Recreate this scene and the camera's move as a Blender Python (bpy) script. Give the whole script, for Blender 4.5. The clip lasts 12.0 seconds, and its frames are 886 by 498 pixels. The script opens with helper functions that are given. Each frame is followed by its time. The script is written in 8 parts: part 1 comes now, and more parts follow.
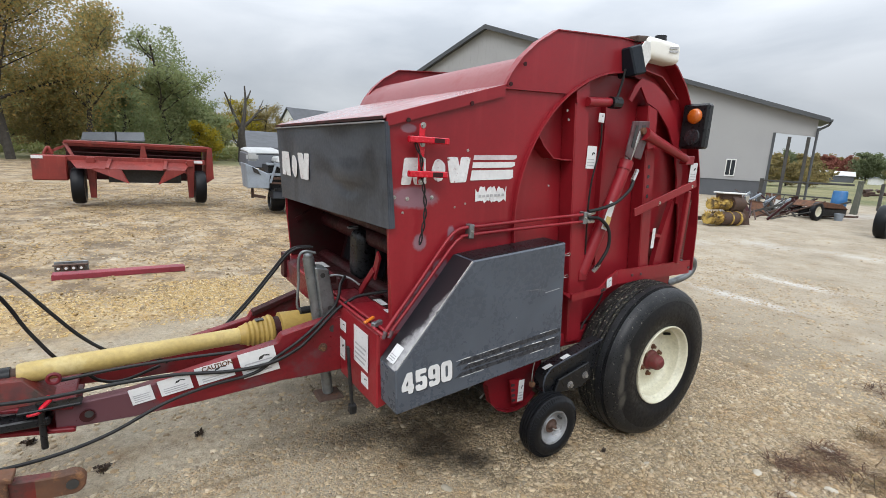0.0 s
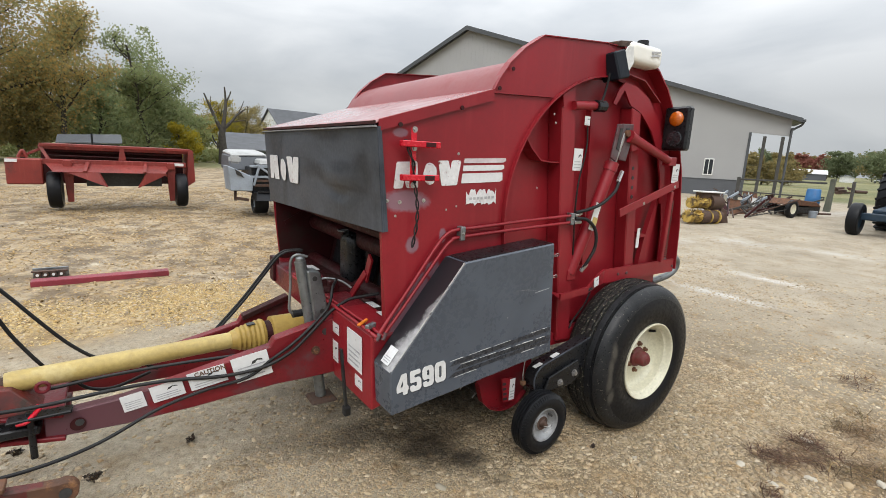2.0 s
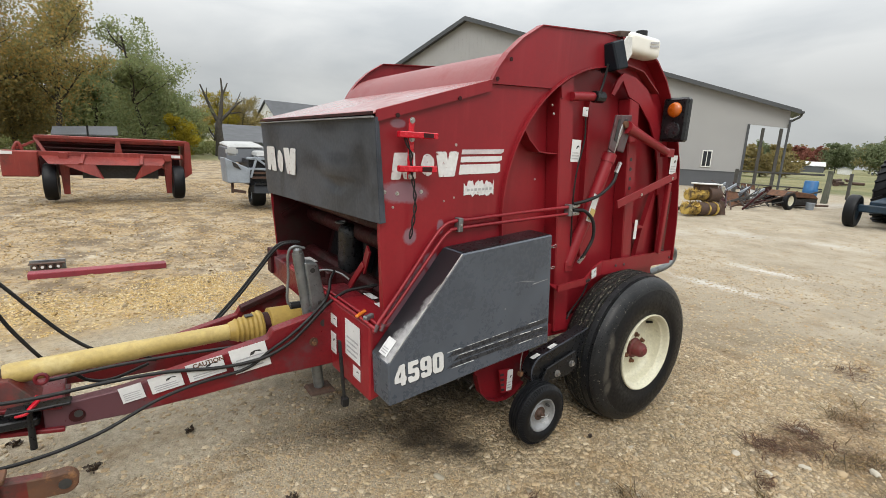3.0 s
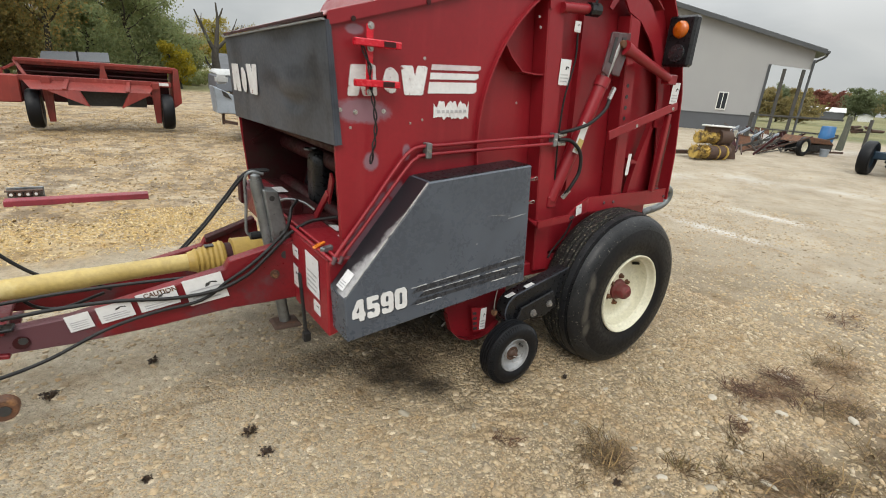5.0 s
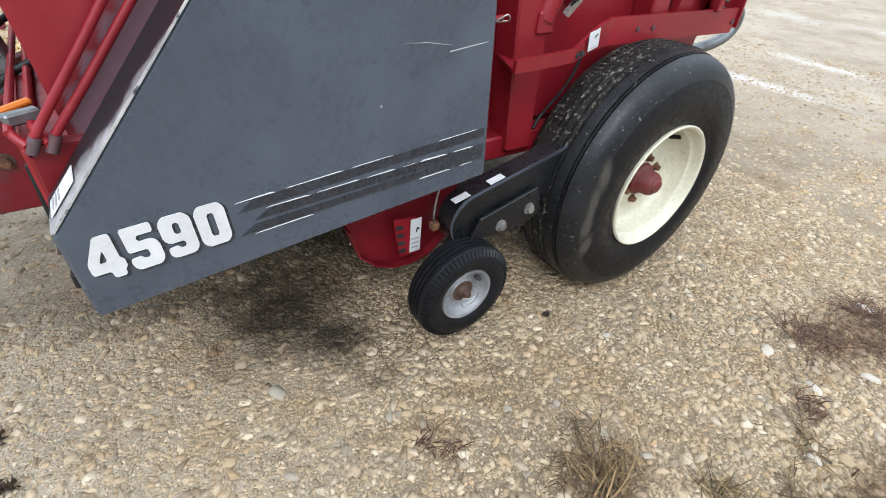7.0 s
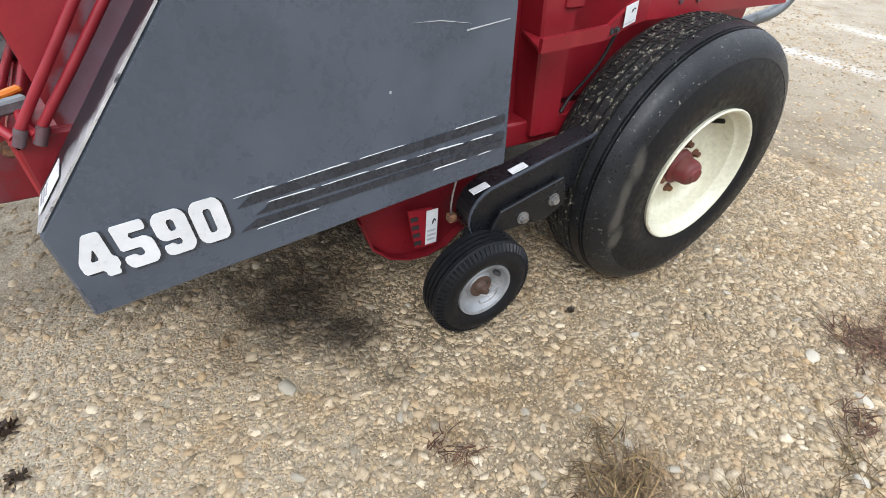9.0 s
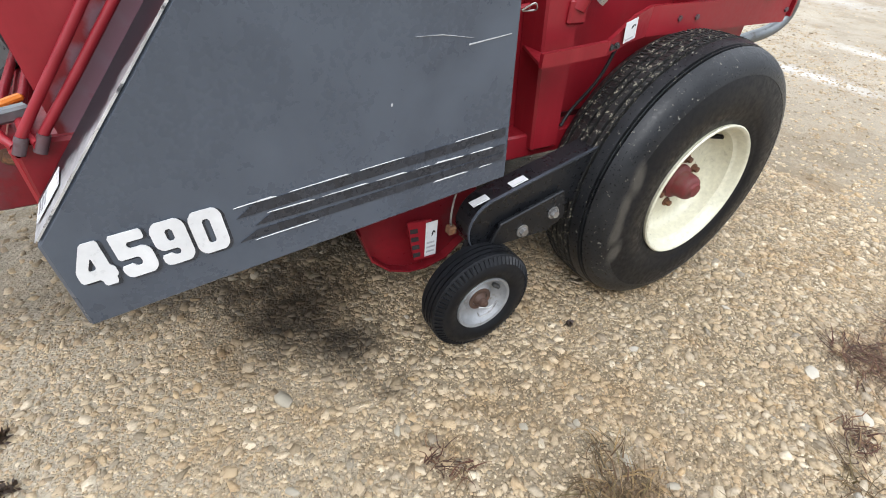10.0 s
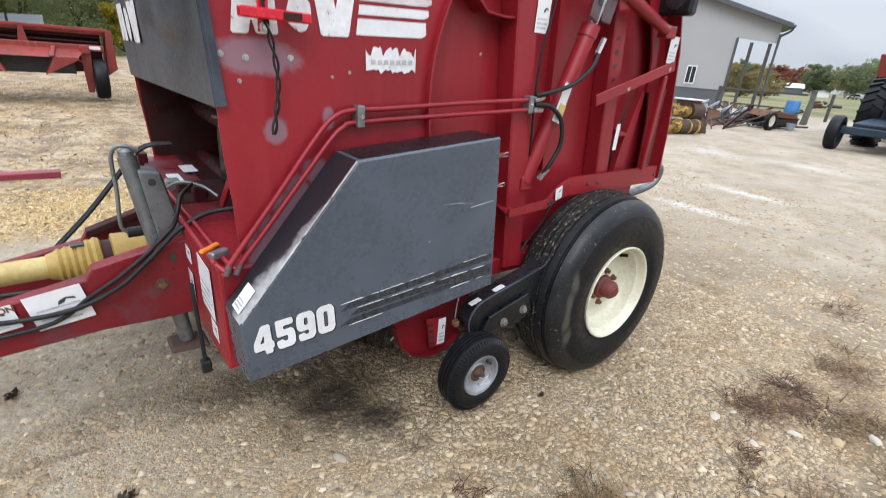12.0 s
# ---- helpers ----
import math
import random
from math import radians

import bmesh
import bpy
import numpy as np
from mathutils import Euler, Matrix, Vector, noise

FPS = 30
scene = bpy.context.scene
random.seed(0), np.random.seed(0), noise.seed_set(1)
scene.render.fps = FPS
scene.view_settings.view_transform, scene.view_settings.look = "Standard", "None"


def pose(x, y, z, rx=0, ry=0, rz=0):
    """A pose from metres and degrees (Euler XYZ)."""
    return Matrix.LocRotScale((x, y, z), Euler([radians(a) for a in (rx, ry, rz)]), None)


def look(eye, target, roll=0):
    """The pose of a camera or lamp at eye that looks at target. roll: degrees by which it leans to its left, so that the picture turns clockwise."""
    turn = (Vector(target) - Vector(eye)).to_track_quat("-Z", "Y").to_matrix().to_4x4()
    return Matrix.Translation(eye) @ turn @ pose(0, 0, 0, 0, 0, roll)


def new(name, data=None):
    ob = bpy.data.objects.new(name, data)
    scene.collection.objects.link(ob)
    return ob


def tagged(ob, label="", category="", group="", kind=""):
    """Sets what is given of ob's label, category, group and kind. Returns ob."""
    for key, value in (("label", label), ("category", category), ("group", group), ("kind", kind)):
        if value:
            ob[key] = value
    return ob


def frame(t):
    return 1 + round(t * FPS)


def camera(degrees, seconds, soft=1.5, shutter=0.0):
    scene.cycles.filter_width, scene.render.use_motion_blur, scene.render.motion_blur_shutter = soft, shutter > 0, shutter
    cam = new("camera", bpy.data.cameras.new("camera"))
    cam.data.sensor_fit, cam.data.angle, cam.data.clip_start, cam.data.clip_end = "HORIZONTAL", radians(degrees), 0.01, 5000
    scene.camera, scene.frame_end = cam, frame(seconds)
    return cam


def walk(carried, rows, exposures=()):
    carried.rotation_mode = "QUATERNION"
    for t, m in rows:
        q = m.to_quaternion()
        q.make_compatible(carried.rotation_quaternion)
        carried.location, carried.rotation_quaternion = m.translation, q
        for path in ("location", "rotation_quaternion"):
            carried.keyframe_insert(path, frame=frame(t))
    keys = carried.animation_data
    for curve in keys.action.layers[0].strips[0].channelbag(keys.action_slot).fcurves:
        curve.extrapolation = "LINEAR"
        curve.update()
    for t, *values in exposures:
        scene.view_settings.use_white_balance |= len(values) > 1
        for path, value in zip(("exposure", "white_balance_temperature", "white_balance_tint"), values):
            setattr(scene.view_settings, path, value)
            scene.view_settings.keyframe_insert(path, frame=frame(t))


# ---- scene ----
cam = camera(85.8, 12.0, soft=0.8, shutter=0.4)
PATH = [
    (0, (-0.091, 0.539, 1.463), (0.974, 2.186, 1.076), 3.2),
    (0.5, (-0.126, 0.536, 1.47), (0.961, 2.17, 1.088), 2.9),
    (1, (-0.129, 0.538, 1.473), (0.975, 2.163, 1.096), 2.8),
    (1.5, (-0.133, 0.538, 1.473), (0.981, 2.156, 1.095), 2.8),
    (2, (-0.134, 0.535, 1.473), (0.987, 2.147, 1.092), 2.9),
    (2.5, (-0.134, 0.534, 1.471), (0.992, 2.14, 1.079), 2.9),
    (4.5, (-0.074, 0.529, 1.428), (1.03, 2.1, 0.867), 3.7),
    (5, (0.079, 0.562, 1.397), (1.165, 2.111, 0.748), 4.2),
    (5.5, (0.272, 0.617, 1.365), (1.295, 2.165, 0.618), 4.5),
    (6, (0.484, 0.849, 1.25), (1.575, 2.263, 0.349), 5.1),
    (6.5, (0.656, 1.05, 1.171), (1.756, 2.338, 0.108), 6.7),
    (7, (0.841, 1.204, 1.122), (1.825, 2.486, -0.056), 5.8),
    (9, (0.915, 1.259, 1.112), (1.774, 2.554, -0.147), 4.3),
    (9.5, (0.916, 1.262, 1.11), (1.777, 2.563, -0.142), 4.6),
    (10, (0.914, 1.264, 1.112), (1.793, 2.581, -0.11), 5.0),
    (10.5, (0.904, 1.261, 1.118), (1.82, 2.605, -0.046), 5.3),
    (11, (0.825, 1.206, 1.166), (1.799, 2.586, 0.096), 5.6),
    (11.5, (0.576, 1.044, 1.252), (1.661, 2.461, 0.35), 5.8),
    (12, (0.431, 0.911, 1.318), (1.6, 2.357, 0.582), 4.9),
]
walk(cam, [(t, look(eye, target, roll)) for t, eye, target, roll in PATH],
     [(0, -0.16, 6350, 9), (1, -0.14, 6450, 9), (2.5, -0.19, 6750, 8), (4.5, -0.20, 7050, 7), (5.5, -0.10, 6600, 8), (6.5, 0.06, 6300, 9), (7, 0.20, 6050, 9), (9.5, 0.26, 6200, 10), (10.5, 0.29, 6250, 10), (11, 0.31, 6250, 10), (12, 0.12, 6150, 11)])

# ---- sky and light ----
world = bpy.data.worlds.new("overcast_sky")
scene.world = world
world.use_nodes = True
wn, wl = world.node_tree.nodes, world.node_tree.links
wn.clear()
w_out = wn.new("ShaderNodeOutputWorld")
w_bg = wn.new("ShaderNodeBackground")
w_sky = wn.new("ShaderNodeTexSky")
w_sky.sky_type, w_sky.sun_disc = "NISHITA", False
w_sky.sun_elevation, w_sky.sun_rotation = radians(42), radians(200)
w_co = wn.new("ShaderNodeTexCoord")
w_map = wn.new("ShaderNodeMapping")
w_map.inputs["Scale"].default_value = (1.0, 1.0, 3.2)
w_noise = wn.new("ShaderNodeTexNoise")
w_noise.inputs["Scale"].default_value, w_noise.inputs["Detail"].default_value = 2.1, 6.0
w_noise.inputs["Roughness"].default_value, w_noise.inputs["Distortion"].default_value = 0.5, 0.35
w_ramp = wn.new("ShaderNodeValToRGB")
w_ramp.color_ramp.elements[0].position, w_ramp.color_ramp.elements[0].color = 0.38, (5.2, 5.55, 6.05, 1)
w_ramp.color_ramp.elements[1].position, w_ramp.color_ramp.elements[1].color = 0.62, (7.1, 7.35, 7.75, 1)
w_sep = wn.new("ShaderNodeSeparateXYZ")
w_up = wn.new("ShaderNodeMapRange")
w_up.inputs["From Min"].default_value, w_up.inputs["From Max"].default_value = 0.12, 0.9
w_up.inputs["To Min"].default_value, w_up.inputs["To Max"].default_value = 1.0, 4.45
w_mul = wn.new("ShaderNodeVectorMath")
w_mul.operation = "SCALE"
w_mix = wn.new("ShaderNodeMix")
w_mix.data_type = "RGBA"
w_mix.inputs["Factor"].default_value = 0.93
wl.new(w_co.outputs["Generated"], w_map.inputs["Vector"])
wl.new(w_map.outputs["Vector"], w_noise.inputs["Vector"])
wl.new(w_noise.outputs["Fac"], w_ramp.inputs["Fac"])
wl.new(w_co.outputs["Generated"], w_sep.inputs["Vector"])
wl.new(w_sep.outputs["Z"], w_up.inputs["Value"])
wl.new(w_ramp.outputs["Color"], w_mul.inputs[0])
wl.new(w_up.outputs["Result"], w_mul.inputs["Scale"])
wl.new(w_sky.outputs["Color"], w_mix.inputs["A"])
wl.new(w_mul.outputs["Vector"], w_mix.inputs["B"])
wl.new(w_mix.outputs["Result"], w_bg.inputs["Color"])
w_bg.inputs["Strength"].default_value = 0.1
wl.new(w_bg.outputs["Background"], w_out.inputs["Surface"])

sun = new("sun", bpy.data.lights.new("sun", "SUN"))
sun.data.energy, sun.data.angle, sun.data.color = 1.5, radians(30), (1.0, 0.975, 0.95)
sun.matrix_basis = look((-14, -16, 24), (1, 3, 0))
scene.view_settings.exposure = 0.0

# ---- materials ----
def node_tree(name):
    m = bpy.data.materials.new(name)
    m.use_nodes = True
    t = m.node_tree
    return m, t.nodes, t.links, t.nodes["Principled BSDF"]


def mixed(nodes, links, fac, a, b, blend="MIX"):
    n = nodes.new("ShaderNodeMix")
    n.data_type, n.blend_type = "RGBA", blend
    for key, v in (("Factor", fac), ("A", a), ("B", b)):
        if isinstance(v, (int, float)):
            n.inputs[key].default_value = v
        elif isinstance(v, tuple):
            n.inputs[key].default_value = (*v[:3], 1)
        else:
            links.new(v, n.inputs[key])
    return n.outputs["Result"]


def noise_tex(nodes, links, co, scale, detail=4.0, rough=0.55, stretch=None, swirl=0.0):
    if stretch:
        mp = nodes.new("ShaderNodeMapping")
        mp.inputs["Scale"].default_value = stretch
        links.new(co, mp.inputs["Vector"])
        co = mp.outputs["Vector"]
    n = nodes.new("ShaderNodeTexNoise")
    n.inputs["Scale"].default_value, n.inputs["Detail"].default_value, n.inputs["Roughness"].default_value = scale, detail, rough
    n.inputs["Distortion"].default_value = swirl
    links.new(co, n.inputs["Vector"])
    return n.outputs["Fac"]


def ranged(nodes, links, v, a, b, c=0.0, d=1.0):
    n = nodes.new("ShaderNodeMapRange")
    n.inputs["From Min"].default_value, n.inputs["From Max"].default_value = a, b
    n.inputs["To Min"].default_value, n.inputs["To Max"].default_value = c, d
    links.new(v, n.inputs["Value"])
    return n.outputs["Result"]


def bumped(nodes, links, bsdf, height, strength, distance):
    n = nodes.new("ShaderNodeBump")
    n.inputs["Strength"].default_value, n.inputs["Distance"].default_value = strength, distance
    links.new(height, n.inputs["Height"])
    links.new(n.outputs["Normal"], bsdf.inputs["Normal"])


def surf(name, ca, cb, rough=0.5, metal=0.0, scale=3.0, bump=0.15, dist=0.002, dirt=None, dirt_at=(0.58, 0.72), dirt_scale=5.0,
         streak=None, fine=60.0, rvar=0.15, coat=0.0, spec=0.5, edge=(0.35, 0.68), swirl=0.0, speckle=0.45):
    """Two colours in large soft patches, fine grain, dirt or wear with a shape of its own, and upright streaks."""
    m, n, l, p = node_tree(name)
    co = n.new("ShaderNodeTexCoord").outputs["Object"]
    big = ranged(n, l, noise_tex(n, l, co, scale, 5.0, 0.55, None, swirl), *edge)
    col = mixed(n, l, big, ca, cb)
    grain = noise_tex(n, l, co, fine, 3.0, 0.6)
    col = mixed(n, l, speckle, col, mixed(n, l, ranged(n, l, grain, 0.3, 0.7), (0.55, 0.55, 0.55), (1.0, 1.0, 1.0)), "MULTIPLY")
    if streak:
        s = noise_tex(n, l, co, 6.0, 4.0, 0.6, (3.0, 3.0, 0.22))
        col = mixed(n, l, ranged(n, l, s, 0.55, 0.75, 0.0, 0.7), col, streak)
    rough_v = ranged(n, l, grain, 0.3, 0.7, max(rough - rvar, 0.05), min(rough + rvar, 1.0))
    if dirt:
        d = noise_tex(n, l, co, dirt_scale, 8.0, 0.68)
        mask = ranged(n, l, d, *dirt_at)
        col = mixed(n, l, mask, col, dirt)
        rough_v = mixed(n, l, mask, rough_v, (0.85, 0.85, 0.85))
    l.new(col, p.inputs["Base Color"])
    l.new(rough_v, p.inputs["Roughness"])
    p.inputs["Metallic"].default_value = metal
    p.inputs["Specular IOR Level"].default_value = spec
    p.inputs["Coat Weight"].default_value = coat
    p.inputs["Coat Roughness"].default_value = 0.25
    bumped(n, l, p, mixed(n, l, 0.5, grain, noise_tex(n, l, co, scale * 2, 3.0)), bump, dist)
    return m


def by_island(name, colours, rough=0.85, grain=90.0, bump=0.5, dist=0.003, stops=None, trans=0.0):
    """A colour for each loose piece, drawn from a row of colours."""
    m, n, l, p = node_tree(name)
    g = n.new("ShaderNodeNewGeometry").outputs["Random Per Island"]
    r = n.new("ShaderNodeValToRGB")
    while len(r.color_ramp.elements) < len(colours):
        r.color_ramp.elements.new(0.5)
    for i, (e, c) in enumerate(zip(r.color_ramp.elements, colours)):
        e.position = stops[i] if stops else i / (len(colours) - 1)
        e.color = (*c, 1)
    l.new(g, r.inputs["Fac"])
    co = n.new("ShaderNodeTexCoord").outputs["Object"]
    f = noise_tex(n, l, co, grain, 4.0, 0.65)
    col = mixed(n, l, 0.6, r.outputs["Color"], mixed(n, l, ranged(n, l, f, 0.3, 0.7), (0.5, 0.48, 0.45), (1.1, 1.1, 1.1)), "MULTIPLY")
    l.new(col, p.inputs["Base Color"])
    p.inputs["Roughness"].default_value = rough
    p.inputs["Specular IOR Level"].default_value = 0.35
    if trans:
        thin = n.new("ShaderNodeBsdfTranslucent")
        l.new(col, thin.inputs["Color"])
        both = n.new("ShaderNodeMixShader")
        both.inputs["Fac"].default_value = trans
        l.new(p.outputs["BSDF"], both.inputs[1])
        l.new(thin.outputs["BSDF"], both.inputs[2])
        l.new(both.outputs["Shader"], n["Material Output"].inputs["Surface"])
    if bump:
        bumped(n, l, p, f, bump, dist)
    return m


RED = surf("red_paint", (0.255, 0.0105, 0.0180), (0.190, 0.0082, 0.0138), 0.40, 0, 2.2, 0.08, 0.0015, (0.15, 0.026, 0.026), (0.64, 0.82), 9.0, (0.25, 0.019, 0.025), speckle=0.22, rvar=0.08, spec=0.42)
# paler glossy red with the sky's reflection mixed into its colour
RED_SHEEN = surf("sky_sheen_red_paint", (0.26, 0.045, 0.045), (0.22, 0.032, 0.034), 0.26, 0, 2.6, 0.03, 0.0012, (0.29, 0.08, 0.075), (0.5, 0.8), 1.6, coat=1.0, speckle=0.07, rvar=0.05)
RED_DOME = surf("weathered_dome_paint", (0.215, 0.020, 0.022), (0.185, 0.016, 0.018), 0.38, 0, 2.6, 0.04, 0.0012, (0.225, 0.038, 0.036), (0.5, 0.8), 1.4, speckle=0.06, rvar=0.04)
# darker copy of the red, for grime and for shade inside the machine
RED_DARK = surf("dusty_shaded_red_paint", (0.046, 0.0045, 0.006), (0.026, 0.0045, 0.005), 0.55, 0, 4.0, 0.2, 0.002, (0.028, 0.019, 0.015), (0.5, 0.75), 8.0, spec=0.25)
RED_WORN = surf("worn_shaded_red_paint", (0.185, 0.0085, 0.014), (0.120, 0.0085, 0.014), 0.42, 0, 5.0, 0.15, 0.002, (0.095, 0.050, 0.055), (0.54, 0.72), 5.0, spec=0.32)
RED_HUB = surf("dusty_hub_paint", (0.15, 0.017, 0.018), (0.10, 0.017, 0.015), 0.6, 0, 12.0, 0.2, 0.002, (0.12, 0.06, 0.045), (0.5, 0.7), 20.0)
GREY = surf("dark_grey_paint", (0.068, 0.081, 0.103), (0.051, 0.061, 0.079), 0.27, 0, 3.0, 0.02, 0.0008, (0.084, 0.099, 0.122), (0.50, 0.80), 4.0, speckle=0.05, rvar=0.05, swirl=1.0)
# its light and dark swirl stands for reflections on the dented sheet
GREY_HOOD = surf("scuffed_grey_paint_with_reflections", (0.062, 0.070, 0.086), (0.034, 0.039, 0.048), 0.46, 0, 1.6, 0.05, 0.004, (0.090, 0.100, 0.118), (0.58, 0.85), 2.2, (0.070, 0.078, 0.094), edge=(0.44, 0.60), swirl=1.4, speckle=0.05, rvar=0.06, spec=0.24)
BARE = surf("bare_worn_steel", (0.50, 0.49, 0.47), (0.22, 0.21, 0.20), 0.42, 0.7, 9.0, 0.2, 0.002, (0.05, 0.05, 0.055), (0.5, 0.66), 14.0)
GALV = surf("dull_galvanised_steel", (0.27, 0.285, 0.29), (0.14, 0.15, 0.155), 0.42, 0.65, 8.0, 0.2, 0.002, (0.12, 0.10, 0.08), (0.58, 0.75), 12.0)
STEEL = surf("bright_bolt_steel", (0.55, 0.54, 0.52), (0.34, 0.33, 0.32), 0.35, 0.8, 30.0, 0.1, 0.001)
EDGE_WHITE = surf("bare_folded_edge", (0.62, 0.61, 0.60), (0.40, 0.40, 0.40), 0.4, 0.3, 14.0, 0.1, 0.001, (0.06, 0.06, 0.065), (0.56, 0.62), 16.0)
RUST = surf("rusty_steel", (0.16, 0.07, 0.035), (0.08, 0.04, 0.025), 0.8, 0.1, 9.0, 0.5, 0.004, (0.25, 0.12, 0.05), (0.55, 0.7), 20.0)
RUBBER = surf("grey_black_rubber", (0.0052, 0.0058, 0.0072), (0.0095, 0.010, 0.012), 0.46, 0, 4.0, 0.14, 0.002, (0.024, 0.024, 0.024), (0.60, 0.85), 7.0, spec=0.22, swirl=0.8)
TREAD = surf("muddy_tread_rubber", (0.010, 0.010, 0.010), (0.021, 0.021, 0.020), 0.5, 0, 9.0, 0.9, 0.006, (0.27, 0.25, 0.19), (0.565, 0.63), 64.0, fine=150.0, spec=0.5)
SHOULDER = surf("dusty_tyre_shoulder", (0.0095, 0.010, 0.0115), (0.020, 0.021, 0.023), 0.38, 0, 9.0, 0.25, 0.003, (0.20, 0.19, 0.16), (0.625, 0.665), 75.0, fine=130.0, spec=0.28, swirl=0.6)
HOSE = surf("black_hose_rubber", (0.009, 0.009, 0.010), (0.016, 0.016, 0.016), 0.5, 0, 20.0, 0.2, 0.001, spec=0.3)
BLACK = surf("black_paint", (0.007, 0.0075, 0.009), (0.013, 0.014, 0.016), 0.34, 0, 6.0, 0.1, 0.001, (0.06, 0.06, 0.06), (0.68, 0.82), 16.0, spec=0.32, speckle=0.2)
CREAM = surf("cream_rim_paint", (0.65, 0.625, 0.485), (0.58, 0.555, 0.42), 0.4, 0, 5.0, 0.08, 0.001, (0.42, 0.36, 0.24), (0.66, 0.85), 9.0)
YELLOW = surf("faded_yellow_plastic", (0.53, 0.40, 0.145), (0.44, 0.32, 0.10), 0.45, 0, 5.0, 0.1, 0.002, (0.62, 0.53, 0.28), (0.54, 0.74), 4.0, (0.34, 0.24, 0.08))
YELLOW_DEEP = surf("grimy_yellow_plastic", (0.44, 0.30, 0.075), (0.34, 0.22, 0.05), 0.5, 0, 6.0, 0.15, 0.002, (0.16, 0.11, 0.04), (0.56, 0.74), 9.0)
YELLOW_OLD = surf("dirty_yellow_paint", (0.56, 0.38, 0.085), (0.40, 0.26, 0.06), 0.7, 0, 5.0, 0.4, 0.006, (0.07, 0.045, 0.024), (0.46, 0.60), 6.0)
WHITE = surf("white_decal_film", (0.68, 0.68, 0.68), (0.60, 0.60, 0.60), 0.4, 0, 9.0, 0.05, 0.0005, (0.46, 0.44, 0.42), (0.68, 0.82), 30.0, speckle=0.2)
WORN_WHITE = surf("flaking_white_decal", (0.72, 0.72, 0.72), (0.62, 0.61, 0.61), 0.5, 0, 12.0, 0.05, 0.0005, (0.23, 0.05, 0.05), (0.60, 0.66), 34.0)
INK = surf("black_ink", (0.02, 0.02, 0.02), (0.04, 0.04, 0.04), 0.5, 0, 20.0, 0.02, 0.0005)
INK_GREY = surf("grey_ink", (0.35, 0.35, 0.36), (0.5, 0.5, 0.5), 0.5, 0, 20.0, 0.02, 0.0005)
STRIPE = surf("charcoal_stripe_film", (0.024, 0.027, 0.034), (0.036, 0.041, 0.052), 0.28, 0, 12.0, 0.05, 0.0005)
STRIPE_PALE = surf("pale_pinkish_stripe", (0.62, 0.56, 0.57), (0.50, 0.42, 0.44), 0.5, 0, 9.0, 0.05, 0.0005)
REFLECTOR = surf("bright_red_reflector", (0.62, 0.012, 0.03), (0.48, 0.01, 0.022), 0.25, 0, 30.0, 0.1, 0.001)
ORANGE = surf("orange_tag_plastic", (0.75, 0.22, 0.02), (0.62, 0.17, 0.02), 0.45, 0, 20.0, 0.05, 0.0005)
AMBER = surf("amber_lens", (0.60, 0.14, 0.006), (0.50, 0.10, 0.005), 0.2, 0, 30.0, 0.35, 0.002, coat=0.6)
DARK_LENS = surf("unlit_dark_lens", (0.02, 0.021, 0.024), (0.03, 0.03, 0.034), 0.2, 0, 30.0, 0.3, 0.002, coat=0.5)
BOTTLE = surf("milky_white_plastic", (0.78, 0.77, 0.72), (0.72, 0.70, 0.63), 0.4, 0, 3.0, 0.03, 0.001, speckle=0.05)
ORANGE_RED = surf("orange_red_tractor_paint", (0.20, 0.020, 0.012), (0.07, 0.012, 0.010), 0.55, 0, 9.0, 0.2, 0.002, (0.045, 0.028, 0.022), (0.48, 0.62), 12.0)
MOWER_RED = surf("weathered_orange_red_paint", (0.24, 0.026, 0.018), (0.165, 0.019, 0.014), 0.5, 0, 2.0, 0.15, 0.003, (0.08, 0.03, 0.022), (0.56, 0.75), 3.0, (0.27, 0.06, 0.045))
RUST_DARK = surf("dark_rusty_steel", (0.085, 0.045, 0.03), (0.05, 0.032, 0.024), 0.75, 0.1, 14.0, 0.4, 0.003, (0.14, 0.07, 0.04), (0.56, 0.7), 24.0)
RIM_SILVER = surf("dull_silver_paint", (0.33, 0.335, 0.34), (0.20, 0.205, 0.21), 0.42, 0.3, 14.0, 0.15, 0.001, (0.14, 0.12, 0.10), (0.58, 0.72), 26.0)
PIVOT = surf("greyish_worn_red_steel", (0.11, 0.085, 0.09), (0.10, 0.03, 0.035), 0.5, 0.2, 14.0, 0.2, 0.002, (0.08, 0.03, 0.03), (0.52, 0.66), 22.0)
BOX_BLUE = surf("blue_black_box_plastic", (0.006, 0.009, 0.014), (0.010, 0.014, 0.020), 0.5, 0, 8.0, 0.05, 0.001, spec=0.2)
PINK_RED = surf("faded_red_beam_paint", (0.27, 0.032, 0.050), (0.17, 0.022, 0.034), 0.5, 0, 3.0, 0.15, 0.002)
BLUE = surf("dusty_blue_tractor_paint", (0.012, 0.036, 0.064), (0.009, 0.025, 0.045), 0.5, 0, 3.0, 0.1, 0.002, (0.05, 0.055, 0.055), (0.55, 0.75), 4.0)
BLUE_DRUM = surf("blue_drum_plastic", (0.03, 0.16, 0.38), (0.025, 0.12, 0.3), 0.45, 0, 4.0, 0.05, 0.001)
PALE = surf("pale_grey_machine_paint", (0.30, 0.34, 0.39), (0.21, 0.24, 0.27), 0.45, 0, 3.0, 0.1, 0.002, (0.2, 0.19, 0.17), (0.58, 0.75), 6.0)
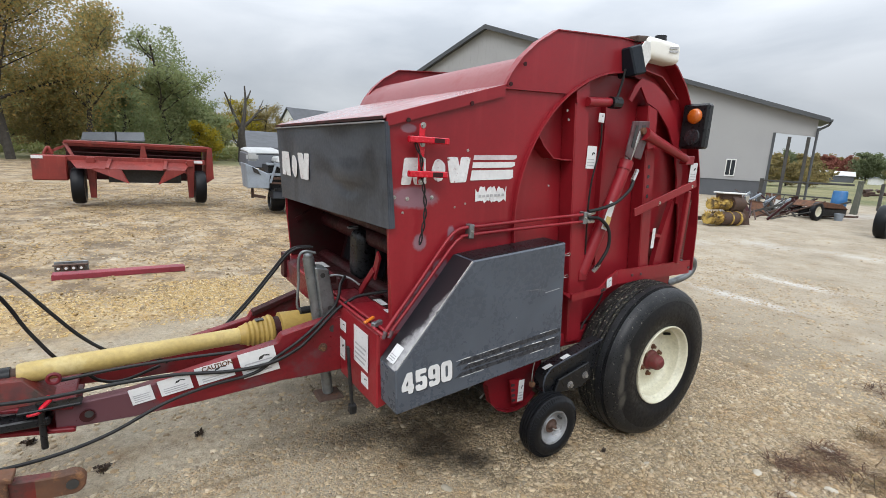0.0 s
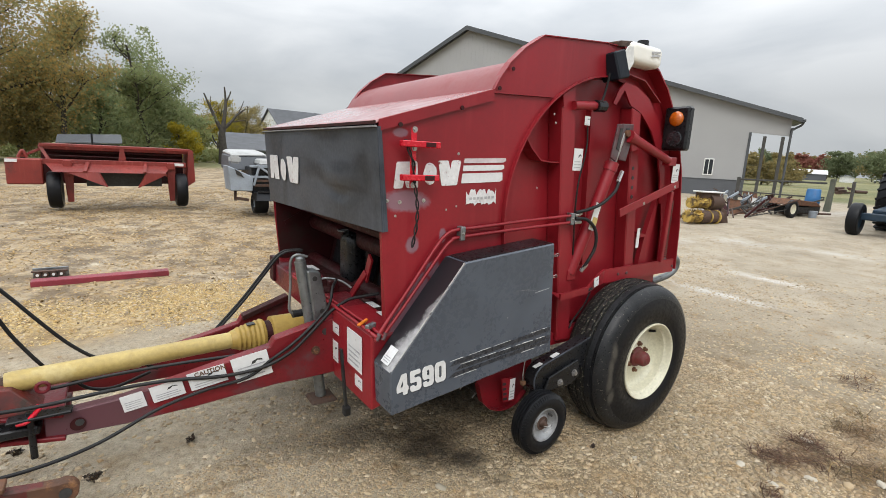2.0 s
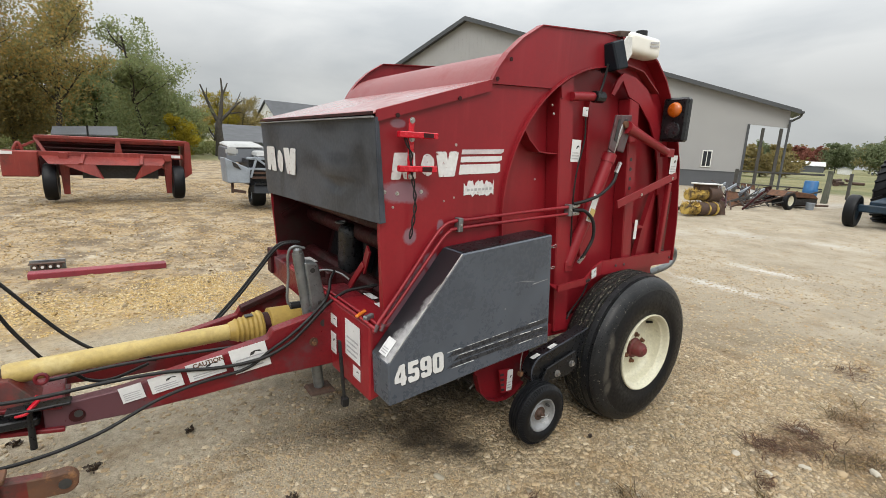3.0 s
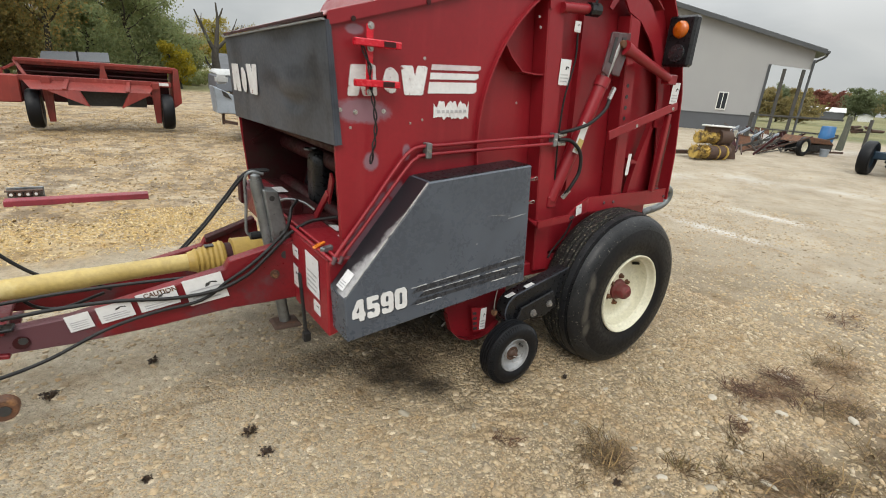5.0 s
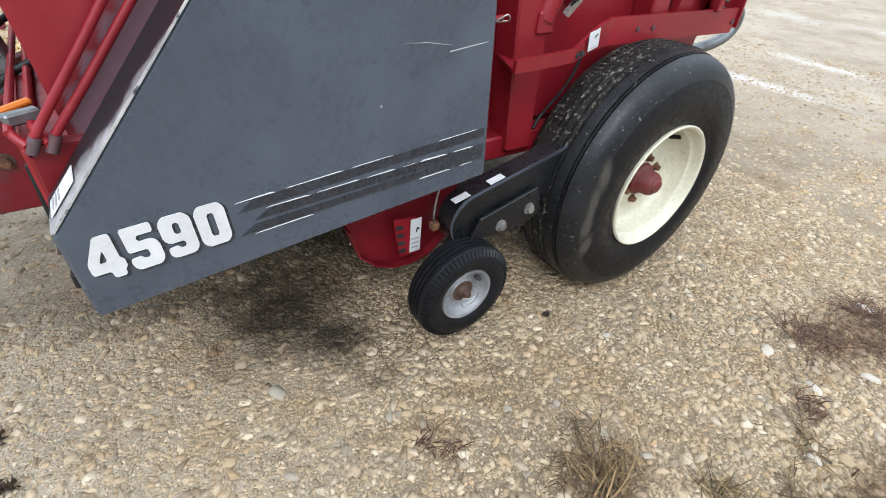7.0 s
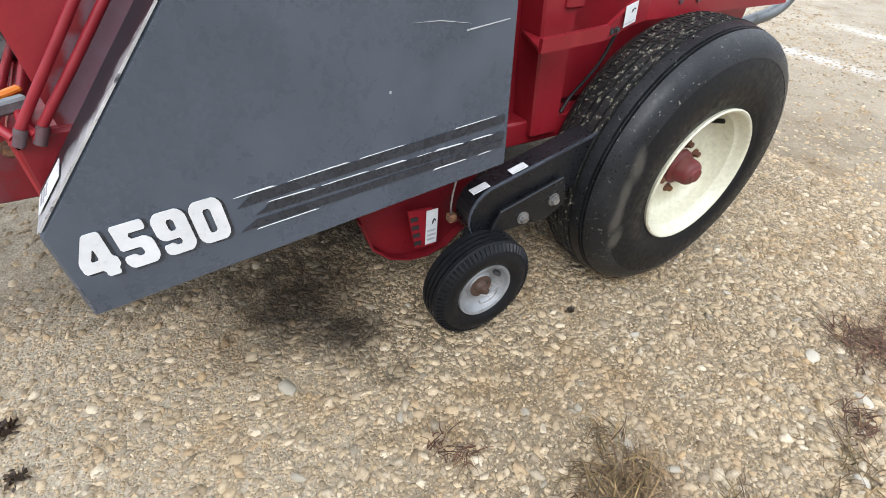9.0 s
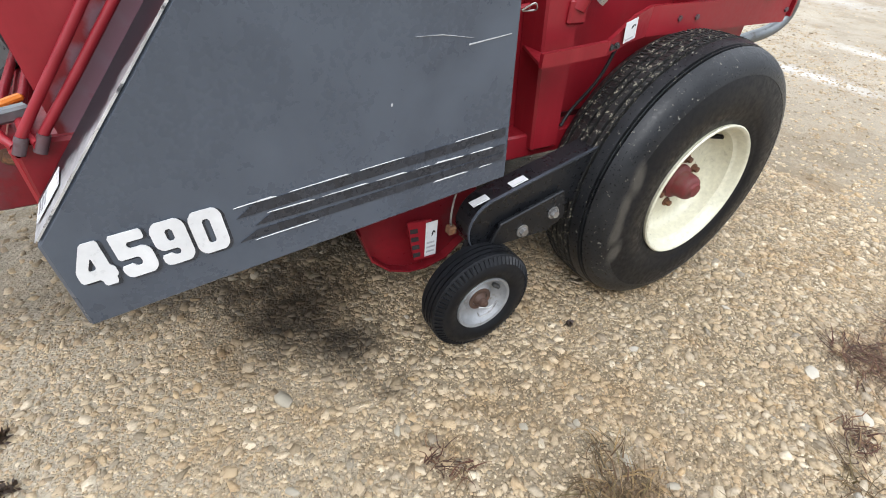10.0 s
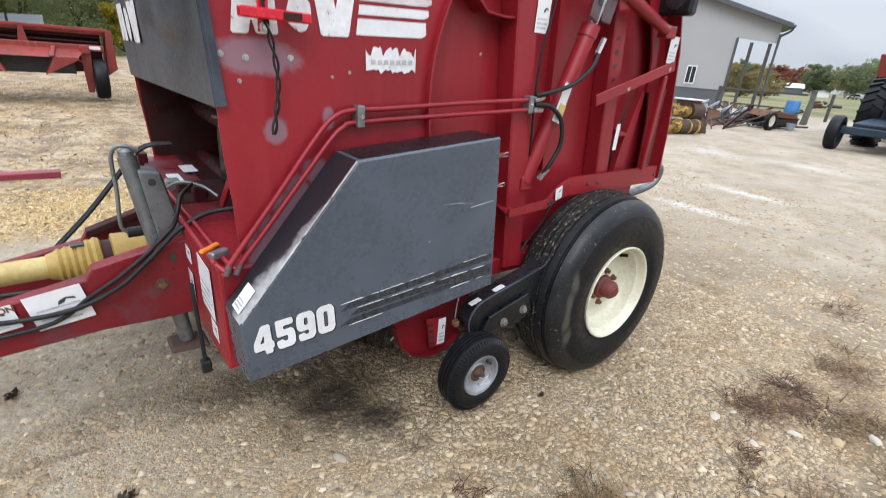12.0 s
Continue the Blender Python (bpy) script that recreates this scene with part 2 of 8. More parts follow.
MACHINE_WHITE = surf("chalky_white_machine_paint", (0.46, 0.465, 0.46), (0.36, 0.365, 0.36), 0.55, 0, 3.0, 0.1, 0.002, (0.22, 0.21, 0.19), (0.58, 0.75), 6.0)
ROOF_WHITE = surf("white_machine_paint", (0.75, 0.75, 0.73), (0.62, 0.62, 0.6), 0.5, 0, 3.0, 0.1, 0.002)
BARN_WALL = surf("light_grey_steel_siding", (0.355, 0.355, 0.352), (0.325, 0.325, 0.325), 0.5, 0.0, 0.4, 0.05, 0.002)
BARN_BASE = surf("dark_grey_steel_siding", (0.10, 0.107, 0.12), (0.085, 0.09, 0.10), 0.5, 0, 0.6, 0.05, 0.002)
BARN_ROOF = surf("charcoal_roof_steel", (0.055, 0.06, 0.065), (0.075, 0.08, 0.085), 0.45, 0, 0.5, 0.05, 0.002)
SHINGLE = surf("weathered_grey_shingles", (0.10, 0.105, 0.115), (0.07, 0.073, 0.08), 0.8, 0, 1.0, 0.4, 0.01)
TIMBER = surf("dark_timber_post", (0.045, 0.043, 0.04), (0.075, 0.072, 0.064), 0.8, 0, 5.0, 0.4, 0.004)
FENCE_GREEN = surf("mossy_treated_post", (0.075, 0.085, 0.06), (0.095, 0.095, 0.07), 0.8, 0, 5.0, 0.4, 0.004)
BARK = surf("dark_grey_bark", (0.045, 0.038, 0.032), (0.085, 0.075, 0.062), 0.9, 0, 4.0, 0.7, 0.02)


def spots(name, base, colour, places, soft=(0.6, 1.35), amount=0.85, front=False):
    """A copy of a paint with soft-edged patches of another colour at (x, y, z, rx, rz) places, on the side or, with front, across it."""
    m = base.copy()
    m.name = name
    n, l = m.node_tree.nodes, m.node_tree.links
    p = n["Principled BSDF"]
    co = n.new("ShaderNodeTexCoord").outputs["Object"]
    col = p.inputs["Base Color"].links[0].from_socket
    wob = noise_tex(n, l, co, 22.0, 5.0, 0.65)
    for x, y, z, rx, rz in places:
        d = n.new("ShaderNodeVectorMath")
        d.operation = "SUBTRACT"
        d.inputs[1].default_value = (x, y, z)
        l.new(co, d.inputs[0])
        s = n.new("ShaderNodeVectorMath")
        s.operation = "MULTIPLY"
        s.inputs[1].default_value = (0.0, 1 / rx, 1 / rz) if front else (1 / rx, 0.0, 1 / rz)
        l.new(d.outputs[0], s.inputs[0])
        ln = n.new("ShaderNodeVectorMath")
        ln.operation = "LENGTH"
        l.new(s.outputs[0], ln.inputs[0])
        w = n.new("ShaderNodeMath")
        w.operation = "MULTIPLY_ADD"
        w.inputs[1].default_value = 0.9
        l.new(wob, w.inputs[0])
        l.new(ln.outputs["Value"], w.inputs[2])
        col = mixed(n, l, ranged(n, l, w.outputs[0], soft[0] + 0.45, soft[1] + 0.45, amount, 0.0), col, colour)
    l.new(col, p.inputs["Base Color"])
    return m


def scuffed_edge():
    """Black paint rubbed down to pale steel, most at the low end of the slanted face."""
    m, n, l, p = node_tree("rubbed_slanted_paint")
    co = n.new("ShaderNodeTexCoord").outputs["Object"]
    xyz = n.new("ShaderNodeSeparateXYZ")
    l.new(co, xyz.inputs["Vector"])
    low = ranged(n, l, xyz.outputs["X"], -1.10, -0.80, 0.20, -0.16)
    edge = ranged(n, l, xyz.outputs["Y"], -0.94, -0.85, 0.30, -0.12)
    a = n.new("ShaderNodeMath")
    a.operation = "ADD"
    l.new(low, a.inputs[0])
    l.new(edge, a.inputs[1])
    b = n.new("ShaderNodeMath")
    b.operation = "ADD"
    l.new(a.outputs[0], b.inputs[0])
    l.new(noise_tex(n, l, co, 13.0, 8.0, 0.7, (1.0, 0.8, 0.6)), b.inputs[1])
    worn = ranged(n, l, b.outputs[0], 0.60, 0.84)
    col = mixed(n, l, worn, (0.013, 0.013, 0.016), mixed(n, l, noise_tex(n, l, co, 40.0, 5.0), (0.20, 0.195, 0.20), (0.60, 0.59, 0.59)))
    l.new(col, p.inputs["Base Color"])
    l.new(ranged(n, l, worn, 0.0, 1.0, 0.35, 0.5), p.inputs["Roughness"])
    l.new(ranged(n, l, worn, 0.0, 1.0, 0.0, 0.4), p.inputs["Metallic"])
    bumped(n, l, p, worn, 0.15, 0.001)
    return m


RED_SIDE = spots("red_side_paint_with_primer", RED, (0.225, 0.135, 0.165), ((-0.965, -0.78, 1.287, 0.110, 0.044), (-0.925, -0.78, 1.104, 0.032, 0.038), (-0.775, -0.78, 1.138, 0.018, 0.03), (-1.0, -0.78, 1.555, 0.035, 0.018), (-0.995, -0.78, 0.775, 0.032, 0.05), (-0.955, -0.78, 0.825, 0.034, 0.05), (-0.915, -0.78, 0.875, 0.036, 0.05), (-0.87, -0.78, 0.93, 0.036, 0.05), (-0.82, -0.78, 0.99, 0.036, 0.04)), soft=(0.80, 1.12), amount=0.85)
SCUFF = scuffed_edge()
SMEAR = ((0.205, 0, 0.490, 0.020, 0.050), (0.188, 0, 0.405, 0.018, 0.055), (0.190, 0, 0.315, 0.018, 0.055), (0.215, 0, 0.235, 0.022, 0.045))
# dark smears, with the shade of the dents painted among them
HOOD_FACE = spots("grey_hood_paint_with_smears_and_dent_shade", GREY_HOOD, (0.018, 0.020, 0.026), ((0, -0.425, 1.314, 0.20, 0.012), (0, -0.60, 1.318, 0.08, 0.022), (0, -0.70, 1.375, 0.05, 0.065), (0, -0.33, 1.54, 0.15, 0.028), (0, -0.07, 1.375, 0.20, 0.045), (0, -0.45, 1.405, 0.16, 0.030), (0, -0.64, 1.435, 0.07, 0.045)), (0.45, 1.25), 0.62, front=True)
RED_NOSE = spots("tongue_paint_greyed_by_wear", RED_WORN, (0.092, 0.047, 0.056), ((-2.06, 0, 0.37, 0.22, 0.4),), (0.75, 1.05), 0.85)
WHEEL_RUBBER = spots("rubber_with_dried_mud", RUBBER, (0.085, 0.078, 0.066), SMEAR, (0.5, 1.3), 0.7)
WHEEL_SHOULDER = spots("shoulder_with_dried_mud", SHOULDER, (0.085, 0.078, 0.066), SMEAR, (0.5, 1.3), 0.7)
GLASS = surf("dark_window_glass", (0.02, 0.024, 0.028), (0.03, 0.034, 0.04), 0.08, 0, 2.0, 0.0, 0.001, rvar=0.03)


# ---- shapes ----
OFFSET = {}


def thing(name, base, label, category, group="", turn=0.0):
    """A top-level Empty at its base. Its parts' shapes are given in the place's own metres, or, where turn is set or base is far, from its base."""
    e = new(name)
    e.empty_display_size = 0.1
    e.matrix_basis = pose(*base, 0, 0, turn)
    OFFSET[e] = Vector((0, 0, 0))
    return tagged(e, label, category, group)


def part(name, bm, material, parent=None, label="", smooth=False, kind=""):
    me = bpy.data.meshes.new(name)
    off = OFFSET.get(parent, None)
    if off is not None and off.length:
        bmesh.ops.translate(bm, vec=-off, verts=bm.verts)
    bmesh.ops.recalc_face_normals(bm, faces=bm.faces)
    if smooth:
        for f in bm.faces:
            f.smooth = True
        for e in bm.edges:
            if len(e.link_faces) == 2 and e.calc_face_angle(0) > 0.7:
                e.smooth = False
    bm.to_mesh(me)
    bm.free()
    me.materials.append(material)
    ob = new(name, me)
    if parent is not None:
        ob.parent = parent
        OFFSET[ob] = off if off is not None else Vector((0, 0, 0))
    return tagged(ob, label, kind=kind)


def bev(bm, r, seg=1):
    if r > 0:
        es = [e for e in bm.edges if len(e.link_faces) == 2 and e.calc_face_angle(0) > 0.5]
        bmesh.ops.bevel(bm, geom=es, offset=r, segments=seg, affect="EDGES", clamp_overlap=True)
    return bm


def prism(pts, y0, y1, r=0.0):
    """A plate: an outline in x and z, from y0 to y1."""
    bm = bmesh.new()
    f = bm.faces.new([bm.verts.new((x, y0, z)) for x, z in pts])
    ext = bmesh.ops.extrude_face_region(bm, geom=[f])
    bmesh.ops.translate(bm, vec=(0, y1 - y0, 0), verts=[v for v in ext["geom"] if isinstance(v, bmesh.types.BMVert)])
    bmesh.ops.recalc_face_normals(bm, faces=bm.faces)
    return bev(bm, r)


def hull8(corners, r=0.0):
    """A six-sided block from its eight corners: four below in a ring, four above."""
    bm = bmesh.new()
    v = [bm.verts.new(c) for c in corners]
    for q in ((3, 2, 1, 0), (4, 5, 6, 7), (0, 1, 5, 4), (1, 2, 6, 5), (2, 3, 7, 6), (3, 0, 4, 7)):
        bm.faces.new([v[i] for i in q])
    bmesh.ops.recalc_face_normals(bm, faces=bm.faces)
    return bev(bm, r)


def block(x0, x1, y0, y1, z0, z1, r=0.0):
    return hull8([(x0, y0, z0), (x1, y0, z0), (x1, y1, z0), (x0, y1, z0), (x0, y0, z1), (x1, y0, z1), (x1, y1, z1), (x0, y1, z1)], r)


def bar(a, b, w, h, r=0.0, up=(0, 0, 1)):
    """A straight bar from a to b, w across and h high."""
    a, b = Vector(a), Vector(b)
    d = (b - a).normalized()
    s = d.cross(Vector(up)).normalized()
    u = s.cross(d)
    s, u = s * w / 2, u * h / 2
    return hull8([a - s - u, a + s - u, b + s - u, b - s - u, a - s + u, a + s + u, b + s + u, b - s + u], r)


def spline(pts, per=6):
    p = [Vector(q) for q in pts]
    if len(p) < 3:
        return p
    p = [p[0] * 2 - p[1]] + p + [p[-1] * 2 - p[-2]]
    out = []
    for i in range(1, len(p) - 2):
        for k in range(per):
            t = k / per
            a, b, c, d = p[i - 1], p[i], p[i + 1], p[i + 2]
            out.append(0.5 * (2 * b + (c - a) * t + (2 * a - 5 * b + 4 * c - d) * t * t + (3 * b - a - 3 * c + d) * t ** 3))
    return out + [p[-2]]


def tube(pts, r, sides=10, per=6, smooth=True):
    """A round bar along a line of points; r is one radius or one for each given point."""
    line = spline(pts, per) if smooth else [Vector(q) for q in pts]
    rs = r if isinstance(r, (list, tuple)) else [r] * len(pts)
    bm = bmesh.new()
    rings = []
    side = None
    for i, q in enumerate(line):
        d = (line[min(i + 1, len(line) - 1)] - line[max(i - 1, 0)]).normalized()
        if side is None:
            side = d.orthogonal().normalized()
        side = (side - d * side.dot(d)).normalized()
        other = d.cross(side)
        f = i / max(len(line) - 1, 1) * (len(rs) - 1)
        k = min(int(f), len(rs) - 2)
        rad = rs[k] + (rs[k + 1] - rs[k]) * (f - k)
        rings.append([bm.verts.new(q + (side * math.cos(2 * math.pi * j / sides) + other * math.sin(2 * math.pi * j / sides)) * rad) for j in range(sides)])
    for a, b in zip(rings, rings[1:]):
        for j in range(sides):
            bm.faces.new((a[j], a[(j + 1) % sides], b[(j + 1) % sides], b[j]))
    bm.faces.new(rings[0][::-1])
    bm.faces.new(rings[-1])
    return bm


def lathe(profile, at, axis="y", steps=48):
    """Turns a closed outline of (along, radius) round an axis through at."""
    bm = bmesh.new()
    rings = []
    for i in range(steps):
        a = 2 * math.pi * i / steps
        c, s = math.cos(a), math.sin(a)
        ring = []
        for t, r in profile:
            q = {"y": (r * c, t, r * s), "x": (t, r * c, r * s), "z": (r * c, r * s, t)}[axis]
            ring.append(bm.verts.new(Vector(at) + Vector(q)))
        rings.append(ring)
    k = len(profile)
    for i in range(steps):
        a, b = rings[i], rings[(i + 1) % steps]
        for j in range(k):
            bm.faces.new((a[j], a[(j + 1) % k], b[(j + 1) % k], b[j]))
    return bm


def disc(at, r, t, axis="y", steps=20, hole=0.0005):
    """A round plate or stub, t thick from at along the axis."""
    return lathe([(0, hole), (0, r * 0.92), (t * 0.15, r), (t, r), (t, hole)], at, axis, steps)


def bolt(at, r, t, axis="y"):
    """A hexagon bolt head with a washer."""
    bm = lathe([(0, 0.0005), (0, r * 1.5), (t * 0.3, r * 1.5), (t * 0.3, 0.0005)], at, axis, 12)
    off = {"x": Vector((1, 0, 0)), "y": Vector((0, 1, 0)), "z": Vector((0, 0, 1))}[axis] * (t * 0.3)
    b2 = lathe([(0, 0.0005), (0, r), (t * 0.7, r * 0.9), (t * 0.7, 0.0005)], Vector(at) + off, axis, 6)
    me = bpy.data.meshes.new("tmp")
    b2.to_mesh(me)
    bm.from_mesh(me)
    bpy.data.meshes.remove(me)
    b2.free()
    return bm


def join(*bms):
    out = bmesh.new()
    for b in bms:
        me = bpy.data.meshes.new("tmp")
        b.to_mesh(me)
        out.from_mesh(me)
        bpy.data.meshes.remove(me)
        b.free()
    return out


def sheet(a, b, c, d, t=0.002):
    """A thin flat label: four corners in a ring, t thick outwards."""
    a, b, c, d = (Vector(q) for q in (a, b, c, d))
    n = (b - a).cross(d - a).normalized() * t
    return hull8([a, b, c, d, a + n, b + n, c + n, d + n])


def label_at(o, u, v, w, h, lift=0.002, t=0.0015):
    """A label of w by h from its lower left corner o, along u and v."""
    o, u = Vector(o), Vector(u).normalized()
    v = (Vector(v) - u * Vector(v).dot(u)).normalized()
    n = u.cross(v)
    o = o + n * lift
    return sheet(o, o + u * w, o + u * w + v * h, o + v * h, t)


def lettering(body, size, bold=0.0, shear=0.0):
    """Flat letters in the built-in font, lying in x and y, as a bmesh."""
    cu = bpy.data.curves.new("letters", "FONT")
    cu.body, cu.size, cu.offset, cu.shear, cu.resolution_u = body, size, bold, shear, 8
    cu.extrude = 0.001
    ob = new("letters", cu)
    me = bpy.data.meshes.new_from_object(ob.evaluated_get(bpy.context.evaluated_depsgraph_get()))
    bm = bmesh.new()
    bm.from_mesh(me)
    bpy.data.objects.remove(ob)
    bpy.data.curves.remove(cu)
    bpy.data.meshes.remove(me)
    return bm


def onto(bm, o, u, v, lift=0.003):
    """Moves a shape from the x-y plane to a plane with origin o and directions u, v."""
    u = Vector(u).normalized()
    v = (Vector(v) - u * Vector(v).dot(u)).normalized()
    n = u.cross(v)
    o = Vector(o) + n * lift
    m = Matrix(((u.x, v.x, n.x, o.x), (u.y, v.y, n.y, o.y), (u.z, v.z, n.z, o.z), (0, 0, 0, 1)))
    bm.transform(m)
    return bm


def flat(pts, o, u, v, lift=0.003, t=0.0015):
    """A thin cut-out shape with an outline given along u and v from o."""
    bm = bmesh.new()
    f = bm.faces.new([bm.verts.new((x, y, 0)) for x, y in pts])
    ext = bmesh.ops.extrude_face_region(bm, geom=[f])
    bmesh.ops.translate(bm, vec=(0, 0, t), verts=[q for q in ext["geom"] if isinstance(q, bmesh.types.BMVert)])
    return onto(bm, o, u, v, lift)


def cutout(loops, sx, sz, soft=0.04, t=0.001):
    """A flat shape in x and y from outlines in a unit box, holes included, with its corners eased."""
    cu = bpy.data.curves.new("cutout", "CURVE")
    cu.dimensions, cu.fill_mode, cu.extrude = "2D", "BOTH", t
    for pts in loops:
        out = []
        for k, q in enumerate(pts):
            q, a, b = Vector(q), Vector(pts[k - 1]), Vector(pts[(k + 1) % len(pts)])
            for o in (a, b):
                d = o - q
                out.append(q + d.normalized() * min(soft, d.length * 0.4))
        sp = cu.splines.new("POLY")
        sp.points.add(len(out) - 1)
        sp.use_cyclic_u = True
        for p, q in zip(sp.points, out):
            p.co = (q.x * sx, q.y * sz, 0, 1)
    ob = new("cutout", cu)
    me = bpy.data.meshes.new_from_object(ob.evaluated_get(bpy.context.evaluated_depsgraph_get()))
    bm = bmesh.new()
    bm.from_mesh(me)
    bpy.data.objects.remove(ob)
    bpy.data.curves.remove(cu)
    bpy.data.meshes.remove(me)
    return bm


def soft_box(x0, x1, y0, y1, z0, z1, r, cuts=9):
    """A box with fully rounded edges."""
    bm = bmesh.new()
    bmesh.ops.create_cube(bm, size=2.0)
    bmesh.ops.subdivide_edges(bm, edges=bm.edges[:], cuts=cuts, use_grid_fill=True)
    lo, hi = Vector((x0, y0, z0)), Vector((x1, y1, z1))
    mid, half = (lo + hi) / 2, (hi - lo) / 2
    for v in bm.verts:
        p = Vector([c * h for c, h in zip(v.co, half)])
        q = Vector([max(-(h - r), min(h - r, c)) for c, h in zip(p, half)])
        d = p - q
        if d.length > 1e-6:
            p = q + d.normalized() * r
        v.co = mid + p
    return bm


def arc(cx, cz, r, a0, a1, n):
    return [(cx + r * math.cos(radians(a0 + (a1 - a0) * i / n)), cz + r * math.sin(radians(a0 + (a1 - a0) * i / n))) for i in range(n + 1)]


def ribbon(line, y0, y1, t):
    """A bent strip: a line in x and z, t thick, from y0 to y1."""
    n = len(line)
    inner = []
    for i, (x, z) in enumerate(line):
        x0, z0 = line[max(i - 1, 0)]
        x1, z1 = line[min(i + 1, n - 1)]
        d = math.hypot(x1 - x0, z1 - z0)
        inner.append((x - (z1 - z0) / d * t, z + (x1 - x0) / d * t))
    bm = bmesh.new()
    rows = [[bm.verts.new((p[0], y, p[1])) for p in l] for l, y in ((line, y0), (line, y1), (inner, y1), (inner, y0))]
    for i in range(n - 1):
        for j in range(4):
            a, b = rows[j], rows[(j + 1) % 4]
            bm.faces.new((a[i], a[i + 1], b[i + 1], b[i]))
    bm.faces.new([r[0] for r in rows])
    bm.faces.new([r[-1] for r in rows][::-1])
    return bm


# ---- ground ----
def spot(n, l, co, x, y, rx, ry, strength=0.8, reach=(1.0, 1.9)):
    """How much of a soft ragged patch lies at a place."""
    d = n.new("ShaderNodeVectorMath")
    d.operation = "SUBTRACT"
    d.inputs[1].default_value = (x, y, 0)
    l.new(co, d.inputs[0])
    s = n.new("ShaderNodeVectorMath")
    s.operation = "MULTIPLY"
    s.inputs[1].default_value = (1 / rx, 1 / ry, 0)
    l.new(d.outputs[0], s.inputs[0])
    ln = n.new("ShaderNodeVectorMath")
    ln.operation = "LENGTH"
    l.new(s.outputs[0], ln.inputs[0])
    w = n.new("ShaderNodeMath")
    w.operation = "MULTIPLY_ADD"
    w.inputs[1].default_value = 1.3
    l.new(noise_tex(n, l, co, 6.0, 6.0, 0.7), w.inputs[0])
    l.new(ln.outputs["Value"], w.inputs[2])
    return ranged(n, l, w.outputs[0], *reach, strength, 0.0)


def stains_and_shade(m):
    """Oil and damp in the ground and stones, with the machine's shade painted in."""
    n, l = m.node_tree.nodes, m.node_tree.links
    p = n["Principled BSDF"]
    co = n.new("ShaderNodeTexCoord").outputs["Object"]
    col = p.inputs["Base Color"].links[0].from_socket
    # brown silt and rotted straw worked in among the stones
    col = mixed(n, l, ranged(n, l, noise_tex(n, l, co, 3.1, 8.0, 0.72), 0.49, 0.68, 0.0, 0.8), col, mixed(n, l, 1.0, col, (0.76, 0.66, 0.53), "MULTIPLY"))
    # dark patches: oil, and in the wide ones the shade under the machine
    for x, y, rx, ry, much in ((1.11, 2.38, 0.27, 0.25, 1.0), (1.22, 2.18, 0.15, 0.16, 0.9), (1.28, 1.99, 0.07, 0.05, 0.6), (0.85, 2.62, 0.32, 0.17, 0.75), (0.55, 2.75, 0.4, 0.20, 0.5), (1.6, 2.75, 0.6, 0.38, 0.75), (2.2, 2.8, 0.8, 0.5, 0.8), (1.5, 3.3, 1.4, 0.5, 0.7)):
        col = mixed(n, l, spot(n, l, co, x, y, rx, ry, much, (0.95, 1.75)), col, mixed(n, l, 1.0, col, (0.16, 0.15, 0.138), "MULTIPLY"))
    # a thin darker line along the ground beside the tongue
    for x, y, rx, ry in ((-0.48, 2.675, 0.13, 0.030), (-0.30, 2.648, 0.12, 0.026), (-0.13, 2.622, 0.12, 0.022), (0.03, 2.592, 0.12, 0.020), (0.17, 2.572, 0.11, 0.018), (0.30, 2.563, 0.10, 0.016)):
        col = mixed(n, l, spot(n, l, co, x, y, rx, ry, 0.55, (0.9, 1.9)), col, mixed(n, l, 1.0, col, (0.42, 0.38, 0.33), "MULTIPLY"))
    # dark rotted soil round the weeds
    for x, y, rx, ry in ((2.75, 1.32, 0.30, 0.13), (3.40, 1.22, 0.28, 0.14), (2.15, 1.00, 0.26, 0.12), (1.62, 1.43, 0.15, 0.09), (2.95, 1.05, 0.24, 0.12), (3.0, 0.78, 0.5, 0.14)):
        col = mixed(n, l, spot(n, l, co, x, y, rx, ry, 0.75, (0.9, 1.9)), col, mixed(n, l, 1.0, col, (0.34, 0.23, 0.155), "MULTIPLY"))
    l.new(col, p.inputs["Base Color"])
    return m


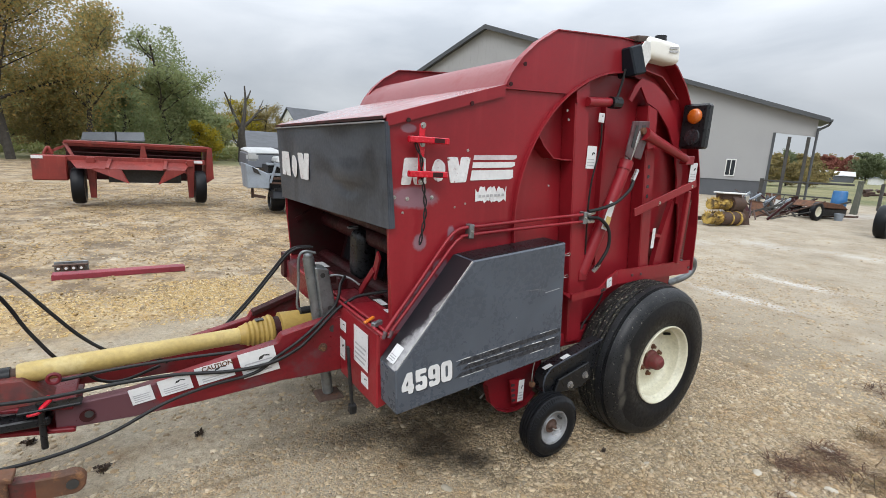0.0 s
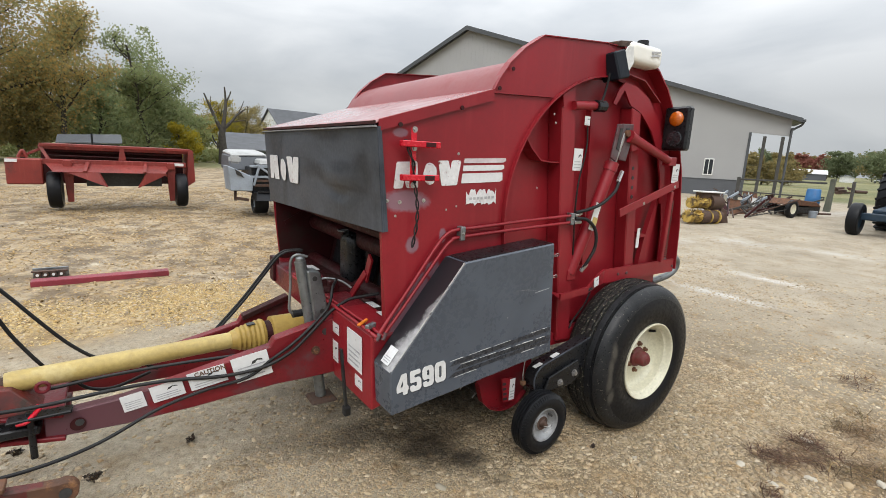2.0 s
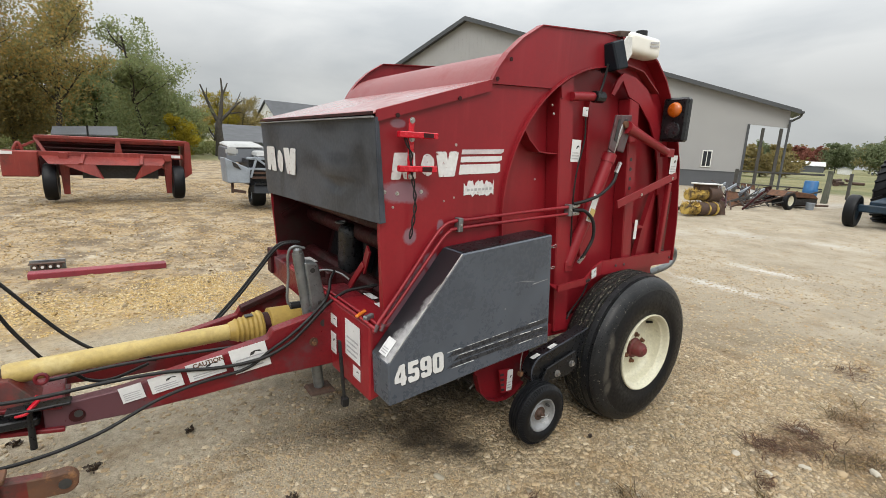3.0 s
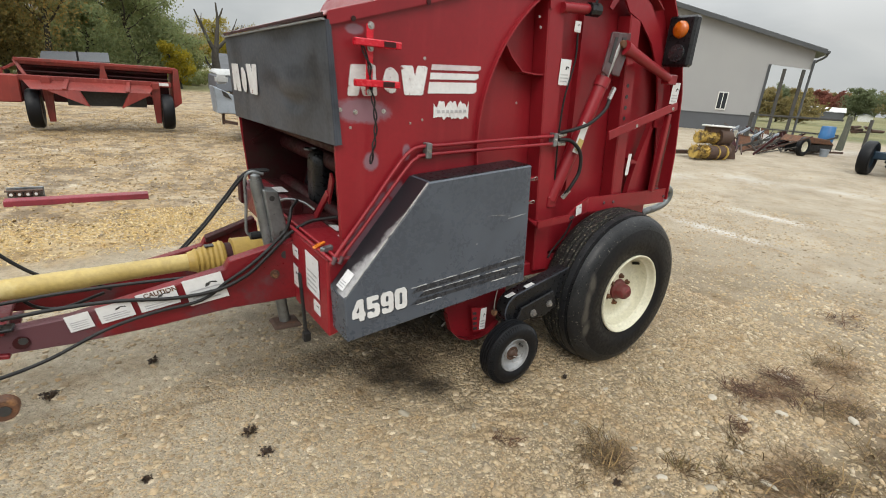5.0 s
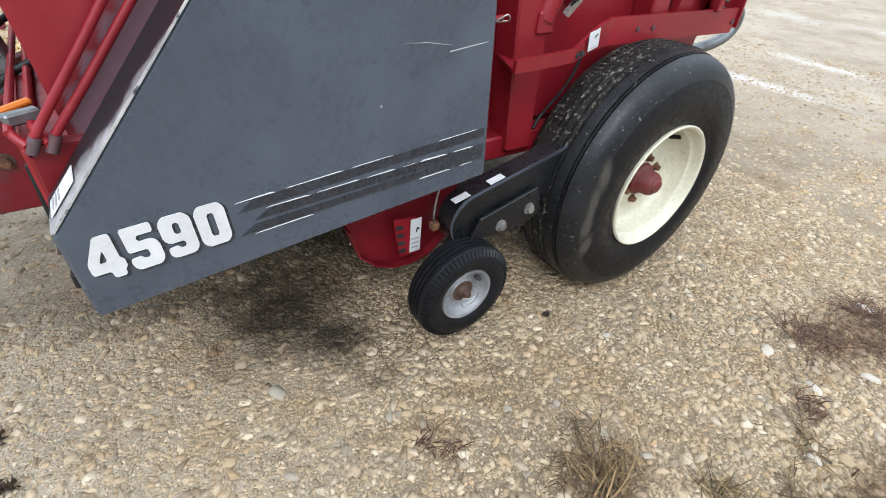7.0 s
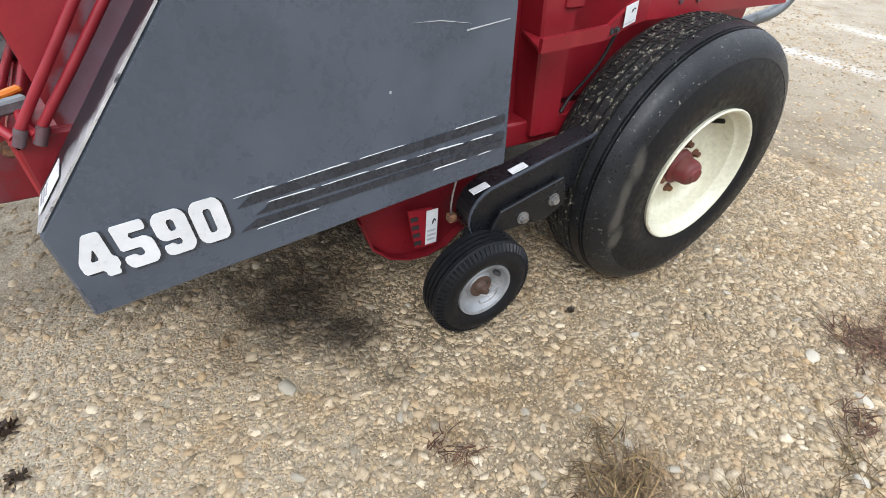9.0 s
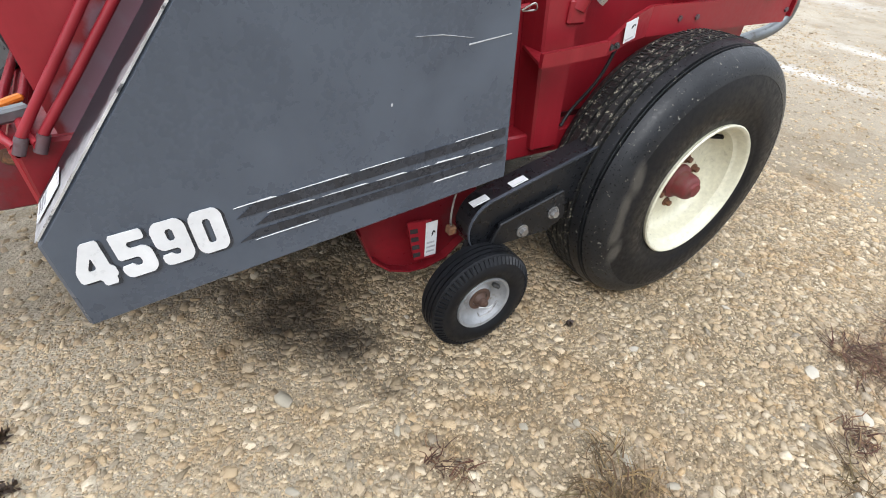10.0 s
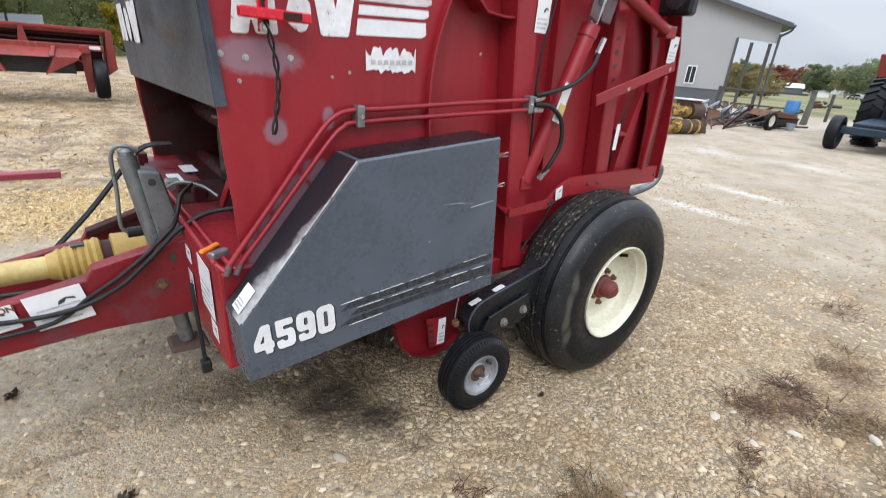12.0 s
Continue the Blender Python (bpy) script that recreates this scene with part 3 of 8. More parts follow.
def ground_material():
    m, n, l, p = node_tree("wet_gravel_yard")
    co = n.new("ShaderNodeTexCoord").outputs["Object"]
    xyz = n.new("ShaderNodeSeparateXYZ")
    l.new(co, xyz.inputs["Vector"])

    def cells(scale, colours, feature="F1"):
        v = n.new("ShaderNodeTexVoronoi")
        v.inputs["Scale"].default_value, v.inputs["Randomness"].default_value = scale, 1.0
        l.new(co, v.inputs["Vector"])
        h = n.new("ShaderNodeSeparateColor")
        l.new(v.outputs["Color"], h.inputs["Color"])
        r = n.new("ShaderNodeValToRGB")
        while len(r.color_ramp.elements) < len(colours):
            r.color_ramp.elements.new(0.5)
        for i, (e, c) in enumerate(zip(r.color_ramp.elements, colours)):
            e.position, e.color = i / (len(colours) - 1), (*c, 1)
        l.new(h.outputs["Red"], r.inputs["Fac"])
        return r.outputs["Color"], v.outputs["Distance"]

    grey = ((0.28, 0.225, 0.152), (0.41, 0.338, 0.238), (0.33, 0.27, 0.185), (0.48, 0.41, 0.30), (0.31, 0.265, 0.20), (0.42, 0.32, 0.195))
    straw = ((0.306, 0.217, 0.116), (0.394, 0.286, 0.151), (0.226, 0.162, 0.101), (0.433, 0.330, 0.192), (0.276, 0.217, 0.147), (0.355, 0.246, 0.121))
    c_fine, d_fine = cells(95.0, grey)
    c_mid, d_mid = cells(38.0, grey)
    c_big, d_big = cells(16.0, grey)
    c_straw, d_straw = cells(27.0, straw)
    patch = noise_tex(n, l, co, 1.6, 6.0, 0.6)
    stones = mixed(n, l, ranged(n, l, noise_tex(n, l, co, 7.0, 3.0), 0.42, 0.58), c_fine, c_mid)
    stones = mixed(n, l, ranged(n, l, patch, 0.55, 0.75, 0.0, 0.6), stones, c_big)
    # fine packed dust between the stones, darkened for the shade in their gaps
    dust = mixed(n, l, ranged(n, l, noise_tex(n, l, co, 30.0, 5.0), 0.35, 0.65), (0.060, 0.046, 0.030), (0.17, 0.134, 0.088))
    stones = mixed(n, l, ranged(n, l, patch, 0.30, 0.62, 0.75, 0.25), stones, dust)
    stones = mixed(n, l, ranged(n, l, noise_tex(n, l, co, 3.6, 7.0, 0.7), 0.56, 0.70, 0.0, 0.4), stones, (0.15, 0.11, 0.07))
    # shade between the loose stones, put in as a brown tint of the ground
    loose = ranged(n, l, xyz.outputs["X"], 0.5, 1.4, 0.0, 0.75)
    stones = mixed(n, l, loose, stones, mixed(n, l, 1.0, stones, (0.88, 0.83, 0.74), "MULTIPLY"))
    # packed pale dust in front of the machine
    trod = ranged(n, l, xyz.outputs["X"], 1.3, 0.4, 0.0, 0.62)
    stones = mixed(n, l, trod, stones, mixed(n, l, ranged(n, l, noise_tex(n, l, co, 26.0, 9.0, 0.75), 0.36, 0.64), (0.27, 0.228, 0.162), (0.52, 0.455, 0.345)))
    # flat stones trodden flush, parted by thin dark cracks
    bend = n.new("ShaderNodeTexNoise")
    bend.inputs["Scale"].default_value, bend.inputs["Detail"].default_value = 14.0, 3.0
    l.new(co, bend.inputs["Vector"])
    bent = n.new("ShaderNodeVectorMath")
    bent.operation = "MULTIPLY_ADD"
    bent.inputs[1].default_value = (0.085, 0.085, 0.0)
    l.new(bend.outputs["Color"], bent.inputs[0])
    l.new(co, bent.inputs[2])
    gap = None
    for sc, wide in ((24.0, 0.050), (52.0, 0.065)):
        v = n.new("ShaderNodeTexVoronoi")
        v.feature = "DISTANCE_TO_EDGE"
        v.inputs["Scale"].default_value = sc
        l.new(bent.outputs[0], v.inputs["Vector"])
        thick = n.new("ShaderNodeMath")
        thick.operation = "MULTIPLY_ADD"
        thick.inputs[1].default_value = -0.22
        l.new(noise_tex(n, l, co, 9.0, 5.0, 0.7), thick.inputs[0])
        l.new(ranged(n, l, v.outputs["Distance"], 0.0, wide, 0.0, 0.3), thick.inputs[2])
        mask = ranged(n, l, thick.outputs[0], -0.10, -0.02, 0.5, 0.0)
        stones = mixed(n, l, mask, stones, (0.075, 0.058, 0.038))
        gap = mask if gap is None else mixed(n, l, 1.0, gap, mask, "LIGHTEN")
    # the worn drive is paler and smoother
    drive = ranged(n, l, xyz.outputs["X"], 3.2, 6.0, 0.0, 0.8)
    stones = mixed(n, l, drive, stones, mixed(n, l, ranged(n, l, noise_tex(n, l, co, 1.3, 8.0, 0.7), 0.35, 0.65), (0.30, 0.255, 0.19), (0.43, 0.375, 0.29)))
    # chips and dead leaves over the yard behind the machines
    edge = n.new("ShaderNodeMath")
    edge.operation = "MULTIPLY_ADD"
    edge.inputs[1].default_value, edge.inputs[2].default_value = -0.75, -4.5
    l.new(xyz.outputs["X"], edge.inputs[0])
    side = n.new("ShaderNodeMath")
    side.operation = "ADD"
    l.new(edge.outputs[0], side.inputs[0])
    l.new(xyz.outputs["Y"], side.inputs[1])
    wob = n.new("ShaderNodeMath")
    wob.operation = "MULTIPLY_ADD"
    wob.inputs[1].default_value, wob.inputs[2].default_value = 3.0, -1.5
    l.new(noise_tex(n, l, co, 0.7, 5.0, 0.6), wob.inputs[0])
    both = n.new("ShaderNodeMath")
    both.operation = "ADD"
    l.new(side.outputs[0], both.inputs[0])
    l.new(wob.outputs[0], both.inputs[1])
    yard = ranged(n, l, both.outputs[0], 0.0, 0.9)
    litter = mixed(n, l, ranged(n, l, noise_tex(n, l, co, 0.9, 7.0, 0.7), 0.46, 0.60), c_straw, c_big)
    litter = mixed(n, l, ranged(n, l, noise_tex(n, l, co, 2.3, 8.0, 0.72, (1.0, 0.7, 1.0)), 0.46, 0.58, 0.0, 0.9), litter, (0.145, 0.105, 0.066))
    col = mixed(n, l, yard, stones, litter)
    # a drift of fresh yellow chips behind the tongue
    col = mixed(n, l, spot(n, l, co, -0.85, 5.35, 2.0, 0.55, 0.75, (0.8, 1.9)), col, mixed(n, l, ranged(n, l, noise_tex(n, l, co, 40.0, 5.0, 0.7), 0.35, 0.65), (0.27, 0.185, 0.08), (0.60, 0.44, 0.20)))
    # damp and oily stains
    damp = ranged(n, l, noise_tex(n, l, co, 0.8, 6.0, 0.62), 0.50, 0.72, 0.0, 0.5)
    col = mixed(n, l, damp, col, mixed(n, l, 1.0, col, (0.55, 0.52, 0.47), "MULTIPLY"))

    # sky reflected on wet streaks of the drive, put in as pale patches
    for x, y, rx, ry in ((5.85, 3.2, 0.16, 0.62), (7.4, 3.25, 0.17, 0.55), (10.8, 5.2, 0.5, 0.7), (11.3, 3.7, 0.35, 0.8), (9.4, 5.9, 0.5, 0.4), (23.5, 7.4, 3.0, 0.6)):
        sp = spot(n, l, co, x, y, rx, ry, 0.75 if x < 8 else 0.4, (0.7, 2.0))
        col = mixed(n, l, sp, col, (0.56, 0.54, 0.51))
    # short grass far away
    far = n.new("ShaderNodeVectorMath")
    far.operation = "LENGTH"
    l.new(co, far.inputs[0])
    grass = mixed(n, l, ranged(n, l, noise_tex(n, l, co, 0.12, 6.0, 0.65), 0.4, 0.6), (0.11, 0.12, 0.045), (0.20, 0.18, 0.08))
    col = mixed(n, l, ranged(n, l, far.outputs["Value"], 33.0, 37.0), col, grass)
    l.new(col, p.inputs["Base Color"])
    l.new(ranged(n, l, patch, 0.4, 0.7, 0.9, 0.62), p.inputs["Roughness"])
    p.inputs["Specular IOR Level"].default_value = 0.35
    h = mixed(n, l, 0.5, d_fine, d_mid)
    h = mixed(n, l, yard, h, d_straw)
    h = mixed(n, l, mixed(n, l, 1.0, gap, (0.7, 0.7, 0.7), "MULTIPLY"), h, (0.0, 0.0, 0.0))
    bumped(n, l, p, mixed(n, l, 0.25, h, noise_tex(n, l, co, 160.0, 4.0)), 0.9, 0.012)
    return m


def rise(x, y):
    """The yard's gentle unevenness."""
    near = max(0.0, 1.0 - math.hypot(x - 1.5, y - 2.0) / 60.0)
    z = 0.016 * noise.noise((x * 0.9, y * 0.9, 0.3)) + 0.009 * noise.noise((x * 3.1, y * 3.1, 7.3)) + 0.004 * noise.noise((x * 9.0, y * 9.0, 3.1))
    for wx, wy, rx, ry, dz in ((2.34, 2.1, 0.6, 0.34, -0.06), (2.34, 3.9, 0.6, 0.34, -0.06)):
        z += dz * math.exp(-((x - wx) / rx) ** 2 - ((y - wy) / ry) ** 2)
    return z * near


def spread(lo, hi, step, far):
    mid = list(np.arange(lo, hi, step))
    out, s = [], step
    v = hi
    while v < far:
        out.append(v)
        s *= 1.22
        v += s
    left, s, v = [], step, lo
    while v > -far:
        s *= 1.22
        v -= s
        left.append(v)
    return left[::-1] + mid + out + [far * 1.2]


def build_ground():
    xs, ys = spread(-2.5, 6.5, 0.06, 1400.0), spread(0.2, 8.0, 0.06, 1400.0)
    nx, ny = len(xs), len(ys)
    verts = [(x, y, rise(x, y)) for y in ys for x in xs]
    faces = [(j * nx + i, j * nx + i + 1, (j + 1) * nx + i + 1, (j + 1) * nx + i) for j in range(ny - 1) for i in range(nx - 1)]
    me = bpy.data.meshes.new("ground")
    me.from_pydata(verts, [], faces)
    me.polygons.foreach_set("use_smooth", [True] * len(me.polygons))
    me.materials.append(stains_and_shade(ground_material()))
    return tagged(new("ground", me), "packed wet gravel yard with stones and dead leaves", "ground", kind="structure")


def pebbles(name, xy, size, flatness, material, label, seed, lift=0.35, category="gravel"):
    """Many angular stones, each a bent block, in one mesh."""
    rng = np.random.default_rng(seed)
    k = len(xy)
    cube = np.array([(x, y, z) for z in (-1, 1) for y in (-1, 1) for x in (-1, 1)], float)
    v = cube[None] * (1 + rng.uniform(-0.38, 0.30, (k, 8, 3)))
    v[:, 4:, :2] *= rng.uniform(0.6, 0.95, (k, 1, 1))
    s = size[:, None] * np.stack([np.ones(k), rng.uniform(0.38, 0.95, k), rng.uniform(*flatness, k)], 1) * 0.5
    v = v * s[:, None, :]
    a = rng.uniform(0, 2 * np.pi, k)
    ti = rng.normal(0, 0.16, k)
    ca, sa, ct, st = np.cos(a), np.sin(a), np.cos(ti), np.sin(ti)
    x, z = v[..., 0] * ct[:, None] + v[..., 2] * st[:, None], -v[..., 0] * st[:, None] + v[..., 2] * ct[:, None]
    y = v[..., 1]
    v = np.stack([x * ca[:, None] - y * sa[:, None], x * sa[:, None] + y * ca[:, None], z], -1)
    base = np.array([rise(px, py) for px, py in xy])
    v[..., 0] += xy[:, 0, None]
    v[..., 1] += xy[:, 1, None]
    v[..., 2] += (base + 0.002 + s[:, 2] * np.broadcast_to(lift, k))[:, None]
    q = np.array([(4, 5, 7, 6), (0, 1, 5, 4), (1, 3, 7, 5), (3, 2, 6, 7), (2, 0, 4, 6)])
    f = (np.arange(k)[:, None, None] * 8 + q[None]).reshape(-1)
    me = bpy.data.meshes.new(name)
    me.vertices.add(k * 8)
    me.vertices.foreach_set("co", v.reshape(-1))
    me.loops.add(len(f))
    me.loops.foreach_set("vertex_index", f.astype(np.int32))
    me.polygons.add(k * 5)
    me.polygons.foreach_set("loop_start", np.arange(0, k * 20, 4, dtype=np.int32))
    me.update(calc_edges=True)
    me.validate()
    me.materials.append(material)
    return tagged(new(name, me), label, category, kind="stuff")


def slabs(name, xy, size, flatness, material, label, seed, sink, category="gravel", slim=(0.42, 0.88), tilt=0.10, sides=6):
    """Many flat broken stones with uneven straight-sided outlines, in one mesh; sink: the share of each that stands proud."""
    rng = np.random.default_rng(seed)
    k = len(xy)
    ang = (np.arange(sides)[None] + rng.uniform(-0.36, 0.36, (k, sides))) * 2 * np.pi / sides
    rad = rng.uniform(0.68, 1.08, (k, sides))
    ring = np.stack([np.cos(ang) * rad, np.sin(ang) * rad], -1) * (size * 0.5)[:, None, None]
    ring[..., 1] *= rng.uniform(*slim, k)[:, None]
    high = size * rng.uniform(*flatness, k)
    top = ring * rng.uniform(0.90, 1.0, (k, 1, 1))
    z1 = high[:, None] * (1 + rng.uniform(-0.25, 0.25, (k, sides)))
    v = np.concatenate([np.concatenate([ring, np.zeros((k, sides, 1))], -1), np.concatenate([top, z1[..., None]], -1)], 1)
    gx, gy = rng.normal(0, tilt, k), rng.normal(0, tilt, k)
    v[..., 2] += v[..., 0] * gx[:, None] + v[..., 1] * gy[:, None]
    a = rng.uniform(0, 2 * np.pi, k)
    ca, sa = np.cos(a)[:, None], np.sin(a)[:, None]
    x, y = v[..., 0] * ca - v[..., 1] * sa, v[..., 0] * sa + v[..., 1] * ca
    base = np.array([rise(px, py) for px, py in xy])
    v = np.stack([x + xy[:, 0, None], y + xy[:, 1, None], v[..., 2] + (base - high * (1 - np.broadcast_to(sink, k)))[:, None]], -1)
    n = sides
    q = [n + i for i in range(n)]
    for i in range(n):
        q += [i, (i + 1) % n, n + (i + 1) % n, n + i]
    f = (np.arange(k)[:, None] * 2 * n + np.array(q)[None]).reshape(-1)
    starts = (np.arange(k)[:, None] * len(q) + np.array([0] + [n + 4 * i for i in range(n)])[None]).reshape(-1)
    me = bpy.data.meshes.new(name)
    me.vertices.add(k * 2 * n)
    me.vertices.foreach_set("co", v.reshape(-1))
    me.loops.add(len(f))
    me.loops.foreach_set("vertex_index", f.astype(np.int32))
    me.polygons.add(len(starts))
    me.polygons.foreach_set("loop_start", starts.astype(np.int32))
    me.update(calc_edges=True)
    me.validate()
    me.materials.append(material)
    return tagged(new(name, me), label, category, kind="stuff")


def scatter(k, x0, x1, y0, y1, seed, clump=0.0, scale=1.0):
    rng = np.random.default_rng(seed)
    out = []
    while len(out) < k:
        xy = np.stack([rng.uniform(x0, x1, 4000), rng.uniform(y0, y1, 4000)], 1)
        for x, y in xy:
            if clump <= 0 or noise.noise((x * scale, y * scale, seed)) > clump * 2 * rng.random() - clump:
                out.append((x, y))
    return np.array(out[:k])


STONE_GREY = by_island("mixed_crushed_stone", ((0.282, 0.243, 0.183), (0.227, 0.174, 0.109), (0.448, 0.351, 0.221), (0.306, 0.235, 0.146), (0.535, 0.429, 0.284), (0.409, 0.310, 0.186), (0.267, 0.213, 0.147), (0.511, 0.397, 0.250), (0.361, 0.277, 0.173), (0.480, 0.386, 0.261), (0.369, 0.305, 0.214), (0.425, 0.310, 0.181), (0.251, 0.192, 0.124), (0.622, 0.524, 0.377), (0.441, 0.312, 0.175)), 0.74, grain=140.0)
STONE_PALE = by_island("pale_coarse_stone", ((0.374, 0.291, 0.181), (0.501, 0.395, 0.253), (0.429, 0.311, 0.176), (0.556, 0.446, 0.296), (0.453, 0.323, 0.173), (0.398, 0.336, 0.243), (0.666, 0.567, 0.414), (0.320, 0.250, 0.163)), 0.72, grain=110.0)
CHIPS = by_island("straw_coloured_chips", ((0.33, 0.215, 0.095), (0.46, 0.315, 0.14), (0.19, 0.125, 0.065), (0.50, 0.37, 0.20), (0.26, 0.195, 0.12), (0.42, 0.27, 0.11), (0.55, 0.43, 0.26), (0.14, 0.095, 0.055)), 0.85)
CHIPS_FRESH = by_island("fresh_yellow_chips", ((0.46, 0.31, 0.12), (0.60, 0.43, 0.185), (0.33, 0.22, 0.095), (0.64, 0.49, 0.25), (0.52, 0.34, 0.125), (0.68, 0.56, 0.34), (0.26, 0.18, 0.09)), 0.85)
stains_and_shade(STONE_GREY)
stains_and_shade(STONE_PALE)
LEAVES_DEAD = by_island("dead_brown_leaves", ((0.16, 0.10, 0.05), (0.26, 0.165, 0.075), (0.36, 0.24, 0.11), (0.20, 0.13, 0.075)), 0.85)

build_ground()


# ---- round baler ----
YN, YF, YM = 2.21, 3.78, 2.995
baler = thing("round_baler", (1.8, YM, 0), "red round hay baler with grey shields on two black tyres", "baler")
OFFSET[baler] = Vector((1.8, YM, 0))
UP, ALONG, OUT = (0.03, 0, 1), (1, 0, 0.045), (0, -1, 0)
RING = (2.07, 1.21)


def mirror(bm):
    for v in bm.verts:
        v.co.y = 2 * YM - v.co.y
    bmesh.ops.reverse_faces(bm, faces=bm.faces)
    return bm


def both_sides(name, make, material, label=""):
    part(name, make(), material, baler, label)
    part(name, mirror(make()), material, baler, label)


low_arc = arc(*RING, 0.715, 128, 190, 10)
arch_arc = arc(*RING, 0.715, 92, 128, 6)
lower_panel = [(0.705, 1.583), (1.25, 1.752), (1.62, 1.772)] + low_arc + [(1.39, 0.70), (1.42, 0.55), (0.78, 0.60), (0.768, 0.70), (0.760, 0.80), (0.751, 0.90), (0.738, 1.03), (0.732, 1.12), (0.730, 1.19)]
upper_panel = [(1.25, 1.757), (1.285, 1.82), (1.34, 1.893), (1.42, 1.965), (1.53, 2.035), (1.75, 2.055), (1.97, 2.075), (2.10, 2.075)] + arch_arc + [(1.62, 1.777)]
part("side_panel", prism(lower_panel, YN, YN + 0.006), RED_SIDE, baler)
part("side_panel", mirror(prism(lower_panel, YN, YN + 0.006)), RED, baler)
# thin dark plates paint the mouth's shade onto the inside of the walls
both_sides("shade_liner", lambda: prism([(0.772, 0.74), (0.748, 1.00), (0.742, 1.56), (1.25, 1.71), (1.36, 1.70), (1.12, 0.70)], YN + 0.0065, YN + 0.0095), RED_DARK, "inside of the side wall with its shade painted on")
part("cover_shade_liner", prism([(0.72, 1.572), (0.72, 1.580), (1.25, 1.745), (1.25, 1.735)], YN + 0.01, YF - 0.01), RED_DARK, baler)
both_sides("arch_panel", lambda: prism(upper_panel, YN - 0.003, YN + 0.006), RED)
both_sides("arch_lip", lambda: ribbon([(1.25, 1.757), (1.285, 1.82), (1.34, 1.893), (1.42, 1.965), (1.53, 2.035), (1.75, 2.055), (1.97, 2.075), (2.10, 2.075)], YN - 0.012, YN + 0.03, 0.004), RED)
both_sides("seam_strip", lambda: bar((1.25, YN - 0.006, 1.757), (1.62, YN - 0.006, 1.777), 0.016, 0.008), RED)
both_sides("chamber_rim", lambda: ribbon(arc(*RING, 0.715, 92, 196, 40), YN - 0.022, 2.305, 0.007), RED)
both_sides("chamber_wall", lambda: prism([(1.36, 0.58), (1.36, 1.2)] + arc(*RING, 0.71, 178, 92, 16) + [(2.40, 1.93), (2.60, 1.80), (2.76, 1.56), (2.84, 1.30), (2.86, 1.0), (2.84, 0.70), (2.6, 0.52), (2.0, 0.46)], 2.305, 2.315), RED)
gate = [(2.10, 2.072), (2.30, 2.055), (2.43, 2.00), (2.54, 1.91), (2.64, 1.78), (2.75, 1.58), (2.805, 1.44), (2.87, 1.10), (2.89, 0.82)]
both_sides("tailgate_edge", lambda: ribbon(gate, 2.19, 2.36, 0.008), RED)
both_sides("tailgate_panel", lambda: prism(gate + [(2.80, 0.80), (2.78, 1.10), (2.70, 1.42), (2.58, 1.66), (2.44, 1.83), (2.28, 1.905), (2.16, 1.93), (2.10, 1.95)], 2.262, 2.27), RED)
band_out = [(2.105, 1.80), (2.14, 1.87), (2.19, 1.915), (2.30, 1.905), (2.42, 1.855), (2.54, 1.74), (2.63, 1.60), (2.68, 1.42), (2.70, 1.25)]
band_in = [(2.66, 1.25), (2.64, 1.40), (2.58, 1.55), (2.48, 1.68), (2.36, 1.77), (2.26, 1.80), (2.19, 1.875), (2.13, 1.79)]
both_sides("tailgate_arch", lambda: prism(band_out + band_in, 2.225, 2.235), RED)

# top cover, roll dome and the grey hood
part("top_cover", prism([(0.685, 1.580), (0.70, 1.600), (1.255, 1.772), (1.262, 1.754)], YN - 0.012, YF + 0.012, 0.003), RED_SHEEN, baler, "red top cover with the sky's sheen in its paint")
part("cover_flange", prism([(0.70, 1.555), (0.70, 1.598), (1.25, 1.770), (1.25, 1.722)], YN - 0.016, YN - 0.008), RED, baler)
dome = [(1.25, 1.757), (1.29, 1.825), (1.345, 1.878), (1.42, 1.912), (1.55, 1.938), (1.75, 1.955), (2.10, 1.965), (2.35, 1.94), (2.52, 1.84)]
part("roll_cover", ribbon(dome, YN + 0.006, YF - 0.006, 0.006), RED_DOME, baler, "domed red roll cover", smooth=True)
hood = bmesh.new()
grid = []
for i in range(61):
    row = []
    for j in range(19):
        f, g = i / 60, j / 18
        y, z = YN - 0.02 + f * (YF - YN + 0.05), 1.168 - 0.04 * f + g * (0.404 + 0.04 * f)
        inside = math.sin(math.pi * f) * math.sin(math.pi * g)
        dent = 0.010 * noise.noise((y * 2.6, z * 4.2, 1.7)) * inside ** 0.4 + 0.016 * math.exp(-((y - 2.62) / 0.15) ** 2 - ((z - 1.312 - 0.03 * math.sin(y * 9)) / 0.022) ** 2) - 0.010 * math.exp(-((y - 2.62) / 0.2) ** 2 - ((z - 1.37) / 0.04) ** 2)
        row.append(hood.verts.new((0.722 - 0.032 * g + dent, y, z)))
    grid.append(row)
for i in range(60):
    for j in range(18):
        hood.faces.new((grid[i][j], grid[i + 1][j], grid[i + 1][j + 1], grid[i][j + 1]))
bmesh.ops.recalc_face_normals(hood, faces=hood.faces)
if hood.faces[0].normal.x > 0:
    bmesh.ops.reverse_faces(hood, faces=hood.faces)
bmesh.ops.solidify(hood, geom=hood.faces[:], thickness=0.012)
front_hood = part("front_hood", hood, HOOD_FACE, baler, "dented dark grey front hood with smears and painted dent shade", smooth=True)
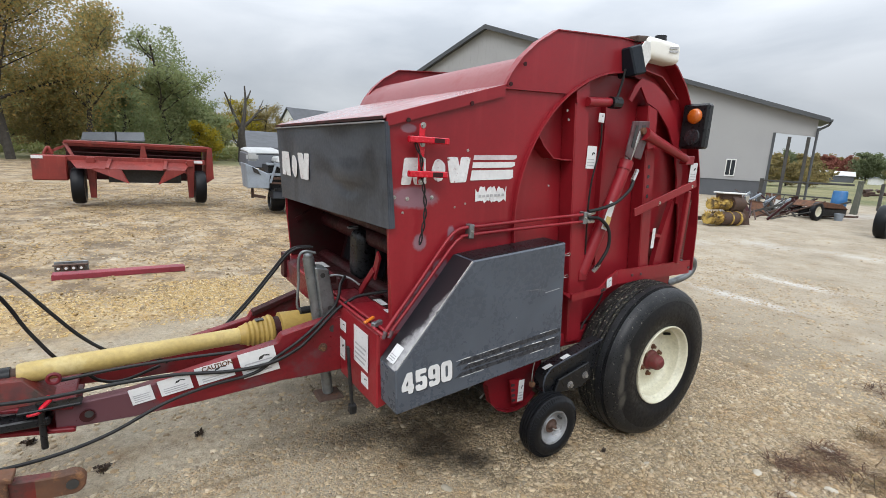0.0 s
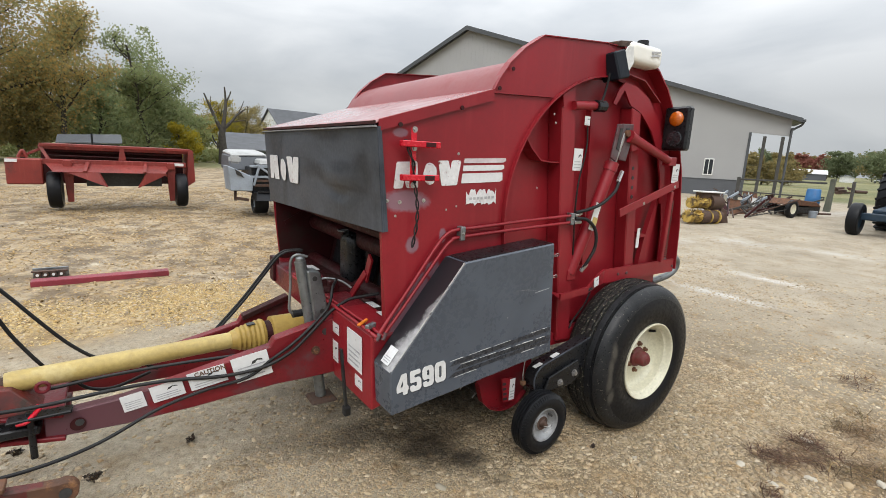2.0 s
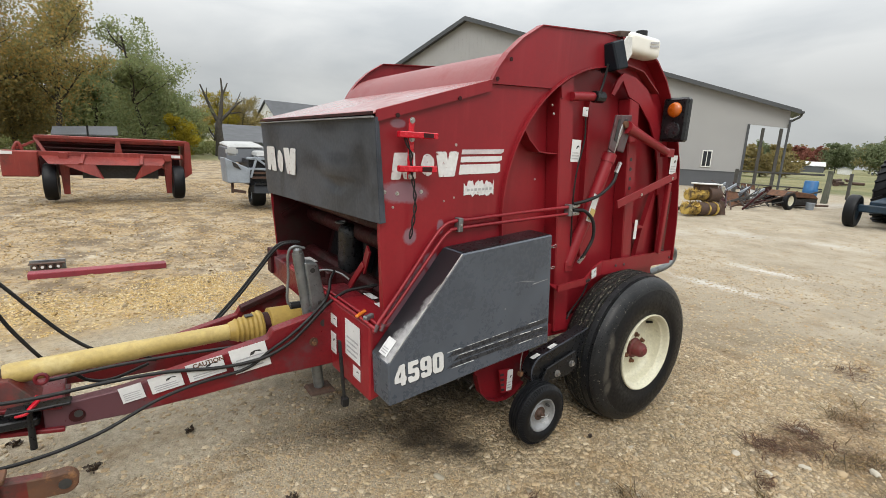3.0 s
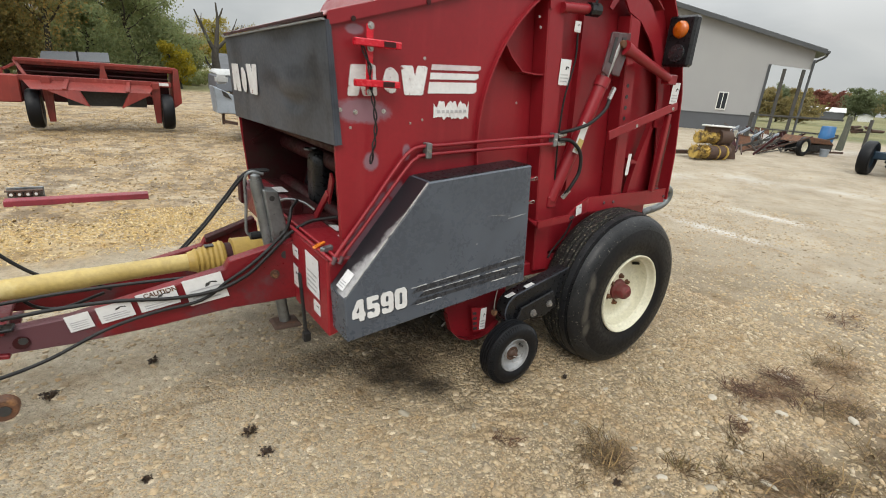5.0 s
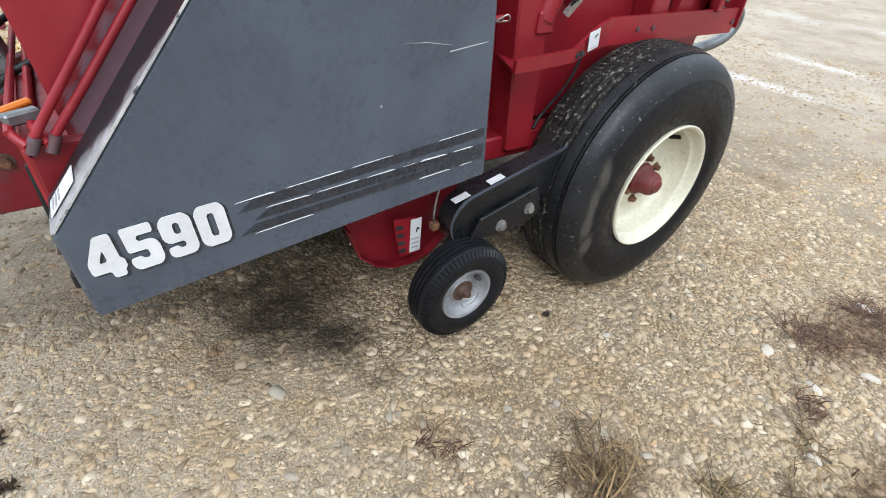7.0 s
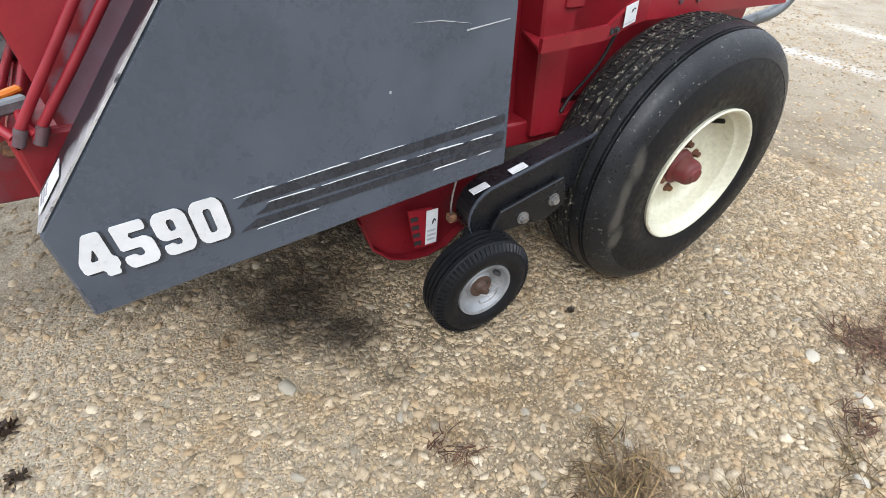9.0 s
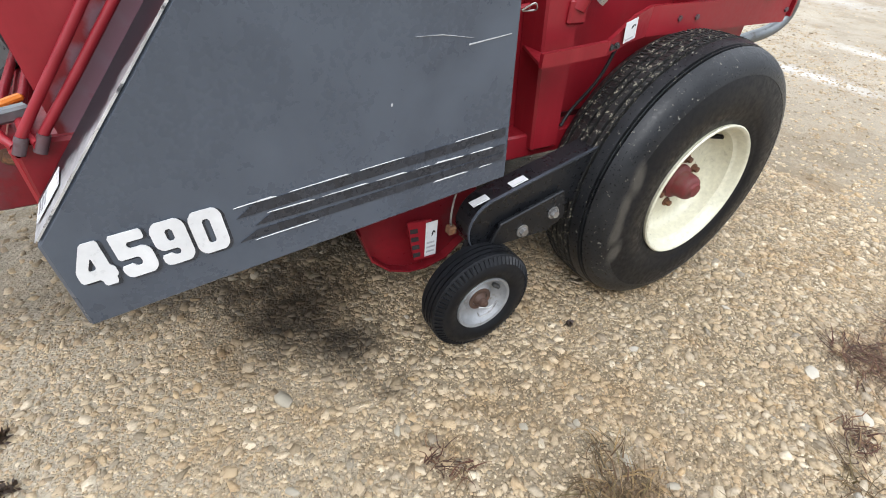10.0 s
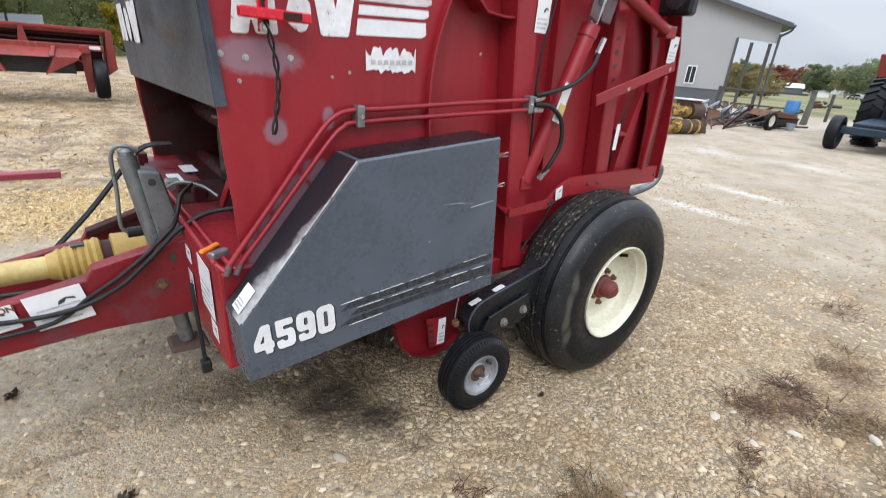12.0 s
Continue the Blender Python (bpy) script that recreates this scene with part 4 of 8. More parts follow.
part("side_fold", hull8([(0.725, YN - 0.022, 1.168), (0.752, YN - 0.014, 1.17), (0.752, YN - 0.010, 1.17), (0.725, YN - 0.016, 1.168),
                         (0.692, YN - 0.022, 1.572), (0.712, YN - 0.014, 1.572), (0.712, YN - 0.010, 1.572), (0.692, YN - 0.016, 1.572)]), GREY_HOOD, front_hood)
part("hood_strip", bar((0.683, YN - 0.02, 1.572), (0.683, YF + 0.03, 1.572), 0.012, 0.006), RIM_SILVER, front_hood, "bare metal edge strip")
part("cover_lip", bar((0.683, YN - 0.016, 1.586), (0.683, YF + 0.016, 1.586), 0.006, 0.012), RED_DARK, baler)
# maker's mark as plain white blocks
HO, HU, HV = (0.7065, 3.70, 1.285), (0, -1, 0), (-0.078, 0, 1)
NOTCHED = {"peak": [(0, 0), (0.36, 0.0), (0.44, 0.34), (0.52, 0), (1, 0), (0.96, 1), (0.14, 1)],
           "knot": [(0.5 + 0.42 * math.cos(a * 0.5236) * (1 + 0.12 * math.sin(a * 2.1)), 0.5 + 0.5 * math.sin(a * 0.5236)) for a in range(12)],
           "dip": [(0.14, 0), (0.82, 0), (1, 1), (0.60, 1), (0.52, 0.62), (0.44, 1), (0, 1)]}
for a, w, h, nm in ((-0.02, 0.195, 0.145, "peak"), (0.205, 0.13, 0.13, "knot"), (0.355, 0.215, 0.145, "dip")):
    part("maker_mark", onto(cutout([NOTCHED[nm]], w, h), (HO[0], HO[1] - a, HO[2]), HU, HV, 0.002), WORN_WHITE, front_hood, "white painted maker's shape")

# the mouth behind the tongue
part("mouth_edge", hull8([(0.770, YN + 0.006, 0.72), (0.800, YN + 0.006, 0.72), (0.800, YN + 0.05, 0.72), (0.770, YN + 0.05, 0.72), (0.744, YN + 0.006, 1.16), (0.775, YN + 0.006, 1.16), (0.775, YN + 0.05, 1.16), (0.744, YN + 0.05, 1.16)], 0.003), RED, baler)
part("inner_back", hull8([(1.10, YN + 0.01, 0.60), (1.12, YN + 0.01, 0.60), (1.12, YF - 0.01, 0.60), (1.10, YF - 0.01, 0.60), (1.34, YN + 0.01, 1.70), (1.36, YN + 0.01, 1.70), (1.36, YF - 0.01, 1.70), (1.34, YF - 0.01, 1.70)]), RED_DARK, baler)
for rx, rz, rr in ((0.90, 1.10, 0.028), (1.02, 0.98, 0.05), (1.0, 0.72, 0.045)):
    part("roller", tube([(rx, YN + 0.01, rz), (rx, YF - 0.01, rz)], rr, 16, smooth=False), RED_DARK, baler, "dark red cross roller", smooth=True)
for k in range(6):
    yk = YN + 0.16 + k * 0.225
    part("belt", bar((1.07, yk, 0.74), (1.27, yk, 1.55), 0.17, 0.008, up=(-1, 0, 0.3)), RUBBER, baler, "black baler belt")
part("inner_brace", bar((0.80, YF - 0.02, 0.98), (1.08, YF - 0.02, 1.13), 0.01, 0.03), RED_DARK, baler)
part("twine_arm", bar((0.84, 2.74, 0.75), (0.85, 2.60, 0.90), 0.012, 0.032, 0.002), RED, baler, "flat red twine arm")
part("twine_arm_end", bar((0.86, 2.62, 0.86), (0.85, 2.545, 0.985), 0.010, 0.05), RED, baler)
gear_cover = part("gear_cover", soft_box(0.93, 1.05, 2.98, 3.16, 0.72, 1.02, 0.055), BLACK, baler, "black upright gear cover", smooth=True)
part("cover_ring", tube([(0.955 + 0.03 * math.cos(a), 3.13 + 0.03 * math.sin(a), 1.02) for a in np.linspace(0, 5.2, 14)], 0.006, 8, 2), GALV, gear_cover, "bare steel ring", smooth=True)
part("twine_post", tube([(0.86, 2.40, 0.74), (0.86, 2.40, 0.93)], 0.007, 8, smooth=False), RED_DARK, baler, smooth=True)
part("twine_post", tube([(0.93, 2.36, 0.72), (0.93, 2.36, 0.88)], 0.007, 8, smooth=False), RED_DARK, baler, smooth=True)
part("twine_guide", bar((0.84, 2.41, 0.90), (0.98, 2.34, 0.86), 0.012, 0.02), RED_DARK, baler)
part("pulley", lathe([(0, 0.01), (0, 0.035), (0.008, 0.030), (0.016, 0.035), (0.016, 0.01)], (0.88, 2.62, 0.755), "z", 20), RED_DARK, baler, smooth=True)

# posts and ribs outside the bale chamber
post_a = [(1.695, 1.80), (1.785, 1.855), (1.905, 0.83), (1.925, 0.50), (1.825, 0.50)]
both_sides("front_post", lambda: prism(post_a, 2.212, 2.305, 0.006), RED)
both_sides("front_post_lip", lambda: hull8([(1.70, 2.204, 1.74), (1.712, 2.204, 1.74), (1.712, 2.214, 1.74), (1.70, 2.214, 1.74), (1.69, 2.204, 1.79), (1.702, 2.204, 1.79), (1.702, 2.214, 1.79), (1.69, 2.214, 1.79)]), RED)
post_b = [(2.275, 1.79), (2.36, 1.77), (2.475, 0.82), (2.385, 0.82)]
both_sides("rear_post", lambda: prism(post_b, 2.222, 2.305, 0.006), RED)
for k in range(5):
    zz = 1.46 - 0.055 * k
    part("post_hole", disc((2.345 + (1.46 - zz) * 0.115, 2.220, zz), 0.011, 0.004, steps=12), INK, baler)
both_sides("thin_rib", lambda: prism([(1.985, 1.80), (2.01, 1.80), (2.07, 0.90), (2.045, 0.90)], 2.27, 2.305), RED)
both_sides("curved_rib", lambda: ribbon([(1.49, 1.58), (1.53, 1.53), (1.60, 1.475), (1.68, 1.468), (1.735, 1.47)], 2.225, 2.305, 0.006), RED)
both_sides("gate_rib", lambda: prism([(2.47, 1.08), (2.56, 1.06), (2.56, 1.05), (2.47, 1.05)], 2.22, 2.27), RED)
both_sides("rear_rib", lambda: prism([(2.57, 1.02), (2.66, 1.30), (2.68, 1.30), (2.62, 0.86), (2.54, 0.86)], 2.24, 2.27), RED)
def strap_run(stops):
    """A flat bent strap through stops of (x, y, lowest z, highest z)."""
    bm = bmesh.new()
    rings = [[bm.verts.new(c) for c in ((x, y, a), (x, y + 0.012, a), (x, y + 0.012, b), (x, y, b))] for x, y, a, b in stops]
    for p, q in zip(rings, rings[1:]):
        for k in range(4):
            bm.faces.new((p[k], p[(k + 1) % 4], q[(k + 1) % 4], q[k]))
    bm.faces.new(rings[0])
    bm.faces.new(rings[-1][::-1])
    bmesh.ops.recalc_face_normals(bm, faces=bm.faces)
    return bm


both_sides("lower_strap", lambda: strap_run([(1.722, 2.124, 0.775, 0.808), (1.940, 2.130, 0.784, 0.820), (2.055, 2.160, 0.802, 0.868), (2.16, 2.198, 0.800, 0.880), (2.875, 2.199, 0.803, 0.888)]), RED)
both_sides("strap_foot", lambda: hull8([(1.725, 2.132, 0.775), (1.80, 2.14, 0.775), (1.85, 2.30, 0.775), (1.80, 2.30, 0.775), (1.725, 2.132, 0.782), (1.80, 2.14, 0.782), (1.85, 2.30, 0.782), (1.80, 2.30, 0.782)]), RED)
for bx, bz in ((1.955, 0.803), (1.975, 0.806)):
    part("strap_rivet", bolt((bx, 2.135, bz), 0.006, -0.008), INK, baler)
for bx in (2.29, 2.37, 2.86):
    part("strap_bolt", bolt((bx, 2.205, 0.842), 0.009, -0.012), PIVOT, baler)
part("latch_bar", bar((2.185, 2.165, 1.21), (2.74, 2.165, 1.378), 0.010, 0.045, 0.002), RED, baler)
part("latch_bolt", bolt((2.40, 2.172, 1.263), 0.011, -0.014), STEEL, baler)
part("latch_bolt", bolt((2.70, 2.172, 1.36), 0.011, -0.014), STEEL, baler)
part("gate_link", bar((2.715, 2.19, 1.33), (2.72, 2.20, 0.88), 0.03, 0.03, 0.004, up=(1, 0, 0)), RED, baler)
part("gate_spring", tube([(2.740 + 0.015 * math.cos(k * 0.9), 2.195 + 0.015 * math.sin(k * 0.9), 1.28 - k * 0.00175) for k in range(210)], 0.0042, 5, 1, smooth=False), RUST_DARK, baler, "rusty coil spring", smooth=True)

# lift cylinder and its hoses
cyl = part("lift_cylinder", tube([(1.885, 2.225, 0.88), (2.00, 2.20, 1.20), (2.095, 2.185, 1.475)], 0.033, 18, smooth=False), RED, baler, "red hydraulic lift cylinder", smooth=True)
part("gland", tube([(2.082, 2.187, 1.44), (2.098, 2.185, 1.485)], 0.037, 18, smooth=False), RED, cyl, smooth=True)
part("piston_rod", tube([(2.095, 2.185, 1.475), (2.155, 2.18, 1.64)], 0.020, 14, smooth=False), STEEL, cyl, "bright piston rod", smooth=True)
part("warning_label", label_at((1.968, 2.162, 1.12), (0.33, 0, 1), (-1, 0, 0.33), 0.15, 0.045), WHITE, cyl, "white and yellow warning label")
part("label_band", label_at((1.975, 2.160, 1.13), (0.33, 0, 1), (-1, 0, 0.33), 0.06, 0.038), YELLOW, cyl)
part("lower_clevis", block(1.855, 1.915, 2.20, 2.30, 0.845, 0.905, 0.006), RED, baler)
part("pivot_plate", prism([(2.068, 1.685), (2.118, 1.69), (2.112, 1.60), (2.085, 1.49), (2.038, 1.51)], 2.150, 2.162, 0.003), PIVOT, baler, "greyish slotted pivot plate")
part("pivot_plate", prism([(2.130, 1.69), (2.222, 1.697), (2.226, 1.63), (2.188, 1.495), (2.130, 1.503)], 2.165, 2.178, 0.003), PIVOT, baler, "greyish slotted pivot plate")
part("pivot_slot", prism([(2.088, 1.665), (2.108, 1.667), (2.092, 1.55), (2.070, 1.555)], 2.1475, 2.1505), INK, baler)
part("pivot_slot", prism([(2.160, 1.672), (2.190, 1.675), (2.180, 1.62), (2.155, 1.618)], 2.1625, 2.1655), INK, baler)
part("pivot_stop", prism([(2.205, 1.62), (2.265, 1.625), (2.275, 1.56), (2.225, 1.55)], 2.16, 2.215, 0.004), RED, baler)
part("pivot_pin", disc((2.165, 2.150, 1.642), 0.019, 0.06, steps=14), RUST, baler)
part("gate_arm", tube([(2.18, 2.16, 1.630), (2.25, 2.16, 1.612), (2.60, 2.165, 1.515)], [0.034, 0.027, 0.022], 16, smooth=False), RED, baler, smooth=True)
part("arm_clevis", block(2.59, 2.665, 2.15, 2.20, 1.485, 1.535, 0.004), RED, baler)
part("spring_tube", tube([(1.765, 2.20, 1.752), (1.925, 2.20, 1.765)], 0.022, 14, smooth=False), RED, baler, smooth=True)
part("tube_end", tube([(1.925, 2.195, 1.765), (1.99, 2.195, 1.768)], 0.030, 10, smooth=False), BLACK, baler, "black cable end block")
part("cable", tube([(1.965, 2.19, 1.79), (1.985, 2.19, 1.85), (1.99, 2.18, 1.93)], 0.006, 8), HOSE, baler)
part("cable", tube([(1.885, 2.20, 1.66), (1.895, 2.20, 1.55), (1.86, 2.20, 1.38), (1.855, 2.20, 1.22), (1.865, 2.20, 1.10), (1.90, 2.22, 0.95)], 0.0042, 8), HOSE, baler, "thin black cable", smooth=True)
part("hose", tube([(1.835, 2.175, 1.222), (1.90, 2.15, 1.24), (1.99, 2.135, 1.272), (2.075, 2.13, 1.335), (2.115, 2.14, 1.395)], 0.0085, 10), HOSE, baler, "black hydraulic hose", smooth=True)
part("hose", tube([(1.835, 2.175, 1.190), (1.90, 2.155, 1.185), (1.96, 2.14, 1.13), (1.975, 2.14, 1.04), (1.94, 2.15, 0.96), (1.925, 2.17, 0.915)], 0.009, 10), HOSE, baler, "black hydraulic hose", smooth=True)
for q0, q1 in (((2.105, 2.14, 1.385), (2.145, 2.15, 1.44)), ((1.94, 2.155, 0.945), (1.92, 2.175, 0.90)), ((1.83, 2.18, 1.205), (1.875, 2.175, 1.218)), ((1.83, 2.18, 1.170), (1.875, 2.175, 1.172))):
    part("hose_fitting", tube([q0, q1], 0.012, 6, smooth=False), STEEL, baler, "bright steel hose fitting")

# hydraulic pipes along the side
for line in ([(0.708, 2.188, 0.722), (0.716, 2.19, 0.742), (0.855, 2.19, 0.924), (0.975, 2.19, 1.085), (1.030, 2.19, 1.143), (1.085, 2.19, 1.162), (1.20, 2.19, 1.168), (1.50, 2.19, 1.188), (1.83, 2.185, 1.206)],
             [(0.736, 2.188, 0.720), (0.745, 2.19, 0.742), (0.823, 2.19, 0.836), (0.905, 2.19, 0.938), (1.02, 2.19, 1.080), (1.062, 2.19, 1.116), (1.112, 2.19, 1.129), (1.50, 2.19, 1.152), (1.83, 2.185, 1.170)]):
    pipe = part("pipe", tube(line, 0.0076, 12), RED, baler, "red painted hydraulic pipe", smooth=True)
    part("pipe_nut", tube([line[0], (line[1][0] + 0.006, 2.19, line[1][2] + 0.006)], 0.0098, 12, smooth=False), PIVOT, pipe, "worn pipe nut with bare metal", smooth=True)
for cx, cz in ((1.11, 1.146), (1.815, 1.188)):
    clamp = part("pipe_clamp", block(cx - 0.012, cx + 0.012, 2.172, 2.21, cz - 0.031, cz + 0.031, 0.003), GALV, baler, "galvanised pipe clamp")
    part("clamp_screw", bolt((cx, 2.173, cz), 0.005, -0.007), STEEL, clamp)

# bolts and primer patches on the side
for bx, bz, r in ((0.750, 1.290, 0.010), (0.807, 1.284, 0.011), (0.920, 1.290, 0.011), (1.086, 1.487, 0.008), (0.789, 1.229, 0.007), (1.036, 1.249, 0.006), (1.089, 1.263, 0.006), (1.57, 1.345, 0.007), (1.66, 1.66, 0.008), (1.645, 1.70, 0.007)):
    part("side_bolt", bolt((bx, YN, bz), r * 0.52, -r * 0.7), STEEL, baler)
for bx, bz in ((0.79, 1.585), (1.08, 1.675), (1.275, 1.775), (1.345, 1.865)):
    part("cover_fastener", disc((bx, YN - 0.016, bz), 0.009, -0.005, steps=14), RED_DARK, baler, "dark cover fastener")

# red reflector brackets and the twisted cable
part("reflector_bar", block(0.832, 0.858, 2.176, 2.182, 1.345, 1.575, 0.002), REFLECTOR, baler, "bright red reflector bracket")
for zz, x0, x1 in ((1.515, 0.78, 0.955), (1.385, 0.785, 0.955)):
    hb = part("reflector_bar", block(x0, x1, 2.150, 2.178, zz - 0.012, zz + 0.012, 0.003), REFLECTOR, baler, "bright red reflector bracket")
    part("reflector_slot", block(0.885, 0.93, 2.147, 2.1505, zz - 0.009, zz + 0.009), RED_DARK, hb)
for zz in (1.57, 1.50, 1.44, 1.355):
    part("bracket_bolt", bolt((0.846, 2.176, zz), 0.008, -0.008), STEEL, baler)
for ph in (0.0, math.pi):
    line = []
    for i in range(34):
        f = i / 33
        zz = 1.53 - f * 0.43
        xx = 0.80 + 0.05 * min(1, f * 5) + 0.005 * math.cos(26 * f + ph) + 0.018 * f - 0.012 * math.sin(f * 7)
        line.append((xx, 2.165 + 0.02 * f + 0.005 * math.sin(26 * f + ph), zz))
    part("twisted_cable", tube(line, 0.0032, 6, 2), HOSE, baler, "black twisted cable hanging from the bracket", smooth=True)

# white shapes and stripes on the side
LV = (0.19, 0, 1)
for x, z, w, h, nm in ((0.776, 1.338, 0.115, 0.105, "peak"), (0.908, 1.352, 0.078, 0.092, "knot"), (0.988, 1.350, 0.118, 0.105, "dip")):
    part("maker_mark", onto(cutout([NOTCHED[nm]], w, h), (x, YN, z), ALONG, LV, 0.002), WORN_WHITE, baler, "flaking white painted maker's shape")
for z0, z1, x1 in ((0.0, 0.042, 0.250), (0.052, 0.076, 0.258), (0.086, 0.106, 0.268)):
    part("side_stripe", flat([(0.002 + z0 * 0.16, z0), (x1 - 0.03, z0), (x1 - 0.012, z0 + 0.008), (x1 - 0.014, z1), (0.002 + z1 * 0.16, z1)], (1.105, YN, 1.362), ALONG, UP, 0.001), WHITE if z0 < 0.08 else STRIPE_PALE, baler, "white side stripe")
torn = []
rg = random.Random(5)
for i in range(22):
    torn.append((0.17 * i / 21, rg.uniform(0.0, 0.014)))
for i in range(22):
    torn.append((0.17 * (21 - i) / 21, 0.068 + (rg.uniform(-0.028, 0.004) if i % 6 in (1, 2) else rg.uniform(-0.006, 0.006))))
dealer = part("torn_label", flat(torn, (1.140, YN - 0.001, 1.262), ALONG, UP, 0.001), WORN_WHITE, baler, "torn white dealer label")
for k in range(7):
    part("label_bar", label_at((1.155 + k * 0.021, YN - 0.0045, 1.290 + k * 0.001), ALONG, UP, 0.014, 0.011, 0.0005, 0.0008), INK_GREY, dealer)


def pictogram(parent, o, u, v, w, h, bars=3, dark=True):
    """A white warning label with a dark figure-free pictogram block and bars for its small print."""
    lab = part("warning_label", label_at(o, u, v, w, h), WHITE, parent, "white warning label")
    o, uu = Vector(o), Vector(u).normalized()
    vv = (Vector(v) - uu * Vector(v).dot(uu)).normalized()
    if dark:
        a = o + uu * w * 0.5 + vv * h * 0.58
        part("pictogram", flat([(0, 0), (w * 0.12, h * 0.03), (w * 0.18, h * 0.12), (w * 0.34, h * 0.06), (w * 0.32, h * 0.13), (w * 0.18, h * 0.17), (w * 0.05, h * 0.12)], a, u, v, 0.0038, 0.0008), INK, lab)
    for k in range(bars):
        a = o + uu * w * 0.12 + vv * h * (0.12 + 0.13 * k)
        part("small_print", label_at(a, u, v, w * (0.76 if k % 2 else 0.68), h * 0.05, 0.0038, 0.0008), INK_GREY, lab)
    return lab


pictogram(baler, (1.812, 2.211, 1.435), (0.10, 0, 0), (-0.1, 0, 1), 0.068, 0.112)
pictogram(baler, (1.862, 2.205, 1.665), (1, 0, 0), (-0.1, 0, 1), 0.04, 0.045, 1)
pictogram(baler, (2.46, 2.221, 0.985), (1, 0, 0), (-0.1, 0, 1), 0.028, 0.12, 0, False)
pictogram(baler, (2.655, 2.165, 1.385), (1, 0, 0), (-0.1, 0, 1), 0.07, 0.112)
pictogram(baler, (2.000, 2.1400, 0.808), (0.115, 0.020, 0.022), (0, 0, 1), 0.052, 0.052, 1)

# tail lamp, control box and oil bottle
lamp = part("tail_lamp", block(2.60, 2.655, 2.075, 2.230, 1.575, 1.825, 0.012), BLACK, baler, "black tail lamp box with an amber lens")
part("amber_lens", lathe([(0, 0.0005), (0, 0.043), (-0.012, 0.040), (-0.022, 0.028), (-0.026, 0.0005)], (2.599, 2.150, 1.755), "x", 28), AMBER, lamp, "amber lens", smooth=True)
part("dark_lens", lathe([(0, 0.0005), (0, 0.046), (-0.010, 0.043), (-0.014, 0.0005)], (2.599, 2.148, 1.640), "x", 28), DARK_LENS, lamp, "dark unlit lens", smooth=True)
part("lamp_bracket", block(2.66, 2.80, 2.215, 2.262, 1.62, 1.66, 0.003), RED, baler)
box = part("control_box", hull8([(2.005, 2.125, 1.898), (2.082, 2.120, 1.918), (2.082, 2.225, 1.908), (2.005, 2.235, 1.888), (1.975, 2.155, 2.030), (2.050, 2.145, 2.055), (2.050, 2.27, 2.045), (1.975, 2.27, 2.020)], 0.007), BOX_BLUE, baler, "dark blue-black control box")
for zz in (1.945, 1.985):
    part("terminal", disc((1.986, 2.225, zz), 0.006, -0.01, "x", 10), STEEL, box)
part("box_bracket", prism([(2.062, 2.045), (2.085, 2.075), (2.125, 2.078), (2.143, 1.998), (2.102, 1.943), (2.068, 1.94)], 2.155, 2.162, 0.002), ROOF_WHITE, baler, "white bent bracket")
part("box_lid", bar((2.05, 2.23, 2.085), (2.17, 2.25, 2.105), 0.10, 0.030, 0.004), RUST_DARK, baler, "rusty brown mounting plate")
bottle = part("oil_bottle", soft_box(2.140, 2.415, 2.165, 2.275, 2.005, 2.114, 0.030), BOTTLE, baler, "milky white plastic oil bottle", smooth=True)
part("cap", lathe([(0, 0.001), (0, 0.032), (0.035, 0.030), (0.035, 0.001)], (2.285, 2.215, 2.104), "z", 18), BLACK, bottle, "black screw cap")
for k in range(2):
    part("label_bar", label_at((2.30, 2.163, 2.070 - 0.018 * k), (1, 0, 0.14), (0, 0, 1), 0.075, 0.010), INK_GREY, bottle)

# grey side shield
shield = part("side_shield", prism([(0.715, 0.447), (0.703, 0.632), (1.038, 1.048), (1.565, 1.097), (1.608, 0.545)], 2.055, 2.20, 0.006), GREY, baler, "dark grey side shield with scratched paint")
part("worn_edge", bar((0.708, 2.0565, 0.640), (1.036, 2.0565, 1.047), 0.0032, 0.005, up=(0, 1, 0)), EDGE_WHITE, shield, "bare metal along the folded edge")
part("worn_face", sheet((0.7035, 2.194, 0.6345), (0.7035, 2.060, 0.6345), (1.036, 2.060, 1.0475), (1.036, 2.194, 1.0475), 0.0012), SCUFF, shield, "slanted black face rubbed to bare metal")
part("dusty_top", sheet((1.05, 2.063, 1.0502), (1.555, 2.063, 1.0972), (1.555, 2.195, 1.0972), (1.05, 2.195, 1.0502), 0.0012), BLACK, shield, "black top of the shield")
pictogram(shield, (0.712, 2.150, 0.648), (0, -1, 0), (0.63, 0, 0.78), 0.06, 0.075, 3, False)
